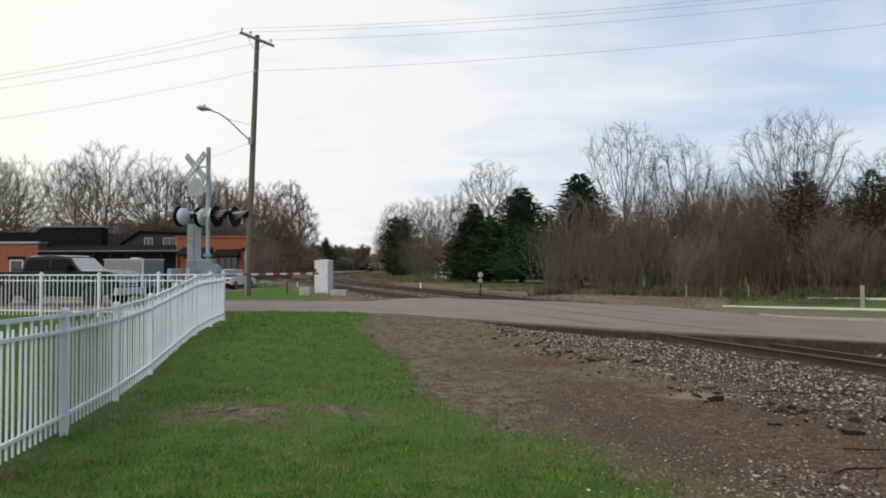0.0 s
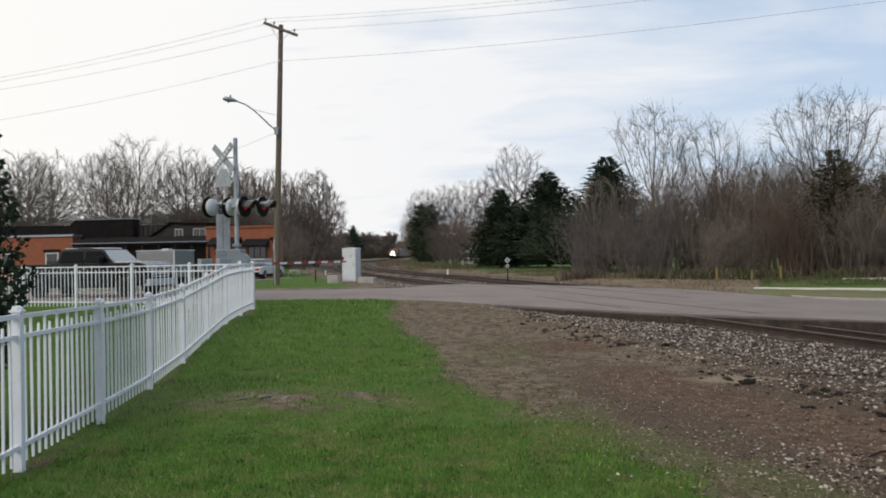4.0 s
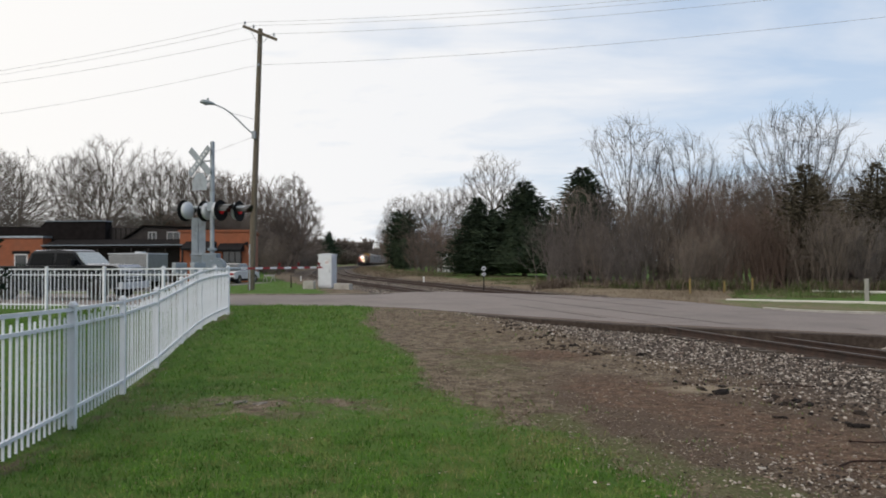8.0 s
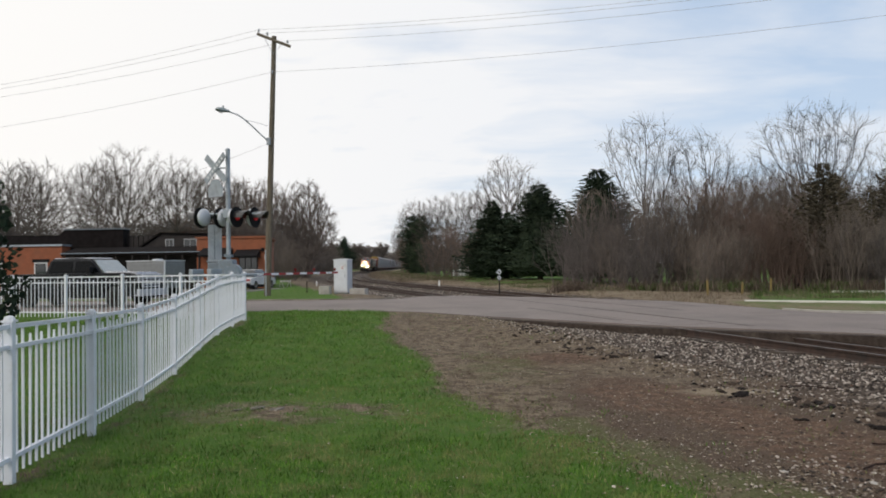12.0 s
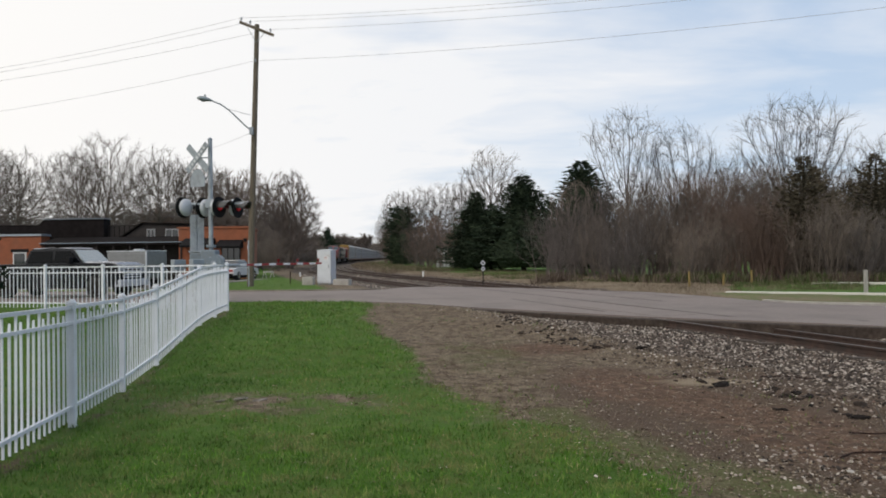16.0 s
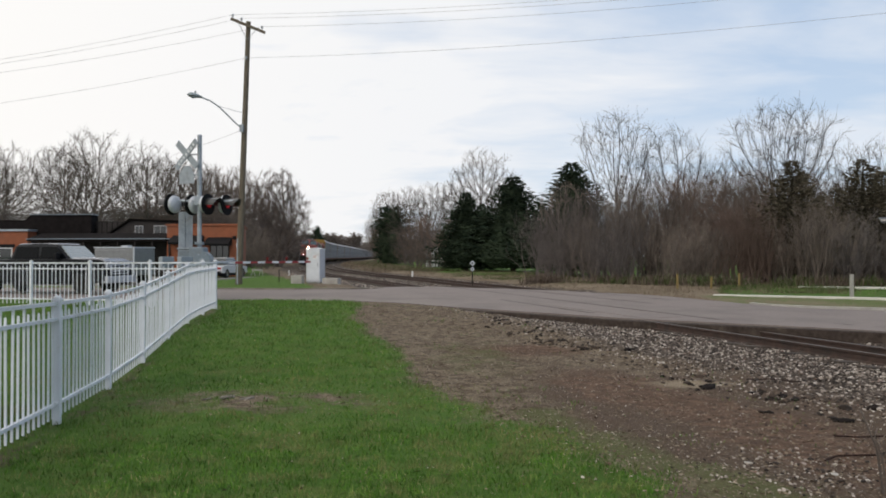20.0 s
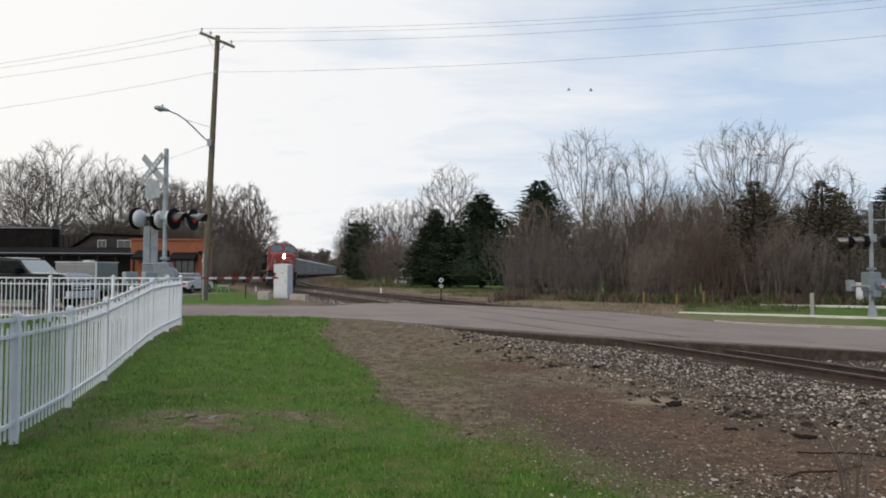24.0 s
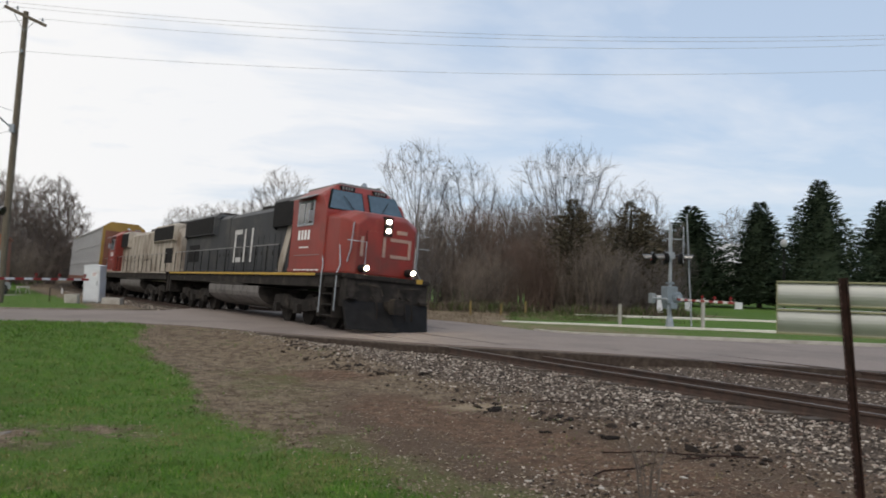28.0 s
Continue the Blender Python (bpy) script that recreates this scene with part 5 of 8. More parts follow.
    part("gear_hub", rod((0.2, -0.42, 1.36), (0.2, -0.3, 1.36), 0.09, sides=12), GALV, C)
    bolt_r = 0.24 if west_kind else 0.18
    for k in range(6):
        t = k * math.pi / 3
        part("cover_bolt", rod((0.2 + bolt_r * math.cos(t), -0.365, 1.36 + bolt_r * math.sin(t)), (0.2 + bolt_r * math.cos(t), -0.33, 1.36 + bolt_r * math.sin(t)), 0.025, sides=6), GALV, C)
    part("conduit", tube([(-0.2, -0.16, 0.0), (-0.2, -0.16, 0.8), (-0.12, -0.12, 1.1)], 0.03), GALV, C)
    part("clamp", box(-0.13, 0.13, -0.13, 0.13, 1.9, 2.0, 0.02), MECH, C)
    part("mechanism_door", box(0.22, 0.24, -0.18, 0.18, 1.15, 1.75, 0.008), MECH, C)
    a = math.radians(arm_to)
    u = Vector((math.cos(a), math.sin(a), 0))
    n = Vector((-u.y, u.x, 0))
    o = n * 0.42 + Vector((0, 0, 1.28))
    for w in (1, -1):
        oo = n * (0.42 * w) + Vector((0, 0, 1.28))
        part("arm_yoke", rod(oo - u * 0.95, oo + u * 0.9, 0.05, sides=8), GALV, C)
        part("counterweight", merge(box(-0.25, 0.25, -0.09, 0.09, -0.22, 0.22, 0.03), bmesh.new()), GALV, C).matrix_basis = Matrix.Translation(oo - u * 1.05) @ pose(0, 0, 0, 0, 0, arm_to)
    n_bar = int(arm_len / 0.41)
    for k in range(n_bar):
        b = box(k * 0.41 + 0.9, k * 0.41 + 1.31, -0.02, 0.02, -0.04, 0.04, 0.004)
        b.transform(Matrix.Translation((0, 0, 1.28)) @ pose(0, 0, 0, 0, 0, arm_to))
        part("gate_arm_stripe", b, SIGN_RED if k % 2 == 0 else SIGN_WHITE, C, "red reflective stripe of the gate arm" if k % 2 == 0 else "white reflective stripe of the gate arm")
    for k in (0.5, 0.72, 0.98):
        p = u * (0.9 + k * (n_bar * 0.41 - 0.1)) + Vector((0, 0, 1.33))
        l = rod(p, p + Vector((0, 0, 0.06)), 0.03, sides=8)
        rod(p + Vector((0, 0, 0.06)), p + Vector((0, 0, 0.15)), 0.05, sides=12, bm=l)
        part("gate_lamp", l, RED_LENS, C)
    return C


west = crossing_signal("crossing_signal", pose(-8.1, 25.0, 0.2), "galvanised crossing signal mast with white crossbuck and lowered striped gate arm", 90, 63, 5.4, 5.62, 3.28,
                       [(-0.9, -0.1, 158), (-0.33, 0.25, 158), (0.32, -0.12, -20), (0.86, 0.2, -14)], 240, (-0.46, 0.06), (2, 3))
CAB = thing("signal_relay_case", pose(-8.75, 25.6, 0.2, 0, 0, 8), "grey steel relay case on a short post behind the fence", "relay case")
part("case", box(-0.25, 0.25, -0.2, 0.2, 0.9, 1.75, 0.03), GALV, CAB)
part("lid", box(-0.28, 0.28, -0.23, 0.23, 1.75, 1.80, 0.015), GALV, CAB)
part("door", box(-0.22, 0.22, -0.215, -0.2, 0.95, 1.7, 0.008), MECH, CAB)
for z in (1.12, 1.3, 1.48):
    part("rib", box(-0.27, 0.27, -0.226, -0.2, z - 0.02, z + 0.02, 0.006), GALV, CAB)
part("post", rod((0, 0, 0), (0, 0, 0.95), 0.07), GALV, CAB)
BACKP = thing("sign_panels", pose(-8.95, 26.1, 0.2, 0, 0, 14), "two upright grey sign backs on a post", "sign")
part("panel", box(-0.24, -0.02, -0.01, 0.01, 1.5, 3.1, 0.005), GALV, BACKP)
part("panel", box(0.02, 0.24, -0.01, 0.01, 1.5, 3.1, 0.005), GALV, BACKP)
part("post", rod((0, 0.04, -0.1), (0, 0.04, 3.1), 0.03), GALV, BACKP)

east = crossing_signal("crossing_signal", pose(17.95, 27.2, 0.0), "galvanised crossing signal mast with crossbuck edge-on and lowered striped gate arm", 57, -104, 5.6, 4.45, 3.0,
                       [(-0.62, 0.42, 152), (-0.3, -0.05, 155), (0.42, -0.34, -30), (0.66, 0.1, -34)], -33, (0.5, -0.2), (0,), BLACK, 0.82)
LADDER = thing("signal_stay", pose(18.9, 27.0, 0.0), "slender grey stay pole beside the crossing mast", "pole")
part("pole", rod((0, 0, -0.1), (-0.3, 0.0, 4.9), 0.03), GALV, LADDER)


def signal_house():
    B = thing("signal_cabinet", pose(-6.95, 42.1, 0.16, 0, 0, -14), "tall white aluminium railway signal cabinet on a concrete pad", "signal cabinet")
    part("body", box(-0.42, 0.42, -0.38, 0.38, 0.08, 1.95, 0.02), ALU_BOX, B)
    part("roof", prism([(-0.45, 1.94), (0.45, 1.94), (0.45, 1.98), (0.0, 2.04), (-0.45, 1.98)], "y", -0.41, 0.41), ALU_BOX, B)
    part("door", box(-0.38, 0.38, -0.405, -0.385, 0.16, 1.9, 0.006), ALU_BOX, B)
    part("door_handle", box(0.28, 0.31, -0.44, -0.41, 0.95, 1.15, 0.005), GALV, B)
    part("notice", box(0.0, 0.26, -0.412, -0.408, 1.4, 1.62), SIGN_WHITE, B)
    part("notice_bars", merge(box(0.03, 0.23, -0.416, -0.413, 1.55, 1.58), box(0.03, 0.2, -0.416, -0.413, 1.46, 1.49)), SIGN_RED, B)
    part("base", box(-0.36, 0.36, -0.32, 0.32, -0.2, 0.08), CONCRETE, B)
    for x in (-0.3, 0.3):
        part("leg", box(x - 0.05, x + 0.05, -0.36, -0.3, -0.1, 0.08), GALV, B)
    for x, y, w, d, h, r in ((-7.85, 41.3, 0.62, 0.5, 0.46, -6), (-5.9, 41.1, 0.95, 0.5, 0.32, -16)):
        K = tagged(part("concrete_block", box(-w / 2, w / 2, -d / 2, d / 2, -0.1, h, 0.03), CONCRETE, None), "weathered concrete block beside the signal cabinet", "block")
        K.matrix_basis = pose(x, y, 0.17, 0, 0, r)


signal_house()


def marker(name, x, y, h, r, material, label, category, lean=0.0):
    ob = tagged(part(name, rod((0, 0, -0.15), (0, 0, h), r, r * 0.95, sides=10), material, None), label, category)
    ob.matrix_basis = pose(x, y, gz(x, y), lean, lean * 0.6, 0)
    return ob


for x, y, h in ((11.95, 36.0, 0.75), (14.0, 37.0, 0.6), (15.85, 38.0, 0.78)):
    marker("gas_marker", x, y, h, 0.055, FADED_YELLOW, "short yellow pipeline marker post", "marker", random.uniform(-2, 2))
marker("whistle_stake", -1.9, 58.0, 0.6, 0.07, SIGN_WHITE, "short white stake beside the track", "marker")
marker("orange_stake", -9.3, 43.2, 0.75, 0.03, RUST, "thin orange stake in the grass", "marker")
marker("white_stake", -12.1, 60.0, 0.4, 0.05, SIGN_WHITE, "short white stake beside the track", "marker")
for x, y, h in ((16.95, 29.6, 0.95), (19.3, 26.8, 1.35)):
    P = thing("bollard", pose(x, y, gz(x, y) - 0.02), "grey-white square wooden bollard by the sidewalk", "bollard")
    part("post", box(-0.06, 0.06, -0.06, 0.06, -0.1, h, 0.012), GREY_WOOD, P)


def diamond_sign():
    S = thing("diamond_sign", pose(2.13, 43.0, -0.03), "small white diamond sign with dark marks on a post", "sign")
    part("post", rod((0, 0.03, -0.1), (0, 0.03, 1.3), 0.035), BLACK, S)
    for z, w in ((1.32, 0.17), (0.98, 0.14)):
        p = part("plate", prism([(0, z - w), (w, z), (0, z + w), (-w, z)], "y", -0.012, 0.0), SILVER_PAINT, S)
        part("mark", prism([(0, z - w * 0.4), (w * 0.4, z), (0, z + w * 0.4), (-w * 0.4, z)], "y", -0.016, -0.012), BLACK, p)


diamond_sign()


def near_sign():
    """The back of a ribbed sheet sign on a rusty channel post."""
    S = thing("roadside_sign", pose(3.725, 3.555, -0.05, 0, 0, -45.5), "ribbed aluminium sign back bolted to a rusty channel post", "sign")
    prof = [(-0.028, -0.015), (-0.019, -0.015), (-0.013, 0.009), (0.013, 0.009), (0.019, -0.015), (0.028, -0.015), (0.028, -0.009), (0.022, -0.009), (0.016, 0.015), (-0.016, 0.015), (-0.022, -0.009), (-0.028, -0.009)]
    bm = prism(prof, "z", -0.3, 1.86)
    bm.transform(pose(0, 0, 0, 0, -4.0, 0))
    part("post", bm, RUST, S, "rusty punched channel post")
    holes = bmesh.new()
    for k in range(44):
        rod((-0.0215, -0.0165, 0.1 + 0.04 * k), (-0.0215, -0.0148, 0.1 + 0.04 * k), 0.0045, sides=6, bm=holes)
    holes.transform(pose(0, 0, 0, 0, -4.0, 0))
    part("post_holes", holes, HOLE_RIM, S)
    for z0, z1 in ((1.50, 1.655), (1.665, 1.82)):
        n = 8
        front = [(0.040 - 0.012 * math.sin(math.pi * k / n), z0 + (z1 - z0) * k / n) for k in range(n + 1)]
        back = [(0.050, z1), (0.050, z0)]
        part("sheet", prism(front + back, "x", -0.50, 0.32), SHEET, S, "dull bare aluminium plank")
    for z in (1.496, 1.645, 1.678, 1.826):
        part("rib", box(-0.50, 0.32, 0.016, 0.052, z - 0.006, z + 0.006, 0.003), SHEET_DIM, S)
    part("edge_strip", box(-0.507, -0.50, 0.015, 0.052, 1.49, 1.832), SHEET_DIM, S)


SHEET = mat("bare_aluminium_sheet", (0.41, 0.42, 0.40), 0.38, metal=0.8, vary=0.10, scale=2.5, stretch=(1, 1, 4), dark=(0.44, 0.45, 0.41), spot=2, amount=0.4)
HOLE_RIM = mat("worn_hole_rims", (0.13, 0.085, 0.08), 0.8, vary=0.2)
SHEET_DIM = mat("tarnished_rib", (0.22, 0.22, 0.13), 0.5, metal=0.4, vary=0.15)
near_sign()


# ---- vehicles ----
def wheel_set(V, spots, r, w, rim=CHROME):
    for x, y in spots:
        t = bmesh.new()
        s = 1 if y > 0 else -1
        rod((x, y - w / 2, r), (x, y + w / 2, r), r, sides=24, bm=t)
        wh = part("wheel", t, TYRE, V)
        part("rim", rod((x, y + s * (w / 2 - 0.01), r), (x, y + s * (w / 2 + 0.012), r), r * 0.6, sides=18), rim, wh)


def pickup():
    """A crew-cab pickup, nose along +x."""
    V = thing("pickup_truck", pose(-15.75, 29.9, 0.24, 0, 0, -9), "dark grey crew-cab pickup truck waiting at the lowered gate", "truck")
    body = prism([(-3.1, 0.55), (-3.12, 1.34), (-1.0, 1.36), (1.35, 1.38), (2.75, 1.36), (3.02, 1.26), (3.05, 0.5), (2.62, 0.42), (2.46, 0.80), (2.08, 0.92), (1.70, 0.80), (1.56, 0.36), (-1.40, 0.36), (-1.56, 0.80), (-1.92, 0.92), (-2.30, 0.80), (-2.44, 0.48)], "y", -0.98, 0.98, 0.05)
    part("body", body, TRUCK_PAINT, V)
    cab = loft([[(-1.15, -0.93, 1.30), (-1.15, 0.93, 1.30), (-0.95, 0.78, 1.94), (-0.95, -0.78, 1.94)], [(0.2, -0.94, 1.30), (0.2, 0.94, 1.30), (0.2, 0.80, 1.99), (0.2, -0.80, 1.99)], [(1.55, -0.92, 1.30), (1.55, 0.92, 1.30), (0.95, 0.78, 1.93), (0.95, -0.78, 1.93)]])
    bmesh.ops.bevel(cab, geom=cab.edges[:], offset=0.07, segments=3, affect="EDGES")
    part("cab", cab, TRUCK_PAINT, V)
    # thin added sheet whose pale colour stands for the sky's highlight on the roof
    part("roof_sky_sheen", loft([[(-0.85, -0.72, 1.95), (-0.85, 0.72, 1.95), (-0.8, 0.66, 1.99), (-0.8, -0.66, 1.99)], [(0.85, -0.70, 1.95), (0.85, 0.70, 1.95), (0.8, 0.64, 2.0), (0.8, -0.64, 2.0)]]), TRUCK_TOP_SHEEN, V)
    for s in (-1, 1):
        for a, b, c in ((-0.92, 0.14, -0.82), (0.26, 1.38, 0.26)):
            d = 0.92 if a > 0 else b
            part("side_glass", loft([[(a, s * 0.945, 1.40), (b, s * 0.945, 1.40), (d, s * 0.835, 1.85), (c, s * 0.835, 1.85)], [(a, s * 0.90, 1.40), (b, s * 0.90, 1.40), (d, s * 0.79, 1.85), (c, s * 0.79, 1.85)]]), TINTED, V)
        for xa, xb in ((0.15, 0.25),):
            part("door_pillar", loft([[(xa, s * 0.945, 1.32), (xb, s * 0.945, 1.32), (xb + 0.03, s * 0.80, 1.88), (xa + 0.03, s * 0.80, 1.88)], [(xa, s * 0.90, 1.32), (xb, s * 0.90, 1.32), (xb + 0.03, s * 0.76, 1.88), (xa + 0.03, s * 0.76, 1.88)]]), BLACK, V)
        part("door_seam", box(0.29, 0.305, s * 0.985 - 0.004, s * 0.985 + 0.004, 0.5, 1.28), BLACK, V)
        part("wheel_arch", tube([(2.08 + 0.5 * math.cos(k * 0.31), s * 0.985, 0.42 + 0.5 * math.sin(k * 0.31)) for k in range(11)], 0.03, 6), BLACK, V)
        part("wheel_arch", tube([(-1.92 + 0.5 * math.cos(k * 0.31), s * 0.985, 0.42 + 0.5 * math.sin(k * 0.31)) for k in range(11)], 0.03, 6), BLACK, V)
        part("sill_trim", box(-1.3, 1.5, s * 0.985 - 0.02, s * 0.985 + 0.02, 0.38, 0.44), BLACK, V)
        part("mirror", box(1.0, 1.15, min(s * 0.98, s * 1.22), max(s * 0.98, s * 1.22), 1.35, 1.62, 0.03), BLACK, V)
        part("headlight", box(2.86, 3.06, s * 0.76 - 0.17, s * 0.76 + 0.17, 0.96, 1.28, 0.03), HEADLAMP, V)
        part("door_handle", box(0.2, 0.36, s * 0.99 - 0.015, s * 0.99 + 0.015, 1.1, 1.14), CHROME, V)
    part("windscreen", loft([[(1.46, -0.82, 1.38), (1.46, 0.82, 1.38), (0.98, 0.70, 1.88), (0.98, -0.70, 1.88)], [(1.53, -0.82, 1.39), (1.53, 0.82, 1.39), (1.04, 0.70, 1.90), (1.04, -0.70, 1.90)]]), SKY_GLASS, V)
    # the hood's grey is painted sky reflection
    part("hood_bulge", loft([[(1.56, -0.9, 1.36), (1.56, 0.9, 1.36), (1.56, 0.7, 1.44), (1.56, -0.7, 1.44)], [(2.95, -0.88, 1.25), (2.95, 0.88, 1.25), (2.85, 0.65, 1.39), (2.85, -0.65, 1.39)]]), TRUCK_TOP_SHEEN, V, "hood with a raised middle, sky sheen coloured in as grey")
    g = part("grille", box(3.02, 3.09, -0.62, 0.62, 0.76, 1.30, 0.02), SILVER_PAINT, V, "bright chrome grille")
    for k in range(4):
        part("grille_slot", box(3.085, 3.10, -0.54, 0.54, 0.82 + 0.12 * k, 0.865 + 0.12 * k), BLACK, g)
    part("bumper", box(2.95, 3.2, -0.96, 0.96, 0.42, 0.70, 0.05), SILVER_PAINT, V)
    part("rear_bumper", box(-3.25, -3.05, -0.9, 0.9, 0.5, 0.68, 0.04), CHROME, V)
    wheel_set(V, [(2.08, 0.86), (2.08, -0.86), (-1.92, 0.86), (-1.92, -0.86)], 0.40, 0.26, UNDER)


pickup()


def cargo_trailer():
    V = thing("cargo_trailer", pose(-17.1, 40.0, 0.19, 0, 0, -12), "grey enclosed cargo trailer parked beside the truck", "trailer")
    b = box(-1.1, 1.3, -0.95, 0.95, 0.5, 1.98, 0.12)
    part("body", b, TRAILER, V)
    part("roof", box(-1.12, 1.32, -0.97, 0.97, 1.97, 2.03, 0.03), SILVER_PAINT, V)
    part("roof_vent", box(-0.0, 0.4, -0.2, 0.2, 2.02, 2.12, 0.02), SILVER_PAINT, V)
    part("corner_trim", box(1.25, 1.33, -0.99, -0.93, 0.5, 1.98), SILVER_PAINT, V)
    part("door_frame", box(0.4, 1.2, -0.965, -0.95, 0.6, 1.85), TRAILER, V)
    part("fender", box(-0.9, 0.9, -1.12, -0.95, 0.75, 0.82, 0.02), SILVER_PAINT, V)
    part("hitch", rod((1.6, 0, 0.5), (2.6, 0, 0.45), 0.05), BLACK, V)
    wheel_set(V, [(-0.45, 0.98), (-0.45, -0.98), (0.45, 0.98), (0.45, -0.98)], 0.34, 0.2)


cargo_trailer()


def sedan(m, label):
    V = thing("parked_car", m, label, "car")
    part("body", prism([(-2.2, 0.35), (-2.25, 0.8), (-1.3, 0.92), (1.0, 0.92), (2.1, 0.78), (2.25, 0.5), (2.2, 0.32)], "y", -0.86, 0.86, 0.06), WHITE_CAR, V)
    cab = loft([[(-1.6, -0.78, 0.9), (-1.6, 0.78, 0.9), (-0.9, 0.6, 1.4), (-0.9, -0.6, 1.4)], [(1.1, -0.78, 0.9), (1.1, 0.78, 0.9), (0.3, 0.6, 1.42), (0.3, -0.6, 1.42)]])
    part("windows", cab, GLASS, V)
    part("roof", box(-0.95, 0.32, -0.62, 0.62, 1.38, 1.44, 0.02), WHITE_CAR, V)
    for s in (-1, 1):
        part("tail_light", box(-2.27, -2.2, s * 0.65 - 0.14, s * 0.65 + 0.14, 0.62, 0.76, 0.01), SIGN_RED, V)
    part("bumper", box(-2.3, -2.2, -0.8, 0.8, 0.32, 0.48, 0.03), BLACK, V)
    # black box added below the body to stand for the shade under the car
    part("underbody_shade", box(-2.0, 2.0, -0.78, 0.78, 0.14, 0.38, 0.03), BLACK, V)
    wheel_set(V, [(1.4, 0.78), (1.4, -0.78), (-1.4, 0.78), (-1.4, -0.78)], 0.31, 0.2)


sedan(pose(-15.5, 53.4, 0.19, 0, 0, 82), "white car parked by the brick building")


# ---- brick building ----
WINDOW_TRIM = mat("grey_window_frame", (0.30, 0.30, 0.31), 0.6, vary=0.08)
def building():
    B = thing("brick_building", pose(-25.6, 58.0, 0.15, 0, 0, -2), "low orange brick building with dark mansard roofs and awnings", "building")
    part("wall_west", box(-22, -6.9, 0, 9, -0.2, 3.58, 0.02), BRICK, B)
    part("wall_east", prism([(4.7, -1.0), (10.55, -1.0), (8.35, 7.5), (4.7, 7.5)], "z", -0.2, 3.95), BRICK, B)
    part("wall_middle", box(-6.9, 4.7, 0.6, 8.5, -0.2, 3.0), GREY_SIDING, B, "dark grey shaded front between the brick wings")
    part("coping_west", box(-22.1, -6.8, -0.12, 9.1, 3.58, 3.74, 0.02), GALV, B)
    part("coping_east", prism([(4.6, -1.1), (10.65, -1.1), (8.45, 7.6), (4.6, 7.6)], "z", 3.95, 4.1), BRICK, B)
    part("roof_west", prism([(-22, 3.74), (-7.6, 3.74), (-8.4, 4.6), (-22, 4.75)], "y", 3.0, 8.5), DARK_ROOF, B)
    part("awning_roof", prism([(-1.3, 2.75), (-1.3, 2.95), (0.8, 3.45), (0.8, 2.75)], "x", -6.2, 5.0), DARK_ROOF, B, "long dark shingled awning")
    part("awning_gutter", box(-6.25, 5.05, -1.36, -1.28, 2.90, 2.97, 0.01), MECH, B, "pale metal gutter along the awning")
    for k in range(9):
        part("awning_post", box(-5.9 + 1.35 * k, -5.8 + 1.35 * k, -1.2, -1.1, -0.1, 2.78), GREY_SIDING, B)
    part("mansard", prism([(-9.2, 3.3), (-7.4, 4.95), (-2.4, 4.95), (-2.4, 3.3)], "y", 1.2, 2.3, 0.02), DARK_ROOF, B)
    part("upper_wall", box(-2.38, 1.2, 1.9, 6, 3.2, 4.45), GREY_SIDING, B)
    for k in range(8):
        part("siding_batten", box(-2.3 + 0.42 * k, -2.25 + 0.42 * k, 1.87, 1.9, 3.2, 4.42), DARK_ROOF, B)
    part("mansard_coping", box(-7.45, -2.35, 1.1, 2.4, 4.95, 5.02, 0.01), MECH, B)
    dorm = prism([(-1.2, 3.2), (0.8, 4.5), (4.4, 4.35), (4.4, 3.0)], "y", 1.4, 6.0, 0.02)
    part("dormer", dorm, GREY_SIDING, B)
    part("dormer_roof", prism([(-1.3, 3.24), (0.75, 4.54), (4.6, 4.40), (4.6, 4.48), (0.7, 4.63), (-1.45, 3.24)], "y", 1.2, 6.1), DARK_ROOF, B)
    for x0, x1 in ((1.1, 1.8), (2.65, 3.75)):
        w = part("window", box(x0, x1, 1.33, 1.42, 3.25, 4.08, 0.01), WINDOW_TRIM, B)
        part("pane", box(x0 + 0.07, (x0 + x1) / 2 - 0.03, 1.31, 1.36, 3.32, 4.01), GLASS, w)
        part("pane", box((x0 + x1) / 2 + 0.03, x1 - 0.07, 1.31, 1.36, 3.32, 4.01), GLASS, w)
    for x0 in (-9.2, -13.0, -17.0):
        w = part("window", box(x0, x0 + 1.1, -0.06, 0.04, 1.0, 2.3, 0.01), WHITE_TRIM, B)
        part("pane", box(x0 + 0.1, x0 + 1.0, -0.08, -0.05, 1.1, 2.2), GLASS, w)
        part("lintel", box(x0 - 0.15, x0 + 1.25, -0.09, 0.02, 2.3, 2.55), BLACK, w)
    for x0 in (8.1,):
        w = part("window", box(x0, x0 + 1.5, -1.06, -0.96, 1.0, 2.5, 0.01), GREY_SIDING, B)
        for k in range(3):
            part("pane", box(x0 + 0.08 + 0.47 * k, x0 + 0.48 + 0.47 * k, -1.08, -1.05, 1.1, 2.4), GLASS, w)
        part("awning", prism([(-1.9, 2.4), (-1.95, 2.55), (-1.0, 3.05), (-1.0, 2.4)], "x", x0 - 0.2, x0 + 1.7), BLACK, w)
    part("awning", prism([(-2.1, 2.5), (-2.15, 2.65), (-1.0, 3.2), (-1.0, 2.5)], "x", 5.2, 7.6), BLACK, B)
    part("door", box(5.9, 6.9, -1.05, -0.98, 0.0, 2.1, 0.01), BLACK, B)
    part("door", box(1.5, 2.4, 0.52, 0.6, 0.0, 2.1, 0.01), WHITE_TRIM, B)
    part("wall_lamp", box(9.9, 10.1, -1.25, -1.0, 2.9, 3.15, 0.02), BLACK, B)


building()
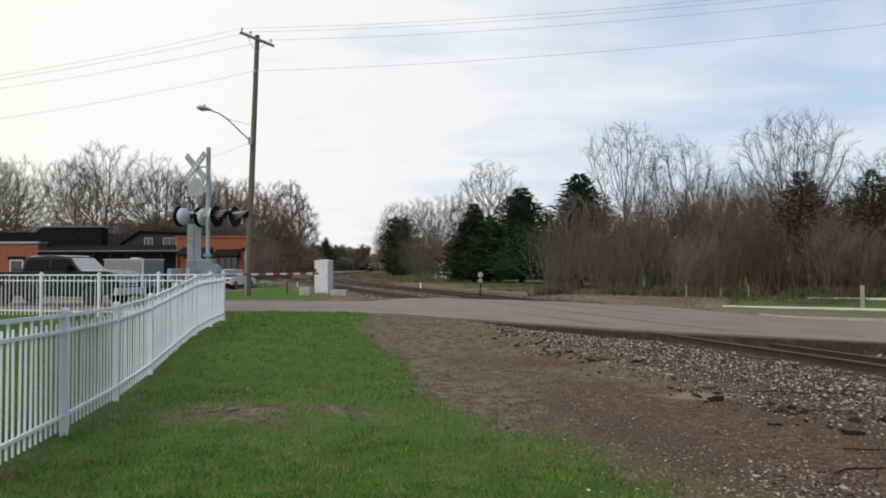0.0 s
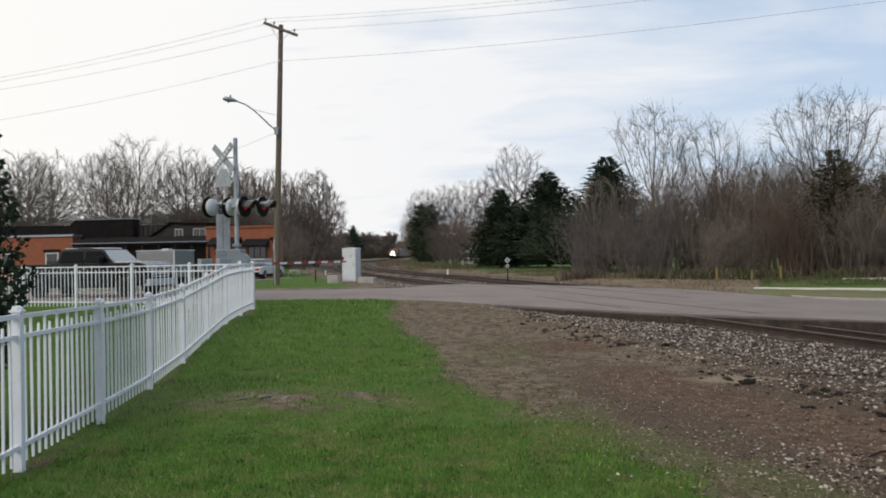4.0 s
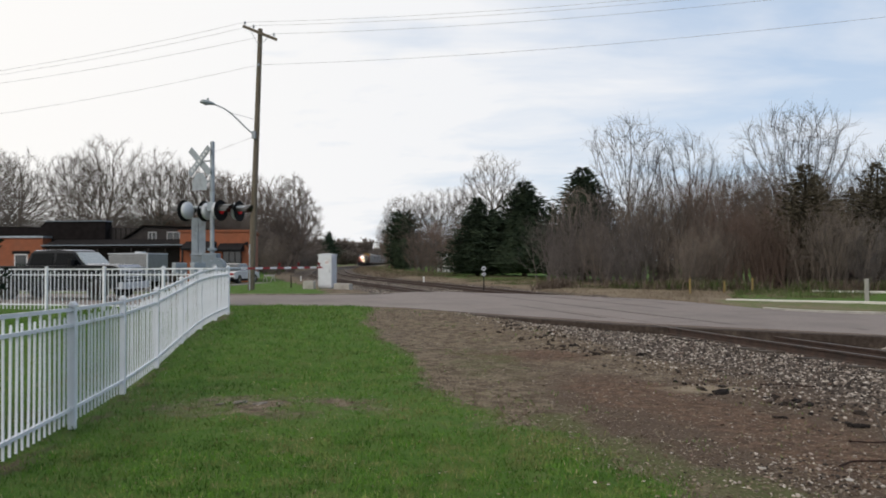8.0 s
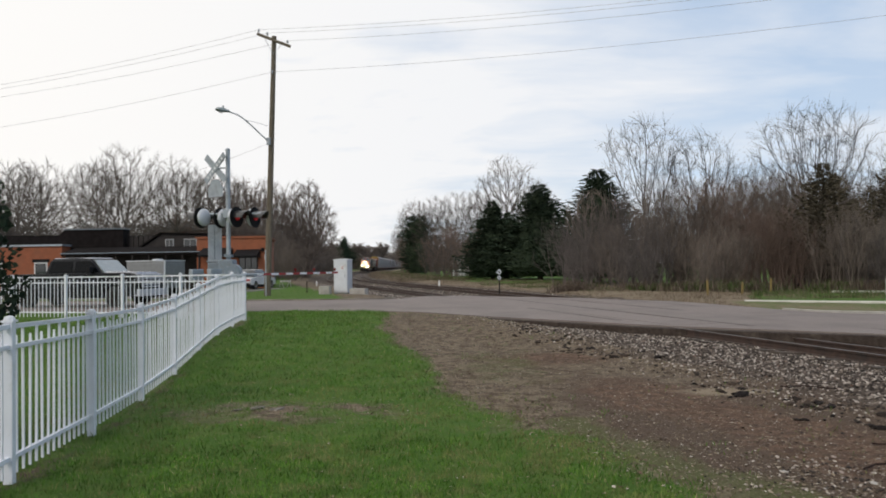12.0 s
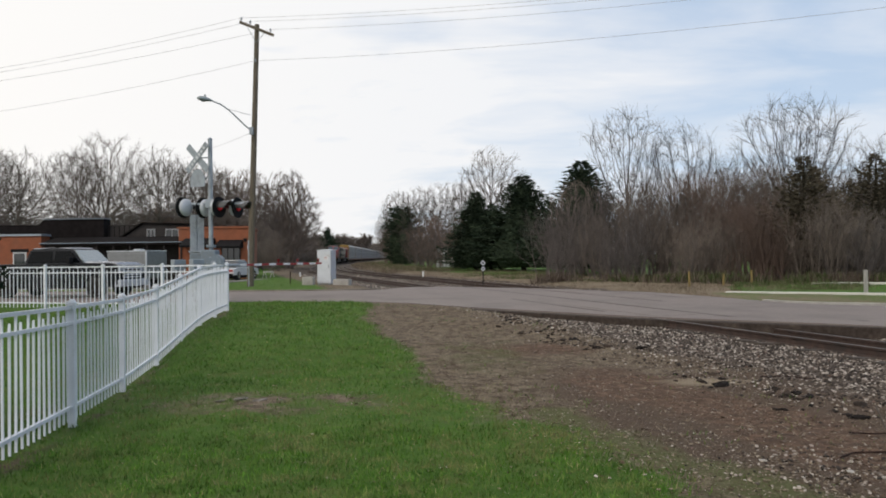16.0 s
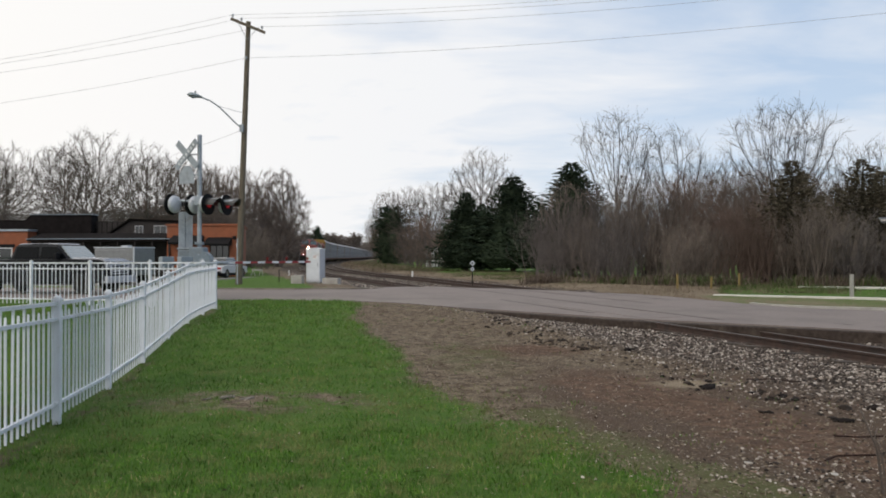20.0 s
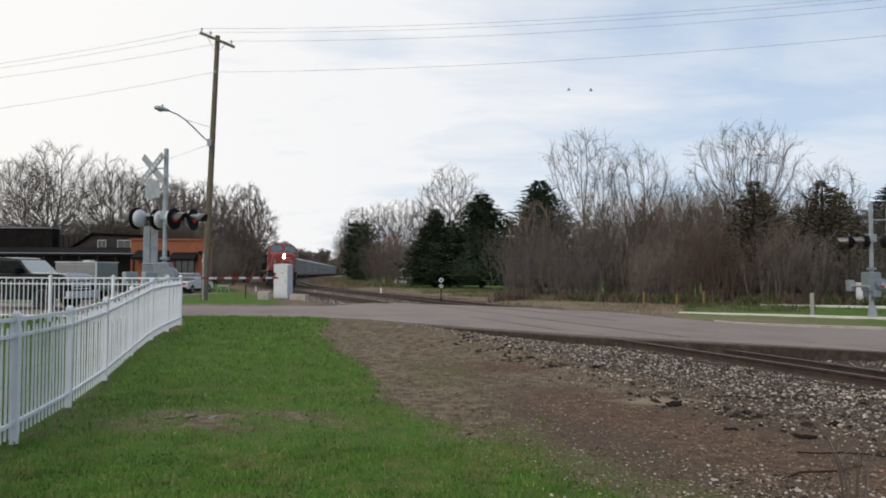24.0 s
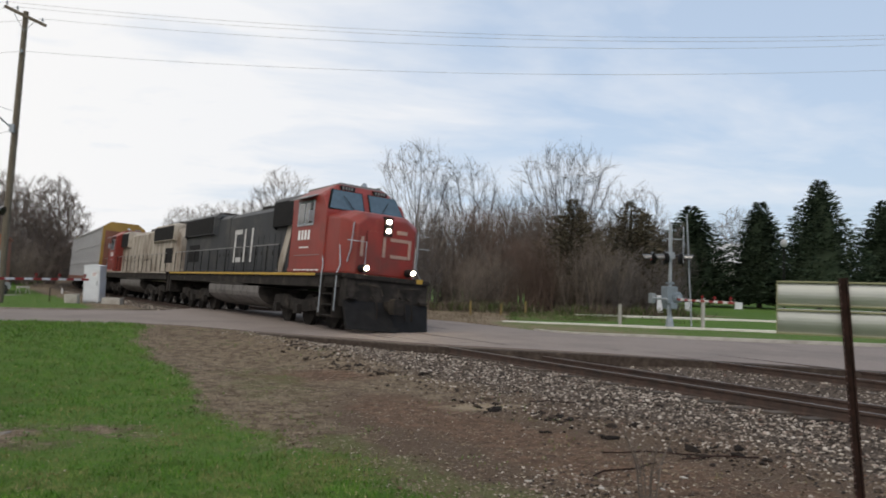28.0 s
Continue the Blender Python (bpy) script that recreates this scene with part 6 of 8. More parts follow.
lot = kerb_line("parking_lot", [(-60, 44), (-30, 39.6), (-15.0, 37.4)], 17.0, 0.012, 0.185, LOT, "pale worn asphalt parking lot before the brick building")
lot["category"] = "pavement"


def barricade():
    B = thing("barricade", pose(-14.1, 57.5, gz(-14.1, 57.5), 0, 0, 8), "small grey A-frame barricade standing on the grass", "barricade")
    for x in (-0.3, 0.3):
        for s in (-1, 1):
            part("leg", rod((x + s * 0.16, 0.0, 0.0), (x, 0.0, 0.55), 0.025), GREY_WOOD, B)
    part("board", box(-0.42, 0.42, -0.03, 0.03, 0.42, 0.55, 0.01), GREY_WOOD, B)


barricade()


# ---- the park beyond the road ----
def white_house(name, m, label, w, d, h, rise):
    Hs = thing(name, m, label, "house")
    part("wall", box(-w / 2, w / 2, -d / 2, d / 2, -0.3, h, 0.02), WHITE_TRIM, Hs)
    part("roof", prism([(-d / 2 - 0.4, h), (0, h + rise), (d / 2 + 0.4, h), (d / 2 + 0.4, h + 0.15), (0, h + rise + 0.2), (-d / 2 - 0.4, h + 0.15)], "x", -w / 2 - 0.3, w / 2 + 0.3), ROOF_PALE, Hs, "pale metal roof")
    part("gable", prism([(-d / 2, h), (0, h + rise), (d / 2, h)], "x", -w / 2, w / 2), WHITE_TRIM, Hs)
    for x in (-w / 3, 0, w / 3):
        wn = part("window", box(x - 0.5, x + 0.5, -d / 2 - 0.05, -d / 2 + 0.05, 1.0, 2.3, 0.01), WHITE_TRIM, Hs)
        part("pane", box(x - 0.42, x + 0.42, -d / 2 - 0.07, -d / 2 - 0.04, 1.08, 2.22), GLASS, wn)


ROOF_PALE = mat("pale_metal_roof", (0.6, 0.62, 0.64), 0.5, vary=0.06, metal=0.1)
white_house("white_house", pose(62.5, 84, 0.5, 0, 0, -38), "white house with a steep pale roof behind the spruces", 9, 7, 4.6, 2.6)
white_house("white_shed", pose(0.4, 112, 0.0, 0, 0, -10), "small white shed half hidden by shrubs", 3.6, 3, 1.9, 0.9)


def globe_lamp(x, y):
    G = thing("park_lamp", pose(x, y, 0.05), "dark park lamp post with a white globe", "lamp post")
    part("base", rod((0, 0, -0.1), (0, 0, 0.6), 0.16, 0.1, sides=12), BLACK, G)
    part("post", rod((0, 0, 0.5), (0, 0, 4.75), 0.07, 0.055, sides=12), BLACK, G)
    b = bmesh.new()
    bmesh.ops.create_uvsphere(b, u_segments=16, v_segments=10, radius=0.22, matrix=Matrix.Translation((0, 0, 5.0)) @ Matrix.Diagonal((1, 1, 1.3, 1)))
    part("globe", b, GLOBE, G, "white glass globe")
    part("finial", rod((0, 0, 5.38), (0, 0, 5.6), 0.08, 0.02), BLACK, G)


globe_lamp(36.3, 41.5)
for x, y, w, h, lab in ((44.2, 56.2, 0.62, 0.55, "small white utility box on the park lawn"), (25.3, 39.4, 0.35, 1.2, "upright white utility pedestal on the lawn"), (35.0, 50.5, 0.5, 0.6, "low white utility box under the spruce")):
    U = thing("utility_box", pose(x, y, 0.04, 0, 0, -25), lab, "utility box")
    part("body", box(-w / 2, w / 2, -w * 0.35, w * 0.35, -0.05, h, 0.02), ALU_BOX, U)
    part("lid", box(-w / 2 - 0.02, w / 2 + 0.02, -w * 0.37, w * 0.37, h, h + 0.05, 0.01), ALU_BOX, U)


# ---- trees ----
def limb_mesh(name, segs, sides):
    """Tapered bars from (p0, p1, r0, r1), joined into one mesh."""
    P0, P1 = np.array([s[0] for s in segs]), np.array([s[1] for s in segs])
    r0, r1 = np.array([s[2] for s in segs]), np.array([s[3] for s in segs])
    d = P1 - P0
    d /= np.linalg.norm(d, axis=1)[:, None] + 1e-9
    ref = np.where(np.abs(d[:, 2:3]) > 0.9, np.array([[1.0, 0, 0]]), np.array([[0, 0, 1.0]]))
    a = np.cross(d, ref)
    a /= np.linalg.norm(a, axis=1)[:, None]
    b = np.cross(d, a)
    rings = []
    for P, r in ((P0, r0), (P1, r1)):
        for k in range(sides):
            t = 2 * math.pi * k / sides
            rings.append(P + (a * math.cos(t) + b * math.sin(t)) * r[:, None])
    V = np.stack(rings, 1).reshape(-1, 3)
    n = len(segs)
    base = np.arange(n)[:, None] * 2 * sides
    F = np.concatenate([np.stack([base[:, 0] + k, base[:, 0] + (k + 1) % sides, base[:, 0] + sides + (k + 1) % sides, base[:, 0] + sides + k], 1) for k in range(sides)])
    me = bpy.data.meshes.new(name)
    me.from_pydata(V.tolist(), [], F.tolist())
    me.update()
    return me


def grow(rng, start, way, length, radius, level, levels, out, opts):
    """One limb and, from it, its children; the last level is straight twigs."""
    steps = (7, 6, 5, 3, 2)[min(level, 4)]
    p, d = np.array(start, float), np.array(way, float)
    r, seg = radius, length / steps
    tip = max(radius * (0.3 if level < levels else 0.55), opts["fine"] * 0.6)
    for k in range(steps):
        d = d + rng.normal(0, opts["wiggle"] * (1.0 if level < 3 else 0.6), 3)
        d[2] += opts["up"] * (0.25 if level == 0 else 1.0)
        d /= np.linalg.norm(d)
        q = p + d * seg
        r2 = radius + (tip - radius) * (k + 1) / steps
        out[min(level, 2)].append((p.copy(), q.copy(), r, r2))
        p, r = q, r2
        if level < levels:
            frac = (k + 1) / steps
            if frac < (opts["clear"] if level == 0 else 0.3):
                continue
            n = opts["kids"][level]
            n = int(n) + (rng.random() < n - int(n))
            for _ in range(n):
                side = np.cross(d, rng.normal(0, 1, 3))
                side /= np.linalg.norm(side) + 1e-9
                ang = math.radians(rng.uniform(*opts["angle"]))
                w = d * math.cos(ang) + side * math.sin(ang)
                grow(rng, p, w, length * rng.uniform(*opts["ratio"]) * (1.2 - 0.5 * frac), max(min(r * 0.72, radius * 0.55), opts["fine"]), level + 1, levels, out, opts)


def tree_kind(name, seed, height, radius, levels, stems, opts, bark):
    """Meshes of one kind of bare tree: trunk and limbs, and the twigs of its crown."""
    rng = np.random.default_rng(seed)
    out = {0: [], 1: [], 2: []}
    for s in range(stems):
        lean = rng.normal(0, opts.get("lean", 0.06), 2)
        off = rng.normal(0, opts.get("spread", 0.0), 2)
        if stems > 1:
            out[0].append((np.array([0, 0, -0.3]), np.array([off[0], off[1], -0.2]), radius, radius))
        grow(rng, (off[0], off[1], -0.2), (lean[0], lean[1], 1), height * rng.uniform(0.75, 1.0) * opts.get("trunk", 0.75), radius * rng.uniform(0.7, 1.0), 0, levels, out, opts)
    return limb_mesh("trunk", out[0] + out[1], 6), limb_mesh("crown", out[2], 3), bark


def plant(kind, name, x, y, size, turn, label, category="tree", wide=1.0, z=None, group=""):
    trunk, crown, bark = kind
    T = thing(name, pose(x, y, gz(x, y) if z is None else z, 0, 0, turn) @ Matrix.Diagonal((size * wide, size * wide, size, 1)), label, category, group)
    share("trunk", trunk, bark, T)
    share("crown", crown, bark, T)
    return T


def colony(name, seed, env, n, fork, bark, stems=1, lean=0.0, spread=0.0, step=0.3, kill=0.4, reach=2.6, up=0.12, fine=0.011, power=2.15, twigs=2, twig=0.5, noise_v=0.1, narrow=-0.1):
    """A bare tree whose limbs grow from the fork into the crown's room until they fill it."""
    rng = np.random.default_rng(seed)
    A = env(rng, n)
    P, par = [], []
    for s in range(stems):
        b, l = rng.normal(0, spread, 2), rng.normal(0, lean, 2)
        top = fork * rng.uniform(0.75, 1.15)
        for k in range(int(top / step) + 2):
            z = k * step
            P.append((b[0] + l[0] * z + 0.04 * math.sin(z * 1.7 + s), b[1] + l[1] * z + 0.04 * math.cos(z * 1.3 + s), z - 0.25))
            par.append(len(P) - 2 if k else -1)
    P = np.array(P)
    W = np.tile([0.0, 0.0, 1.0], (len(P), 1))
    heart, kids = np.array([0, 0, fork * 0.7]), np.zeros(len(P), int)
    dist = np.linalg.norm(A[:, None] - P[None], axis=2)
    idx, best = dist.argmin(1), dist.min(1)
    for _ in range(110):
        # limbs keep their way: room far off to the side is left to other limbs
        ok = (best < reach) & (kids[idx] < 3) & (np.einsum("ij,ij->i", A - P[idx], W[idx]) > narrow * best)
        if not ok.any():
            break
        acc = np.zeros_like(P)
        np.add.at(acc, idx[ok], (A[ok] - P[idx[ok]]) / best[ok][:, None])
        who = np.unique(idx[ok])
        d = acc[who]
        d /= np.linalg.norm(d, axis=1)[:, None] + 1e-9
        out = P[who] - heart
        out /= np.linalg.norm(out, axis=1)[:, None] + 1e-9
        d = d + 0.55 * W[who] + 0.45 * out + rng.normal(0, noise_v, d.shape) + np.array([0, 0, up])
        d /= np.linalg.norm(d, axis=1)[:, None]
        Q = P[who] + d * step
        o = len(P)
        kids[who] += 1
        P, W, kids = np.concatenate([P, Q]), np.concatenate([W, d]), np.concatenate([kids, np.zeros(len(Q), int)])
        par += who.tolist()
        dq = np.linalg.norm(A[:, None] - Q[None], axis=2)
        j, m = dq.argmin(1), dq.min(1)
        idx, best = np.where(m < best, j + o, idx), np.minimum(m, best)
        live = best > kill
        A, idx, best = A[live], idx[live], best[live]
        if not len(A):
            break
    R = np.zeros(len(P))
    for i in range(len(P) - 1, -1, -1):
        R[i] = max(R[i], fine ** power)
        if par[i] >= 0:
            R[par[i]] += R[i]
    R = R ** (1 / power)
    limbs, shoots = [], []
    for i in range(len(P)):
        if par[i] < 0:
            if stems > 1:
                limbs.append((np.array([0, 0, -0.35]), P[i], R[i], R[i]))
            continue
        p, q = P[par[i]], P[i]
        (limbs if R[i] > fine * 2.2 else shoots).append((p, q, min(R[par[i]], R[i] * 1.25), R[i]))
        if R[i] < fine * 1.9:
            w = (q - p) / step
            for _ in range(twigs):
                v = w + rng.normal(0, 0.42, 3) + np.array([0, 0, 0.1])
                v /= np.linalg.norm(v)
                shoots.append((q, q + v * twig * rng.uniform(0.6, 1.4), fine * 0.85, fine * 0.45))
    return limb_mesh("trunk", limbs, 6), limb_mesh("crown", shoots, 3), bark


def in_ball(cz, rw, rh, low=0.0, hollow=0.35):
    """Room of a rounded crown about the height cz."""
    def env(rng, n):
        v = rng.normal(0, 1, (n, 3))
        v /= np.linalg.norm(v, axis=1)[:, None]
        v *= (hollow + (1 - hollow) * rng.random((n, 1)) ** 0.5) * rng.uniform(0.86, 1.08, (n, 1))
        lump = 1 + 0.13 * np.sin(3 * np.arctan2(v[:, 1], v[:, 0]) + 2 * v[:, 2])
        out = np.stack([v[:, 0] * rw * lump, v[:, 1] * rw * lump, cz + v[:, 2] * rh], 1)
        return out[out[:, 2] > low]
    return env


def in_vase(z0, z1, r0, r1, dome=0.2):
    """Room of a crown that widens upwards to a domed top."""
    def env(rng, n):
        f = rng.random(n) ** 0.75
        t, u = rng.uniform(0, 2 * math.pi, n), rng.random(n) ** 0.6
        r = (r0 + (r1 - r0) * f ** 0.8) * u * np.where(f > 1 - dome, np.sqrt(np.clip(1 - ((f - 1 + dome) / dome) ** 2 * 0.75, 0, 1)), 1)
        z = z0 + (z1 - z0) * f * (1 - 0.12 * u * u)
        return np.stack([r * np.cos(t), r * np.sin(t), z], 1)
    return env


OAK = dict(wiggle=0.06, up=0.045, clear=0.28, kids=(2.4, 1.7, 1.45, 1.1), angle=(28, 62), ratio=(0.42, 0.66), fine=0.009)
DENSE = dict(wiggle=0.07, up=0.07, clear=0.2, kids=(3.2, 2.2, 2.0, 1.7), angle=(20, 48), ratio=(0.40, 0.6), fine=0.009)
SHRUB = dict(wiggle=0.05, up=0.06, clear=0.12, kids=(1.2, 1.15, 1.0), angle=(14, 46), ratio=(0.30, 0.52), fine=0.006, lean=0.13, spread=0.85, trunk=0.95)
oak_a = colony("oak", 11, in_ball(4.8, 3.7, 5.2, 3.6, 0.2), 3000, 2.4, BARK_OAK, twigs=3)
oak_b = colony("oak", 12, in_ball(5.0, 3.4, 5.0, 4.0, 0.2), 2600, 3.0, BARK_OAK, twigs=3)
oak_c = colony("oak", 13, in_vase(3.0, 10.0, 0.8, 3.6, 0.4), 2600, 2.6, BARK_OAK, stems=2, lean=0.14, twigs=3)
open_a = colony("open", 21, in_vase(3.0, 10.3, 0.5, 3.3, 0.2), 900, 2.6, BARK_LIGHT, kill=0.42, up=0.05, fine=0.009, twigs=2, twig=0.75, noise_v=0.12)
open_b = colony("open", 22, in_vase(2.6, 10.3, 0.6, 3.9, 0.2), 1100, 2.4, BARK_LIGHT, stems=2, lean=0.16, kill=0.42, up=0.05, fine=0.009, twigs=2, twig=0.75, noise_v=0.12)
open_c = colony("open", 25, in_vase(2.4, 10.3, 0.5, 2.8, 0.2), 700, 2.2, BARK_LIGHT, stems=2, lean=0.12, kill=0.42, up=0.06, fine=0.009, twigs=2, twig=0.75, noise_v=0.12)
dense_a = colony("dense", 31, in_ball(4.2, 3.1, 5.8, 1.8, 0.15), 5000, 1.0, BARK_FAR, stems=3, lean=0.10, spread=0.2, kill=0.25, up=0.2, fine=0.014, twigs=4, twig=0.5)
dense_b = colony("dense", 33, in_ball(4.0, 3.4, 6.0, 1.6, 0.15), 5000, 1.1, BARK_FAR, stems=4, lean=0.14, spread=0.3, kill=0.25, up=0.2, fine=0.014, twigs=4, twig=0.5)
bush_a = colony("bush", 71, in_ball(3.2, 2.4, 3.2, 0.3, 0.15), 1500, 0.6, BARK_GREY, stems=6, lean=0.2, spread=0.5, step=0.22, kill=0.27, up=0.25, fine=0.008, power=2.5, twig=0.34, narrow=0.0)
bush_b = colony("bush", 72, in_vase(0.6, 6.4, 0.9, 2.3, 0.4), 1300, 0.8, BARK, stems=6, lean=0.16, spread=0.6, step=0.22, kill=0.27, up=0.4, fine=0.008, power=2.5, twig=0.4, narrow=0.0)
far_a = tree_kind("far", 61, 10.0, 0.26, 3, 2, dict(DENSE, lean=0.15, fine=0.035), BARK_FAR)
far_b = tree_kind("far", 62, 10.0, 0.28, 3, 1, dict(OAK, fine=0.035), BARK_FAR)
far_bush = tree_kind("far_bush", 63, 6.0, 0.06, 2, 30, dict(SHRUB, lean=0.24, spread=0.5, fine=0.028, kids=(1.5, 1.4)), BARK)
shrub_a = tree_kind("shrub", 41, 6.0, 0.045, 3, 22, SHRUB, BARK)
shrub_b = tree_kind("shrub", 42, 6.0, 0.042, 3, 24, dict(SHRUB, kids=(1.4, 1.2, 1.0)), BARK_RED)
shrub_c = tree_kind("shrub", 43, 6.0, 0.05, 3, 20, dict(SHRUB, wiggle=0.1, lean=0.18), BARK_GREY)

rnd = random.Random(5)
LEFT_LABEL = "tall bare deciduous tree with dark grey spreading branches"
for k, (x, y, h) in enumerate([(-76, 84, 14.5), (-67, 88, 15), (-60, 82, 14.5), (-54.5, 87, 14.8), (-49.0, 83, 14.2), (-43.6, 85, 14.2), (-38.4, 82, 15.6), (-33.6, 85, 14.4), (-29.6, 88, 13.2), (-62, 100, 16), (-50, 104, 16), (-41, 106, 16), (-85, 95, 15), (-36.5, 110, 15.2)]):
    plant((oak_a, oak_b, oak_c)[k % 3], "bare_tree", x, y, h / 10, rnd.uniform(0, 360), LEFT_LABEL, wide=rnd.uniform(0.92, 1.08), z=0.1, group="trees behind the building")
for k, (x, y, h, w) in enumerate([(-24.4, 112, 14.6, 0.98), (-30.6, 114, 15.0, 0.95), (-36.0, 118, 15.6, 1.0), (-37.5, 165, 13.5, 1.2), (-40.5, 195, 12, 1.3)]):
    plant((dense_b, dense_a)[k % 2], "bare_tree", x, y, h / 10, rnd.uniform(0, 360), "bare tree with a dense rounded brown crown", wide=w, z=0.1)
for k in range(46):
    x = rnd.uniform(-80, -27)
    plant((shrub_a, shrub_b, shrub_c)[k % 3], "bare_shrub", x, 70 + rnd.uniform(0, 10) + (x + 74) * 0.5, rnd.uniform(0.9, 1.3), rnd.uniform(0, 360), "leafless brown shrub behind the building", "shrub", z=0.1, wide=1.3, group="shrubs behind the building")
# brown brush along the west side of the line
for k in range(44):
    y = 84 + 120 * (k + rnd.random()) / 44
    x = float(np.interp(y, MAIN[::-1, 1], MAIN[::-1, 0])) - rnd.uniform(5.5, 15)
    plant((shrub_a, shrub_b, shrub_c)[k % 3], "bare_shrub", x, y, rnd.uniform(0.75, 1.15) * (1.0 if k % 2 else 0.75), rnd.uniform(0, 360), "leafless brown brush along the railway", "shrub", z=0.05, wide=rnd.uniform(1.1, 1.5), group="brush along the railway")
# far woods at the end of the line
for k in range(34):
    y = (470 + rnd.uniform(-60, 20)) if k < 16 else (640 + rnd.uniform(-40, 60))
    x = (-0.185 + 0.085 * k / 16) * y if k < 16 else (-0.13 + 0.115 * (k - 16) / 18) * y
    if abs(float(track_dist(x, y))) < 9:
        x -= 18
    plant((far_a, far_b)[k % 2], "far_tree", x, y, rnd.uniform(1.35, 1.75), rnd.uniform(0, 360), "distant bare tree beside the railway", z=0.0, wide=1.4, group="far trees")
for k in range(100):
    y = 170 + 330 * rnd.random()
    x = float(np.interp(y, MAIN[::-1, 1], MAIN[::-1, 0]))
    x += -rnd.uniform(14, 45) if k % 3 else rnd.uniform(14, 34)
    plant(far_bush, "far_shrub", x, y, rnd.uniform(0.9, 1.5), rnd.uniform(0, 360), "distant leafless shrub beside the railway", "shrub", z=0.0, wide=1.5, group="far shrubs")
for k in range(60):
    y = 520 + 60 * rnd.random()
    x = (-0.19 + 0.17 * (k + rnd.random()) / 60) * y
    if abs(float(track_dist(x, y))) > 9:
        plant(far_bush, "far_shrub", x, y, rnd.uniform(1.2, 1.7), rnd.uniform(0, 360), "distant leafless shrub at the end of the line", "shrub", z=0.0, wide=2.2, group="far shrubs")
# east of the tracks: bare trees behind the conifers
for x, y, h, kd in ((6.1, 100, 16.2, oak_a), (-4.6, 128, 13.6, oak_b), (-9.5, 150, 15, oak_c), (-1.2, 124, 14.0, oak_a), (-14, 190, 15, oak_a), (2.6, 122, 14.0, oak_b), (-18, 240, 15, oak_b), (10.5, 108, 12.5, oak_c)):
    plant(kd, "bare_tree", x, y, h / 10, rnd.uniform(0, 360), "bare deciduous tree with fine grey branches", z=0.0, wide=0.9)
for k, (x, y, s) in enumerate([(-4.6, 122, 0.95), (-4.2, 110, 1.1), (-1.8, 104, 1.1), (-0.5, 98, 1.0), (1.6, 95, 1.0), (-3, 100, 0.9), (-11, 150, 1.3), (-15, 180, 1.3)]):
    plant((shrub_b, bush_a)[k % 2], "bare_shrub", x, y, s, rnd.uniform(0, 360), "tall leafless reddish-brown shrub", "shrub", z=0.0, wide=1.1)
# the thicket on the corner
CEDARS = ((21.6, 44.0, 7.5, 1.15), (26.4, 44.8, 7.7, 1.25), (29.3, 47.6, 7.3, 1.1), (25.2, 50, 7.6, 1.0))
for x, y, h, kd, w in ((14.4, 58, 12.6, open_a, 0.95), (18.2, 56, 11.2, open_c, 1.0), (16.6, 60, 10.0, open_c, 0.9), (21.4, 58, 9.2, open_c, 1.0), (25.6, 54, 12.6, open_b, 1.0), (28.0, 57, 11.0, open_a, 0.9), (30.8, 52, 9.6, open_c, 1.1)):
    plant(kd, "bare_tree", x, y, h / 10, rnd.uniform(0, 360), "slender grey leafless tree in the thicket", z=0.0, wide=w, group="slender trees of the thicket")
k = 0
for row, (y0, n, smin, smax) in enumerate(((44.5, 17, 0.5, 0.75), (48.5, 18, 0.68, 0.95), (53.0, 17, 0.85, 1.1), (59.0, 15, 0.95, 1.2))):
    for i in range(n):
        x = 6.8 + row * 0.9 + (i + 0.5 + rnd.uniform(-0.4, 0.4)) * (26.0 + row) / n
        y = y0 + rnd.uniform(-1.6, 1.6) - 0.16 * (x - 7) + (4.0 if x < 10 else 0)
        if x > 0.625 * y:
            x -= rnd.uniform(4.0, 12.0)
        low = 0.85 if any(abs(x / y - cx / cy) < 0.05 and y < cy + 1.5 for cx, cy, ch, cw in CEDARS[:2]) else 1.0
        c = x / y
        if c < 0.24:
            kd = (bush_a, bush_b, shrub_c)[k % 3]
        elif 0.33 < c < 0.44:
            kd = (shrub_b, shrub_a, bush_b, shrub_b)[k % 4]
        else:
            kd = (shrub_a, bush_b, shrub_c, bush_a)[k % 4]
        tone = "reddish" if kd is shrub_b else "grey-brown" if kd in (shrub_c, bush_a) else "brown"
        plant(kd, "bare_shrub", x, y, low * rnd.uniform(smin, smax) * rnd.choice((0.7, 0.9, 1.0, 1.12)), rnd.uniform(0, 360), "dense leafless %s shrub of the thicket" % tone, "shrub", z=0.0, wide=rnd.uniform(0.85, 1.2), group="shrubs of the thicket")
        k += 1
for x, y, s in ((49.5, 68.5, 0.8), (52, 71, 0.9), (55.5, 70, 0.85), (58, 73, 0.8)):
    plant(bush_a, "bare_shrub", x, y, s, rnd.uniform(0, 360), "leafless grey shrub before the white house", "shrub", z=0.1, wide=1.3)
for x, y, s in ((46, 86, 1.2), (55, 92, 1.2), (66, 84, 1.25), (76, 80, 1.2), (38, 84, 1.1), (86, 70, 1.2)):
    plant(oak_a, "bare_tree", x, y, s, rnd.uniform(0, 360), "bare tree behind the park's spruces", z=0.3)


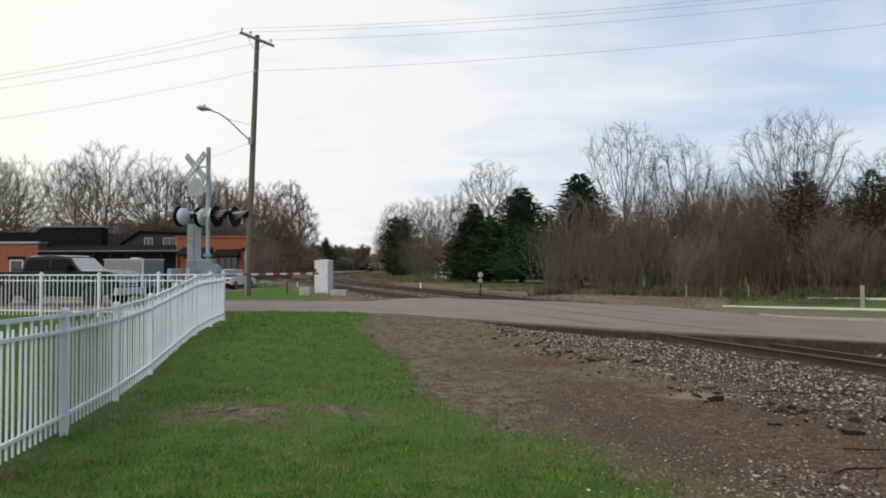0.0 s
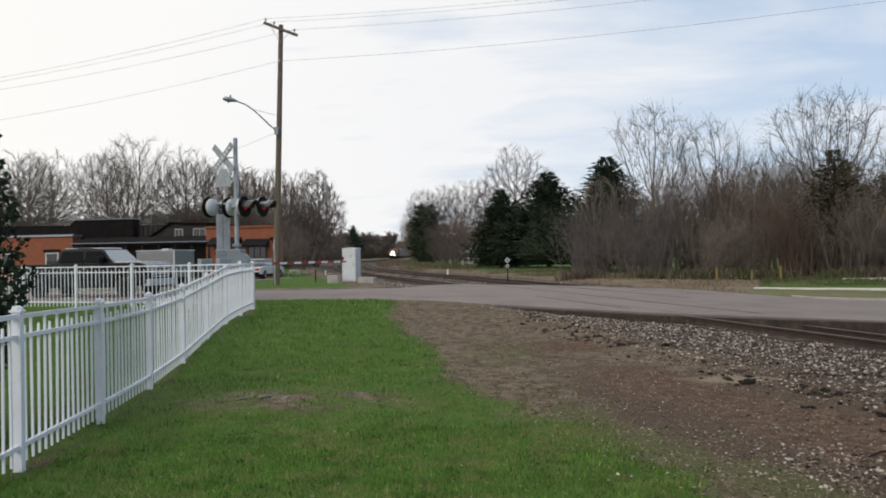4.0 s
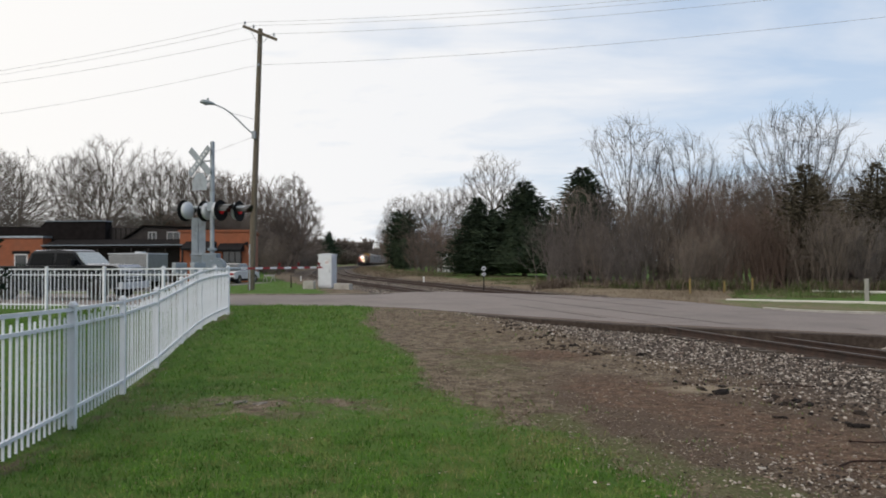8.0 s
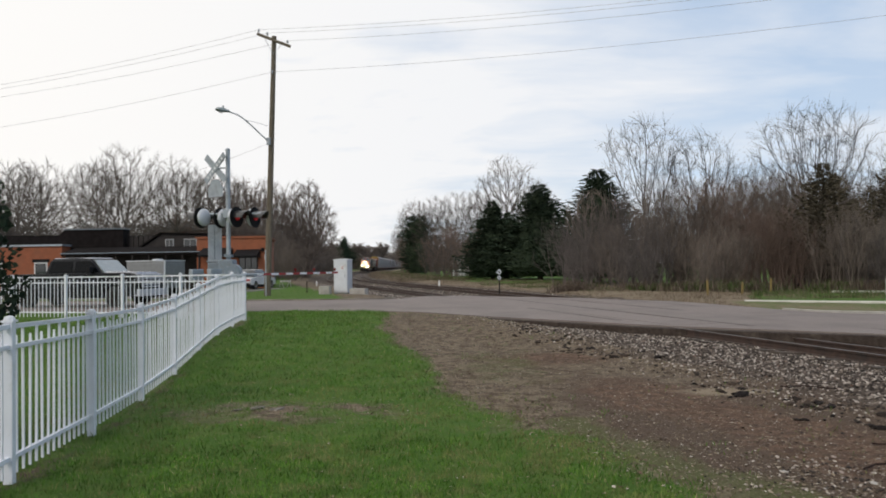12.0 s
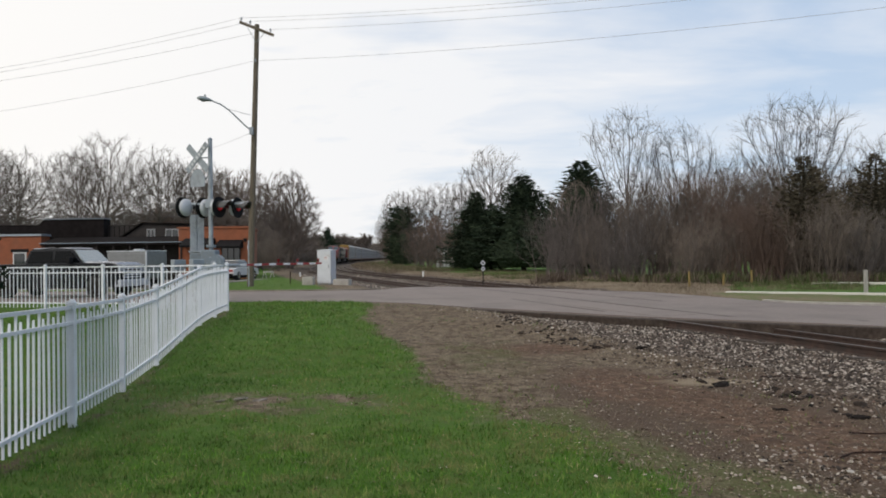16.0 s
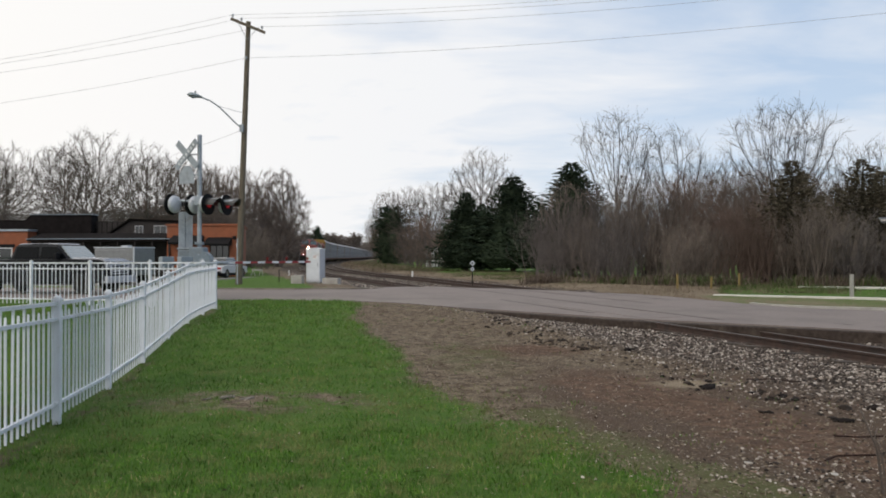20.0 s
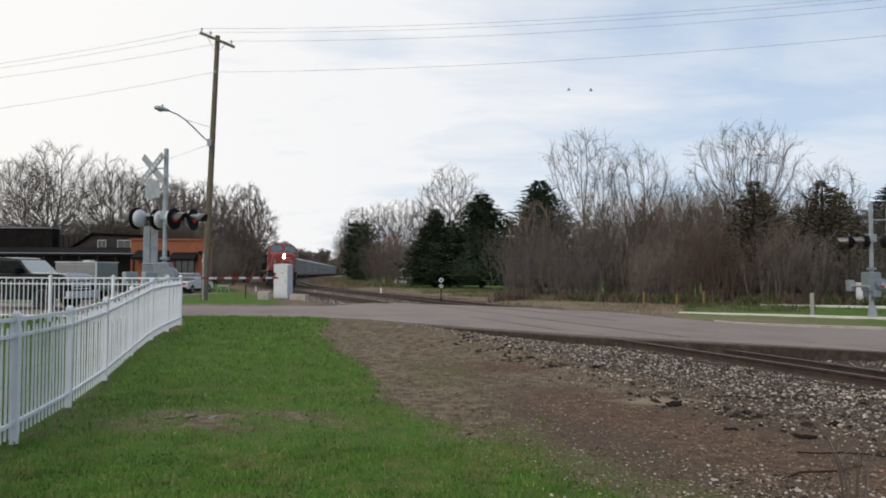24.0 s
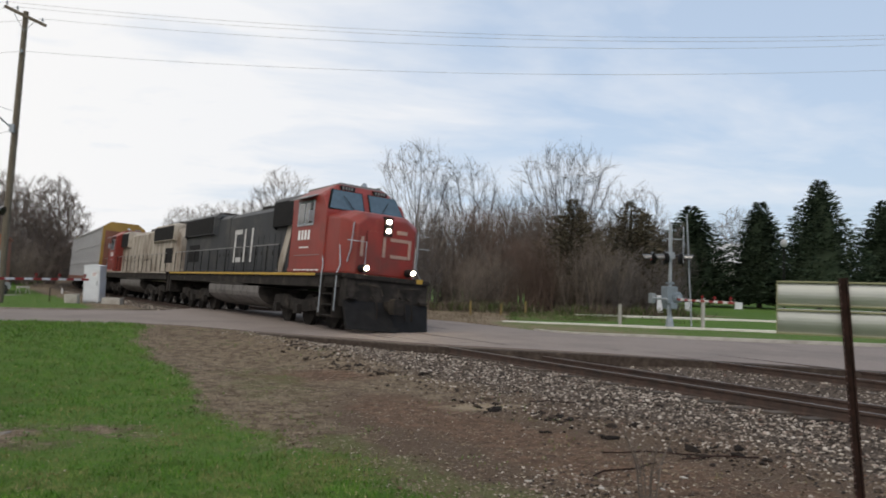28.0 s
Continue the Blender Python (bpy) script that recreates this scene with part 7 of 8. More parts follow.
def conifer_kind(seed, height, base_w, droop, material, whorls, boughs, ragged=0.25, top=0.06, bare=0.03, spray=0.2, core=0.62, dome=False, broad=1.0):
    """Trunk, and a crown of boughs with many small sprays of needles round a dense heart."""
    rng = np.random.default_rng(seed)
    trunk = limb_mesh("trunk", [((0, 0, -0.2), (0, 0, height * 0.5), 0.16, 0.1), ((0, 0, height * 0.5), (0, 0, height * 0.98), 0.1, 0.015)], 7)
    C, D, S, W = [], [], [], []

    def reach_at(f):
        if dome:
            return base_w * math.sqrt(max(0.0, 1 - max(0.0, (f - 0.35) / 0.65) ** 2)) * (0.7 + 0.3 * min(1.0, f / 0.3)) + 0.05
        return base_w * ((1 - f) ** 0.8 * (0.72 + 0.28 * min(1.0, f / 0.12)) + top * (1 - f))
    for w in range(whorls):
        for b in range(boughs):
            f = (w + rng.uniform(0, 1.0)) / whorls
            z = height * (bare + (0.985 - bare) * f)
            R = reach_at(f) * rng.uniform(1 - ragged, 1 + ragged * 0.45) + 0.06
            t = rng.uniform(0, 2 * math.pi)
            out = np.array([math.cos(t), math.sin(t), 0])
            side = np.array([-out[1], out[0], 0])
            n = max(3, int(R / (spray * 0.42)))
            for k in range(n):
                g = 0.35 + 0.65 * (k + rng.uniform(0, 1)) / n
                lift = -droop * R * g + 0.22 * R * g * g
                spread = 0.28 * R * (1.1 - g)
                C.append(out * (R * g) + side * rng.normal(0, spread) + np.array([0, 0, z + lift + rng.normal(0, 0.05)]))
                d = out * rng.uniform(0.4, 1.0) + side * rng.uniform(-0.8, 0.8) + np.array([0, 0, rng.uniform(-0.35, 0.6)])
                D.append(d / np.linalg.norm(d))
                S.append(spray * rng.uniform(0.7, 1.5))
                W.append(rng.uniform(0.11, 0.2) * broad)
    C, D, S, W = np.array(C), np.array(D), np.array(S), np.array(W)
    nrm = np.cross(D, rng.normal(0, 1, D.shape))
    nrm /= np.linalg.norm(nrm, axis=1)[:, None] + 1e-9
    mid = C + D * (S * 0.45)[:, None]
    wd = nrm * (S * W)[:, None]
    V = np.stack([C, mid + wd, C + D * S[:, None], mid - wd], 1).reshape(-1, 3)
    F = (np.arange(len(C))[:, None] * 4 + np.arange(4)[None]).tolist()
    V = V.tolist()
    # the dense heart of the crown
    rings, seg = 9, 12
    for i in range(rings + 1):
        f = i / rings
        for k in range(seg):
            t = 2 * math.pi * k / seg
            R = reach_at(f) * core * rng.uniform(0.75, 1.1) + 0.02
            V.append((R * math.cos(t), R * math.sin(t), height * (bare + 0.02 + (0.93 - bare) * f) + rng.normal(0, 0.06)))
    o = len(V) - (rings + 1) * seg
    F += [(o + i * seg + k, o + i * seg + (k + 1) % seg, o + (i + 1) * seg + (k + 1) % seg, o + (i + 1) * seg + k) for i in range(rings) for k in range(seg)]
    me = bpy.data.meshes.new("crown")
    me.from_pydata(V, [], F)
    me.update()
    return trunk, me, material


def plant_conifer(kind, name, x, y, size, turn, label, wide=1.0, z=0.0):
    trunk, crown, material = kind
    T = thing(name, pose(x, y, z, 0, 0, turn) @ Matrix.Diagonal((size * wide, size * wide, size, 1)), label, "tree")
    share("trunk", trunk, BARK, T)
    share("crown", crown, material, T)


spruce_a = conifer_kind(51, 10.0, 2.5, 0.05, NEEDLE, 40, 26, ragged=0.42, spray=0.26)
spruce_b = conifer_kind(52, 10.0, 3.0, -0.02, NEEDLE, 38, 26, ragged=0.5, spray=0.27)
round_pine = conifer_kind(56, 10.0, 3.0, -0.05, NEEDLE, 26, 20, ragged=0.35, bare=0.02, spray=0.36, dome=True)
pine = conifer_kind(54, 10.0, 2.8, -0.1, NEEDLE, 24, 16, ragged=0.5, top=0.3, bare=0.2, spray=0.34)
cedar = conifer_kind(53, 8.0, 2.3, -0.5, NEEDLE_CEDAR, 34, 21, ragged=0.7, top=0.2, spray=0.22, core=0.10)
near_juniper = conifer_kind(55, 8.0, 2.0, -0.25, NEEDLE, 44, 38, ragged=0.36, top=0.1, bare=0.0, spray=0.115, core=0.66, broad=1.9)
SPRUCE = "dark green spruce with dense layered boughs"
for kd, x, y, s, w in ((spruce_a, 3.3, 80, 0.88, 1.9), (spruce_b, 8.1, 77, 1.02, 2.0), (spruce_b, 11.9, 64, 1.0, 1.8), (spruce_a, 5.2, 84, 0.78, 1.5),
                       (spruce_b, 44.6, 64, 1.02, 1.9), (spruce_a, 50, 60.5, 1.06, 1.6), (spruce_b, 51.1, 54, 1.2, 1.3), (spruce_b, 60.3, 55.6, 1.08, 1.5), (spruce_a, 66, 50, 1.1, 1.3)):
    plant_conifer(kd, "spruce_tree", x, y, s, rnd.uniform(0, 360), SPRUCE, w)
plant_conifer(round_pine, "pine_tree", -7.9, 130, 1.08, 40, "rounded dark green pine beside the railway", 1.1)
plant_conifer(pine, "pine_tree", -49, 300, 1.45, 90, "distant green pine beside the railway", 1.3)
for x, y, h, w in CEDARS:
    plant_conifer(cedar, "cedar_tree", x, y, h / 8.0, rnd.uniform(0, 360), "dark olive-brown cedar with upswept boughs in the thicket", w)
plant_conifer(near_juniper, "juniper_tree", -5.46, 6.8, 0.78, 10, "dark green juniper behind the picket fence", 0.64, z=-0.05)


# ---- grass, stones and litter on the ground ----
def scatter(name, shapes, places, material, label, category):
    """One mesh of many small pieces: each place is (x, y, z, size, turn, tilt, shape index)."""
    V, F, o = [], [], 0
    for x, y, z, s, t, tilt, k in places:
        v, f = shapes[k]
        m = np.array(Euler((tilt, tilt * 0.6, t)).to_matrix())
        V.append((v * s) @ m.T + np.array([x, y, z]))
        F += [tuple(i + o for i in q) for q in f]
        o += len(v)
    ob = raw(name, np.concatenate(V).tolist(), F, material)
    return tagged(ob, label, category, kind="stuff")


def stone_shapes(n, seed):
    rng = np.random.default_rng(seed)
    out = []
    for _ in range(n):
        bm = bmesh.new()
        bmesh.ops.create_icosphere(bm, subdivisions=1, radius=0.5)
        v = np.array([x.co[:] for x in bm.verts])
        f = [tuple(w.index for w in q.verts) for q in bm.faces]
        bm.free()
        v *= rng.uniform(0.65, 1.15, (len(v), 1))
        v *= np.array([1.0, rng.uniform(0.55, 0.85), rng.uniform(0.35, 0.65)])
        for _ in range(3):
            d = rng.normal(0, 1, 3)
            d /= np.linalg.norm(d)
            h = v @ d
            v -= np.outer(np.maximum(0, h - 0.28), d)
        out.append((v, f))
    return out


STONE_MAT = island_mat("ballast_stone", [(0.0, (0.026, 0.020, 0.017)), (0.36, (0.070, 0.055, 0.046)), (0.52, (0.20, 0.160, 0.132)), (0.72, (0.42, 0.36, 0.31)), (0.92, (0.70, 0.63, 0.56)), (1.0, (0.18, 0.092, 0.064))])
GRASS_MAT = island_mat("grass_blades", [(0.0, (0.045, 0.122, 0.014)), (0.4, (0.085, 0.212, 0.022)), (0.84, (0.132, 0.265, 0.036)), (0.93, (0.22, 0.265, 0.075)), (1.0, (0.38, 0.33, 0.18))], 0.8, 0.2, (0.230, 0.205, 0.090), 0.75)
DULL_GRASS = island_mat("rank_olive_grass", [(0.0, (0.042, 0.075, 0.018)), (0.5, (0.070, 0.118, 0.028)), (0.85, (0.115, 0.150, 0.050)), (1.0, (0.24, 0.20, 0.12))], 0.85, 0.2)
WEED_MAT = island_mat("brown_weeds", [(0.0, (0.09, 0.062, 0.043)), (0.5, (0.21, 0.16, 0.115)), (0.9, (0.33, 0.27, 0.20)), (1.0, (0.13, 0.15, 0.06))], 0.95)
BRAMBLE_MAT = island_mat("dry_bramble_stalks", [(0.0, (0.060, 0.044, 0.036)), (0.5, (0.135, 0.102, 0.082)), (0.85, (0.215, 0.168, 0.135)), (1.0, (0.30, 0.25, 0.20))], 0.95, 0.1)
STRAW_MAT = island_mat("dead_leaves_and_straw", [(0.0, (0.085, 0.056, 0.041)), (0.3, (0.17, 0.125, 0.088)), (0.6, (0.28, 0.22, 0.158)), (0.88, (0.40, 0.33, 0.245)), (1.0, (0.62, 0.56, 0.48))], 0.95, 0.1)


def ground_at(xs, ys):
    """Height of the finished ground sheet."""
    z = ground_z(xs, ys)
    return z + np.array([rough(x, y, 1.3, 1.2) * 0.022 + rough(x, y, 0.35, 4.4) * 0.03 for x, y in zip(xs, ys)])


def build_stones():
    rng = np.random.default_rng(7)
    n = 210000
    x, y = rng.uniform(-3, 24, n), rng.uniform(1.5, 24, n)
    near = polyline_y(ROAD_NEAR, x)
    d = track_dist(x, y)
    bed = smooth_step(-4.7, -2.6, d + rng.normal(0, 0.5, n)) * (d < 7.5)
    stray = 0.012 * (d < -3) * (x > lawn_x(y) + 0.2) + 0.75 * np.exp(-(((x - 3.1) / 0.8) ** 2 + ((y - 6.0) / 0.75) ** 2))
    dist = np.hypot(x, y)
    keep = (y < near - 0.1) & (rng.random(n) < np.maximum(bed, stray)) & (rng.random(n) < np.clip(12 / dist, 0.3, 1.0) ** 1.3) & ((d < 1.2) | (rng.random(n) < 0.45))
    rail = (np.abs(np.abs(d) - 0.7525) < 0.09) | (np.abs(np.abs(d - 3.9) - 0.7525) < 0.09)
    keep &= ~rail
    x, y, d = x[keep], y[keep], d[keep]
    z = ground_at(x, y)
    size = rng.lognormal(math.log(0.046), 0.30, len(x)) * np.where(d < -4.3, 0.72, 1.0)
    P = [(a, b, c + s * 0.15, s, rng.uniform(0, 6.28), rng.uniform(-0.6, 0.6), rng.integers(0, 8)) for a, b, c, s in zip(x, y, z, size)]
    scatter("ballast", stone_shapes(8, 3), P, STONE_MAT, "pale grey and brown crushed-stone ballast along the track", "gravel")
    # beyond the road, coarser and fewer
    n = 16000
    y = rng.uniform(27, 75, n)
    off = rng.uniform(-3.2, 6.6, n)
    cx = np.interp(y, MAIN[::-1, 1], MAIN[::-1, 0])
    x = cx + off / 0.95
    far = polyline_y(ROAD_FAR, x)
    keep = (y > far + 0.3) & ~((np.abs(np.abs(off) - 0.75) < 0.1) | (np.abs(np.abs(off - 3.9) - 0.75) < 0.1))
    x, y = x[keep], y[keep]
    z = ground_at(x, y)
    P = [(a, b, c, rng.uniform(0.06, 0.13), rng.uniform(0, 6.28), rng.uniform(-0.5, 0.5), rng.integers(0, 8)) for a, b, c in zip(x, y, z)]
    scatter("ballast", stone_shapes(8, 4), P, STONE_MAT, "crushed-stone ballast of the far tracks", "gravel")


build_stones()


def build_grass():
    rng = np.random.default_rng(9)
    shapes = []
    for k in range(6):
        w, b = 0.06 + 0.03 * rng.random(), rng.uniform(0.2, 0.9)
        shapes.append((np.array([(-w, 0, 0), (w, 0, 0), (w * 0.7, b * 0.4, 0.55), (-w * 0.7, b * 0.4, 0.55), (0, b, 1.0)]), [(0, 1, 2, 3), (3, 2, 4)]))
    n = 500000
    r = 26 * rng.random(n) ** 1.3
    a = rng.uniform(radians(-42), radians(32), n) + rng.normal(0, radians(7), n)
    thin = rng.random(n) < np.clip(r / 3.4, 0, 1) ** 1.2
    # thinner round the rest of the lawn
    m = 110000
    r[:m] = 8 * rng.random(m) ** 0.6
    a[:m] = rng.uniform(0, radians(360), m)
    thin[:m] = True
    x, y = r * np.sin(a), r * np.cos(a)
    near = polyline_y(ROAD_NEAR, x)
    wob = np.array([rough(p, q, 0.45, 3.1) * 0.5 + rough(p, q, 1.6, 7.7) * 0.25 for p, q in zip(x, y)])
    g = smooth_step(0.5, -0.15, x - lawn_x(y) + 0.8 * wob)
    tuft = np.array([0.5 * rough(p, q, 0.6, 51) + 0.5 * rough(p, q, 2.5, 17) for p, q in zip(x, y)])
    g = np.maximum(g, 0.35 * np.clip(tuft - 0.05, 0, 0.5) * smooth_step(-2.8, -4.5, track_dist(x, y)))
    patch = 0.95 * np.exp(-(((x + 2.35 + 1.3 * wob) / 2.0) ** 2 + ((y - 9.5 + 1.6 * wob) / 0.9) ** 2)) + 0.7 * np.exp(-(((x - 0.4 + wob) / 1.6) ** 2 + ((y - 8.1 + wob) / 0.5) ** 2))
    patch = patch * np.array([min(1.3, max(0.4, 0.95 + 1.3 * rough(p, q, 1.9, 61))) for p, q in zip(x, y)])
    patch = patch + 0.9 * np.clip(0.4 + 1.8 * wob, 0, 1) * np.exp(-((x + 3.86 + 0.165 * (y - 6.1)) / 0.18) ** 2) * (y < 22) * (x < 0)
    clump = np.array([0.75 + 0.5 * rough(p, q, 1.1, 21) + 0.5 * rough(p, q, 4.0, 5) for p, q in zip(x, y)])
    keep = thin & (y < near - 0.05) & (rng.random(n) < g * np.clip(1 - patch, 0.05, 1) * np.clip(clump, 0.08, 1))
    x, y, r, clump = x[keep], y[keep], r[keep], clump[keep]
    z = ground_at(x, y)
    P = [(p, q, c - 0.004, rng.uniform(0.022, 0.052) * (0.8 + 0.04 * d), rng.uniform(0, 6.28), rng.uniform(-0.75, 0.75), rng.integers(0, 6)) for p, q, c, d in zip(x, y, z, r)]
    scatter("grass", shapes, P, GRASS_MAT, "short bright green spring lawn grass", "grass")
    # dry leaves and straw over the bare ground
    leaf = [(np.array([(-0.5, 0, 0), (0, -0.28, 0.12), (0.5, 0, 0.05), (0, 0.28, 0.14)]), [(0, 1, 2), (0, 2, 3)]),
            (np.array([(-0.5, -0.06, 0), (0.5, -0.06, 0.1), (0.5, 0.06, 0.1), (-0.5, 0.06, 0)]), [(0, 1, 2, 3)]),
            (np.array([(-0.5, -0.1, 0), (0.1, -0.3, 0.2), (0.5, 0.1, 0.05), (-0.1, 0.3, 0.2)]), [(0, 1, 2), (0, 2, 3)])]
    n = 190000
    r = 3.0 + 20 * rng.random(n) ** 1.2
    a = rng.uniform(radians(-25), radians(50), n)
    x, y = r * np.sin(a), r * np.cos(a)
    near = polyline_y(ROAD_NEAR, x)
    d = track_dist(x, y)
    bare = smooth_step(-0.6, 0.6, x - lawn_x(y)) * smooth_step(-2.4, -4.2, d) + 0.05
    patch = np.exp(-(((x + 2.3) / 1.6) ** 2 + ((y - 9.5) / 0.6) ** 2))
    patch = np.maximum(patch, 0.7 * np.exp(-((x + 3.86 + 0.165 * (y - 6.1)) / 0.3) ** 2))
    keep = (y < near - 0.05) & (rng.random(n) < np.maximum(bare, patch * 0.9)) & (x > -4.4 - 0.165 * (y - 6.1))
    x, y = x[keep], y[keep]
    z = ground_at(x, y)
    P = [(p, q, c + 0.004, rng.lognormal(math.log(0.019), 0.45), rng.uniform(0, 6.28), rng.uniform(-0.35, 0.35), rng.integers(0, 3)) for p, q, c in zip(x, y, z)]
    n = 110000
    r = 3.0 + 24 * rng.random(n) ** 1.2
    a = rng.uniform(radians(-25), radians(45), n)
    xs, ys = r * np.sin(a), r * np.cos(a)
    dd = track_dist(xs, ys)
    cl = np.array([0.3 + 0.9 * rough(p, q, 0.5, 12) + 0.5 * rough(p, q, 2.0, 3) for p, q in zip(xs, ys)])
    bare = smooth_step(-0.2, 0.5, xs - lawn_x(ys)) * smooth_step(-2.6, -4.6, dd) * np.clip(cl + 0.04 * (ys - 12), 0, 1)
    keep = (ys < polyline_y(ROAD_NEAR, xs) - 0.05) & (rng.random(n) < bare)
    xs, ys, r = xs[keep], ys[keep], r[keep]
    zs = ground_at(xs, ys)
    Q = [(p, q, c - 0.004, rng.uniform(0.02, 0.048) * (0.8 + 0.03 * d), rng.uniform(0, 6.28), rng.choice((-1, 1)) * rng.uniform(1.05, 1.5), rng.integers(0, 6)) for p, q, c, d in zip(xs, ys, zs, r)]
    scatter("dead_grass", shapes, Q, STRAW_MAT, "thin dead straw-coloured grass on the bare ground", "grass")
    scatter("leaf_litter", leaf, P, STRAW_MAT, "dry brown leaves and straw strewn over the dirt", "litter")


build_grass()


def build_weeds():
    """Dry stalks and rank grass along the far side of the tracks and under the thicket."""
    rng = np.random.default_rng(19)
    shapes = []
    for k in range(6):
        w, b = 0.03 + 0.02 * rng.random(), rng.uniform(0.1, 0.7)
        shapes.append((np.array([(-w, 0, 0), (w, 0, 0), (w * 0.6, b * 0.4, 0.55), (-w * 0.6, b * 0.4, 0.55), (0, b, 1.0)]), [(0, 1, 2, 3), (3, 2, 4)]))

    def field(n, y0, y1, d0, d1, size, name, material, label, patchy):
        y = y0 + (y1 - y0) * rng.random(n) ** 1.4
        off = rng.uniform(d0, d1, n)
        x = np.interp(y, MAIN[::-1, 1], MAIN[::-1, 0]) + off / 0.95
        c = np.array([rough(p, q, 0.35, 31) + 0.6 * rough(p, q, 1.2, 8) for p, q in zip(x, y)])
        keep = (y > polyline_y(ROAD_FAR, x) + 0.25) & (c > patchy)
        keep &= ~((x > 10.5) & (y < 31.5))
        if name == "rank_grass":
            keep &= ((y > 42.0) & (c > 0.12)) | (x > 0.39 * y)
        x, y = x[keep], y[keep]
        z = ground_at(x, y)
        P = [(p, q, s - 0.01, rng.uniform(*size), rng.uniform(0, 6.28), rng.uniform(-0.7, 0.7), rng.integers(0, 6)) for p, q, s in zip(x, y, z)]
        scatter(name, shapes, P, material, label, "weeds")
    field(60000, 26, 80, 5.6, 19, (0.06, 0.20), "dry_weeds", WEED_MAT, "matted dry grass and weed stalks by the tracks", -0.15)
    field(44000, 30, 62, 8.0, 20, (0.10, 0.30), "rank_grass", DULL_GRASS, "patches of rank green grass under the thicket", 0.02)
    field(15000, 78, 210, 5.8, 13, (0.25, 0.55), "far_weeds", WEED_MAT, "tall dry weeds along the far curve of the track", -0.1)
    field(12000, 78, 210, 8.5, 15, (0.2, 0.5), "far_grass", DULL_GRASS, "green rank grass along the far curve of the track", 0.0)
    # tangled clumps along the foot of the thicket
    for name, count, size, material, spots, label in (
            ("bramble", 150, (0.35, 0.85), BRAMBLE_MAT, (6.0, 27.0, -0.4, 2.6), "tangled dry bramble stalks along the foot of the thicket"),
            ("tall_grass", 110, (0.35, 0.8), DULL_GRASS, (7.0, 27.0, -0.1, 2.0), "tall rank green clumps along the foot of the thicket")):
        P = []
        for k in range(count):
            cx = spots[0] + (spots[1] - spots[0]) * rng.random() ** 1.25
            cy = max(41.6 - 0.16 * (cx - 7), float(polyline_y(ROAD_FAR, np.array([cx]))[0]) + 2.5) + rng.uniform(*spots[2:])
            tall, w = rng.uniform(0.6, 1.0), rng.uniform(0.35, 0.8)
            if rough(cx, cy, 0.3, 71) < -0.12:
                continue
            n = int(150 * w)
            px, py = cx + rng.normal(0, w, n), cy + rng.normal(0, 0.35, n)
            for p, q, g in zip(px, py, ground_at(px, py)):
                P.append((p, q, g - 0.02, tall * rng.uniform(*size), rng.uniform(0, 6.28), rng.uniform(-0.9, 0.9), rng.integers(0, 6)))
        scatter(name, shapes, P, material, label, "weeds")
    field(9000, 30, 90, -14, -5.5, (0.06, 0.16), "verge_grass", GRASS_MAT, "mown green grass beside the signal cabinet", -0.3)


build_weeds()


CLOD_MAT = island_mat("dark_clods", [(0.0, (0.014, 0.011, 0.010)), (0.6, (0.035, 0.026, 0.021)), (1.0, (0.085, 0.062, 0.048))], 0.95, 0.2)


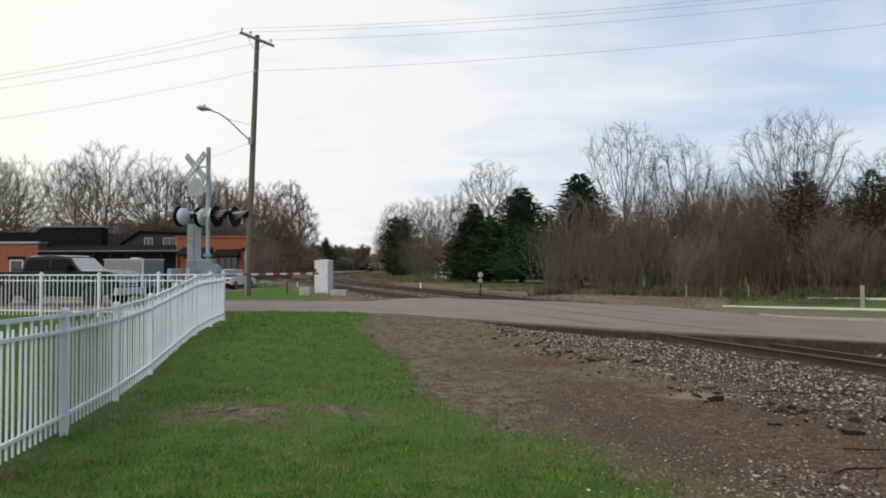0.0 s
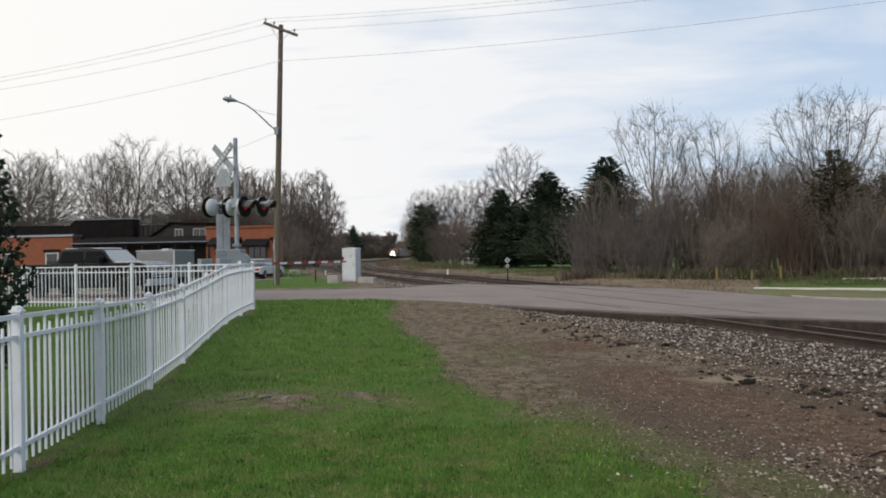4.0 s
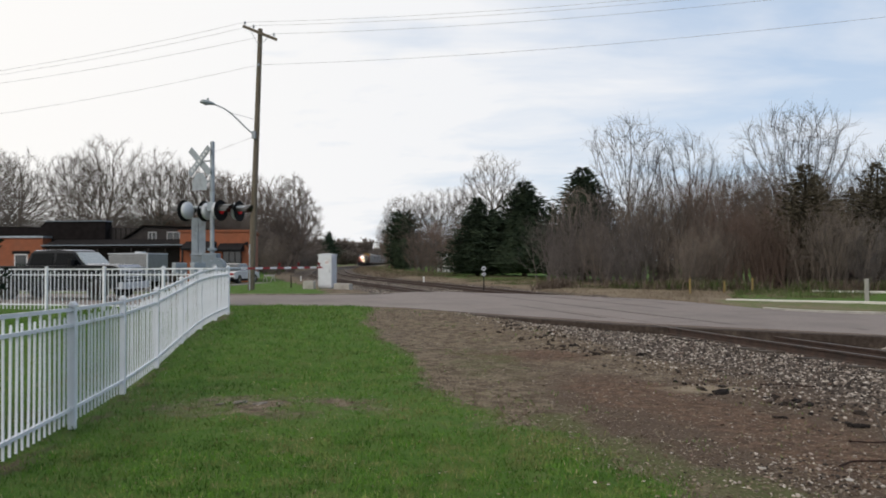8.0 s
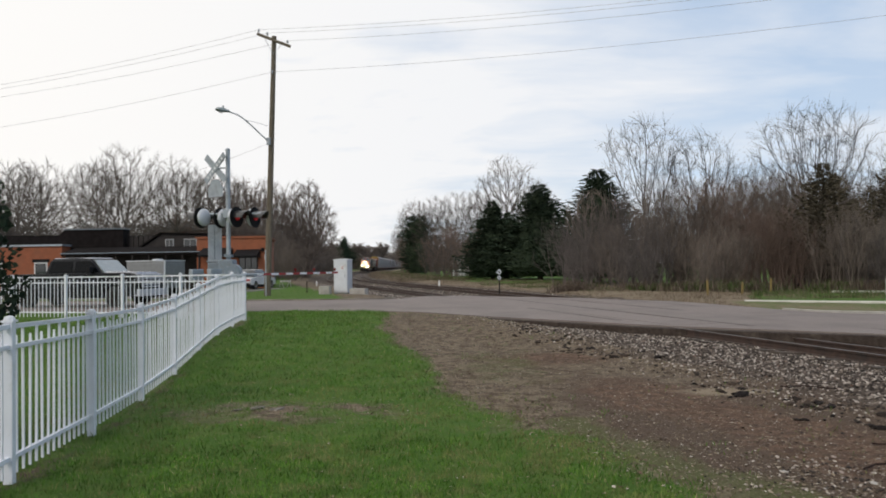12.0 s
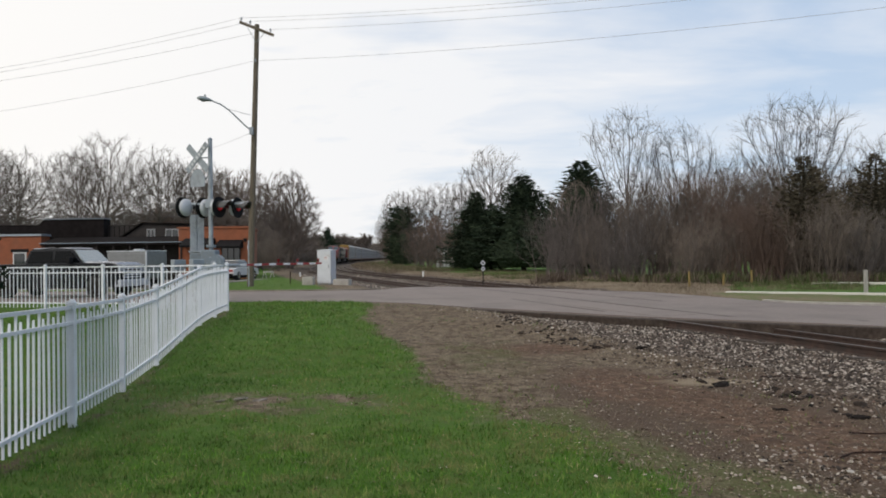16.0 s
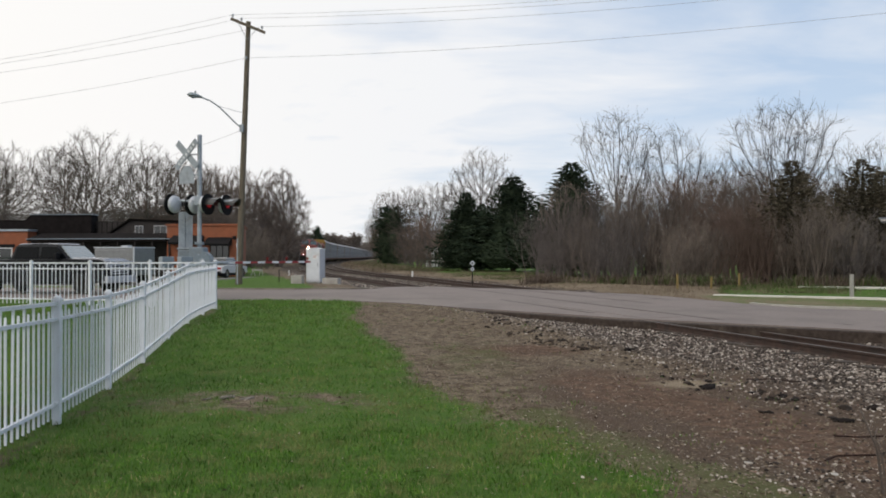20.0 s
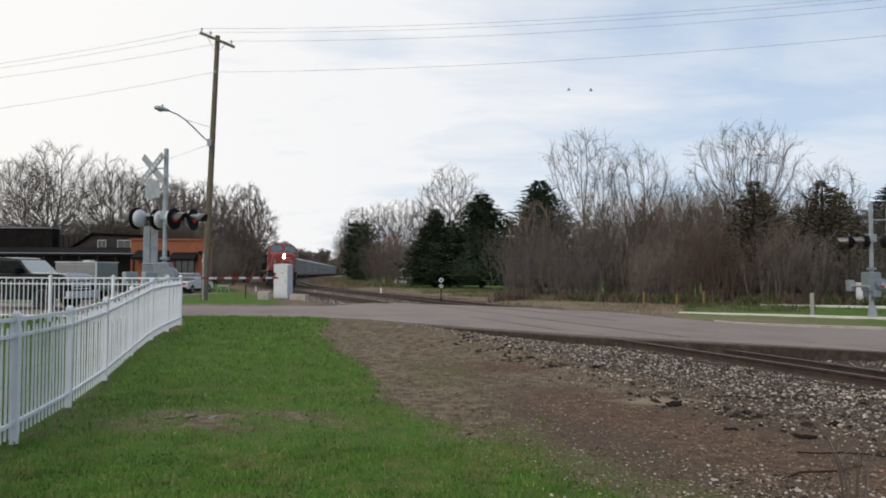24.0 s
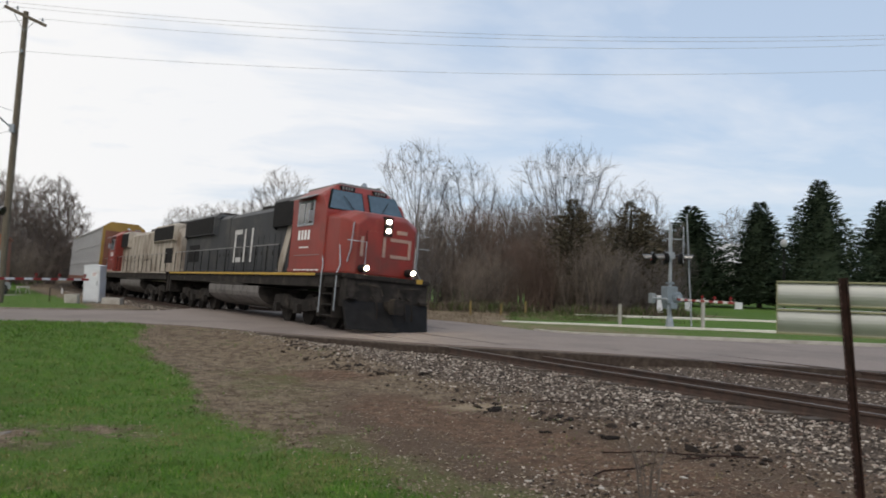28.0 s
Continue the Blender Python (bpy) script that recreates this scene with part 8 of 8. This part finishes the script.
def build_oddments():
    """Lumps of stone in the lawn, sticks and lumps by the track."""
    rng = np.random.default_rng(23)
    shapes = stone_shapes(6, 8)

    def lump(name, x, y, s, flat, material, label, category):
        v, f = shapes[rng.integers(0, 6)]
        o = raw(name, (v * np.array([s, s * 0.8, s * flat])).tolist(), f, material, smooth=False)
        o.matrix_basis = pose(x, y, float(ground_at([x], [y])[0]) + s * flat * 0.12, 0, 0, rng.uniform(0, 360))
        tagged(o, label, category)
    for x, y, s in ((-2.72, 9.52, 0.34), (-2.45, 9.45, 0.26), (-2.95, 9.42, 0.2), (-2.2, 9.5, 0.14)):
        lump("lawn_stone", x, y, s, 0.3, ROCK, "flat pale stone half sunk in the lawn", "stone")
    for x, y, s in ((3.25, 5.95, 0.12), (3.75, 5.75, 0.1), (2.7, 6.3, 0.09), (4.2, 6.1, 0.11)):
        lump("pale_rock", x, y, s, 0.6, CONCRETE, "pale rock lying on the dirt", "stone")
    for x, y, s in ((6.2, 10.1, 0.2), (6.5, 10.05, 0.13), (4.35, 13.2, 0.2)):
        lump("tar_lump", x, y, s, 0.45, SHADED_EDGE_TAR, "black lump of old tar on the ballast", "lump")
    # dark crumbs of tar and earth along the foot of the ballast
    P = []
    for k in range(420):
        y = rng.uniform(6.5, 20)
        off = -4.1 + 0.5 * rough(0.0, y, 0.9, 3) + rng.normal(0, 0.28)
        x = float(np.interp(y, MAIN[::-1, 1], MAIN[::-1, 0])) + off / 0.95
        if rough(x, y, 0.8, 14) > -0.05 and y < float(polyline_y(ROAD_NEAR, x)) - 0.4:
            P.append((x, y, float(ground_at([x], [y])[0]) + 0.005, rng.lognormal(math.log(0.10), 0.5), rng.uniform(0, 6.28), rng.uniform(-0.3, 0.3), rng.integers(0, 6)))
    scatter("earth_clods", shapes, P, CLOD_MAT, "dark crumbs of old tar and earth beside the ballast", "clods")
    for x, y, l, t in ((4.6, 7.3, 1.1, 160), (5.2, 6.9, 0.9, 170), (3.9, 6.6, 1.0, 20), (4.9, 10.6, 0.7, 150)):
        pts = [(l * (k / 5 - 0.5), 0.05 * math.sin(k * 1.7), 0.01 * math.sin(k)) for k in range(6)]
        o = tagged(part("stick", tube(pts, 0.009, 5), RUST, None), "fallen dark stick on the dirt", "stick")
        o.matrix_basis = pose(l * 0 + x, y, float(ground_at([x], [y])[0]) + 0.02, 0, 0, t)
    S = thing("weed_stalks", pose(3.35, 5.35, float(ground_at([3.35], [5.35])[0])), "leafless dark weed stalks rising from the dirt", "weed")
    for k in range(9):
        t, l = rng.uniform(0, 6.28), rng.uniform(0.3, 0.62)
        tipx, tipy = 0.22 * math.cos(t), 0.16 * math.sin(t)
        stalk = part("stalk", tube([(0.06 * math.cos(t), 0.05 * math.sin(t), -0.03), (tipx * 0.5, tipy * 0.5, l * 0.55), (tipx, tipy, l)], 0.005, 4), BARK, S)
        for j in range(3):
            h = 0.4 + 0.2 * j
            part("twig", tube([(tipx * h, tipy * h, l * h), (tipx * h + rng.normal(0, 0.05), tipy * h + rng.normal(0, 0.05), l * h + 0.1)], 0.003, 4), BARK, stalk)


build_oddments()


# ---- what moves ----
def front_at(t):
    """How far along the track the lead locomotive's nose stands at t seconds."""
    return S_CROSS + TRAIN_SPEED * (t - 28.0) + float(np.interp(t, [13, 17, 20, 23, 24, 26, 27, 28], [0.4, 3.4, 3.4, 0.6, 0.2, -0.4, 0.0, 0.35]))


def car_pose(s, half, back=False):
    a, b = on_track(s + half), on_track(s - half)
    c = (a + b) / 2
    rz = math.degrees(math.atan2(a[1] - b[1], a[0] - b[0]))
    return pose(c[0], c[1], RAIL_Z - CANT / 2 + 0.003, LEAN if back else -LEAN, 0, rz + (180 if back else 0))


def bird(label):
    B = thing("bird", Matrix(), label, "bird")
    body = bmesh.new()
    bmesh.ops.create_uvsphere(body, u_segments=10, v_segments=6, radius=0.1, matrix=Matrix.Diagonal((1.6, 0.7, 0.7, 1)))
    part("body", body, BLACK, B)
    part("tail", prism([(-0.12, -0.02), (-0.3, -0.07), (-0.3, 0.07), (-0.12, 0.02)], "z", -0.01, 0.01), BLACK, B)
    for s in (-1, 1):
        part("wing", loft([[(0.08, s * 0.05, 0.03), (-0.08, s * 0.05, 0.03), (-0.08, s * 0.05, 0.05), (0.08, s * 0.05, 0.05)], [(0.04, s * 0.36, 0.2), (-0.1, s * 0.36, 0.2), (-0.1, s * 0.36, 0.21), (0.04, s * 0.36, 0.21)]]), BLACK, B)
    return B


birds = [bird("small dark bird in flight") for _ in range(2)]
BIRD_ROWS = [
    (0.0, 60.0, 600.0, 8.0, 62.0, 600.0, 8.0),
    (20.5, 40.0, 260.0, 12.0, 43.0, 262.0, 12.0),
    (24.0, 20.3, 89.21, 24.6, 22.9, 88.55, 24.4),
    (24.3, 22.65, 78.25, 22.22, 25.47, 77.42, 22.06),
    (24.6, 25.01, 67.22, 19.92, 27.34, 66.33, 19.83),
    (24.8, 26.26, 60.36, 18.76, 28.25, 59.48, 18.7),
    (25.0, 26.99, 53.45, 17.78, 28.65, 52.63, 17.62),
    (25.2, 27.7, 48.44, 17.51, 29.09, 47.76, 17.09),
    (25.4, 28.48, 44.47, 17.08, 29.67, 43.91, 16.41),
    (25.8, 30.67, 39.14, 16.92, 31.65, 38.65, 16.12),
    (28.0, 120.0, -20.0, 40.0, 122.0, -18.0, 38.0),
]


def motions():
    times = [0.0] + [k * 1.0 for k in range(1, 29)]
    for k, b in enumerate(birds):
        i = 3 * k
        walk(b, [(r[0], pose(r[1 + i], r[2 + i], r[3 + i], 0, 0, -20)) for r in BIRD_ROWS])
    walk(lead, [(t, car_pose(front_at(t) - 11.0, 6.65)) for t in times])
    walk(trail, [(t, car_pose(front_at(t) - 32.8, 6.25, True)) for t in times])
    for k, car in enumerate(racks):
        walk(car, [(t, car_pose(front_at(t) - 43.6 - 14.3 - 28.6 * k, 9.9)) for t in times])


motions()
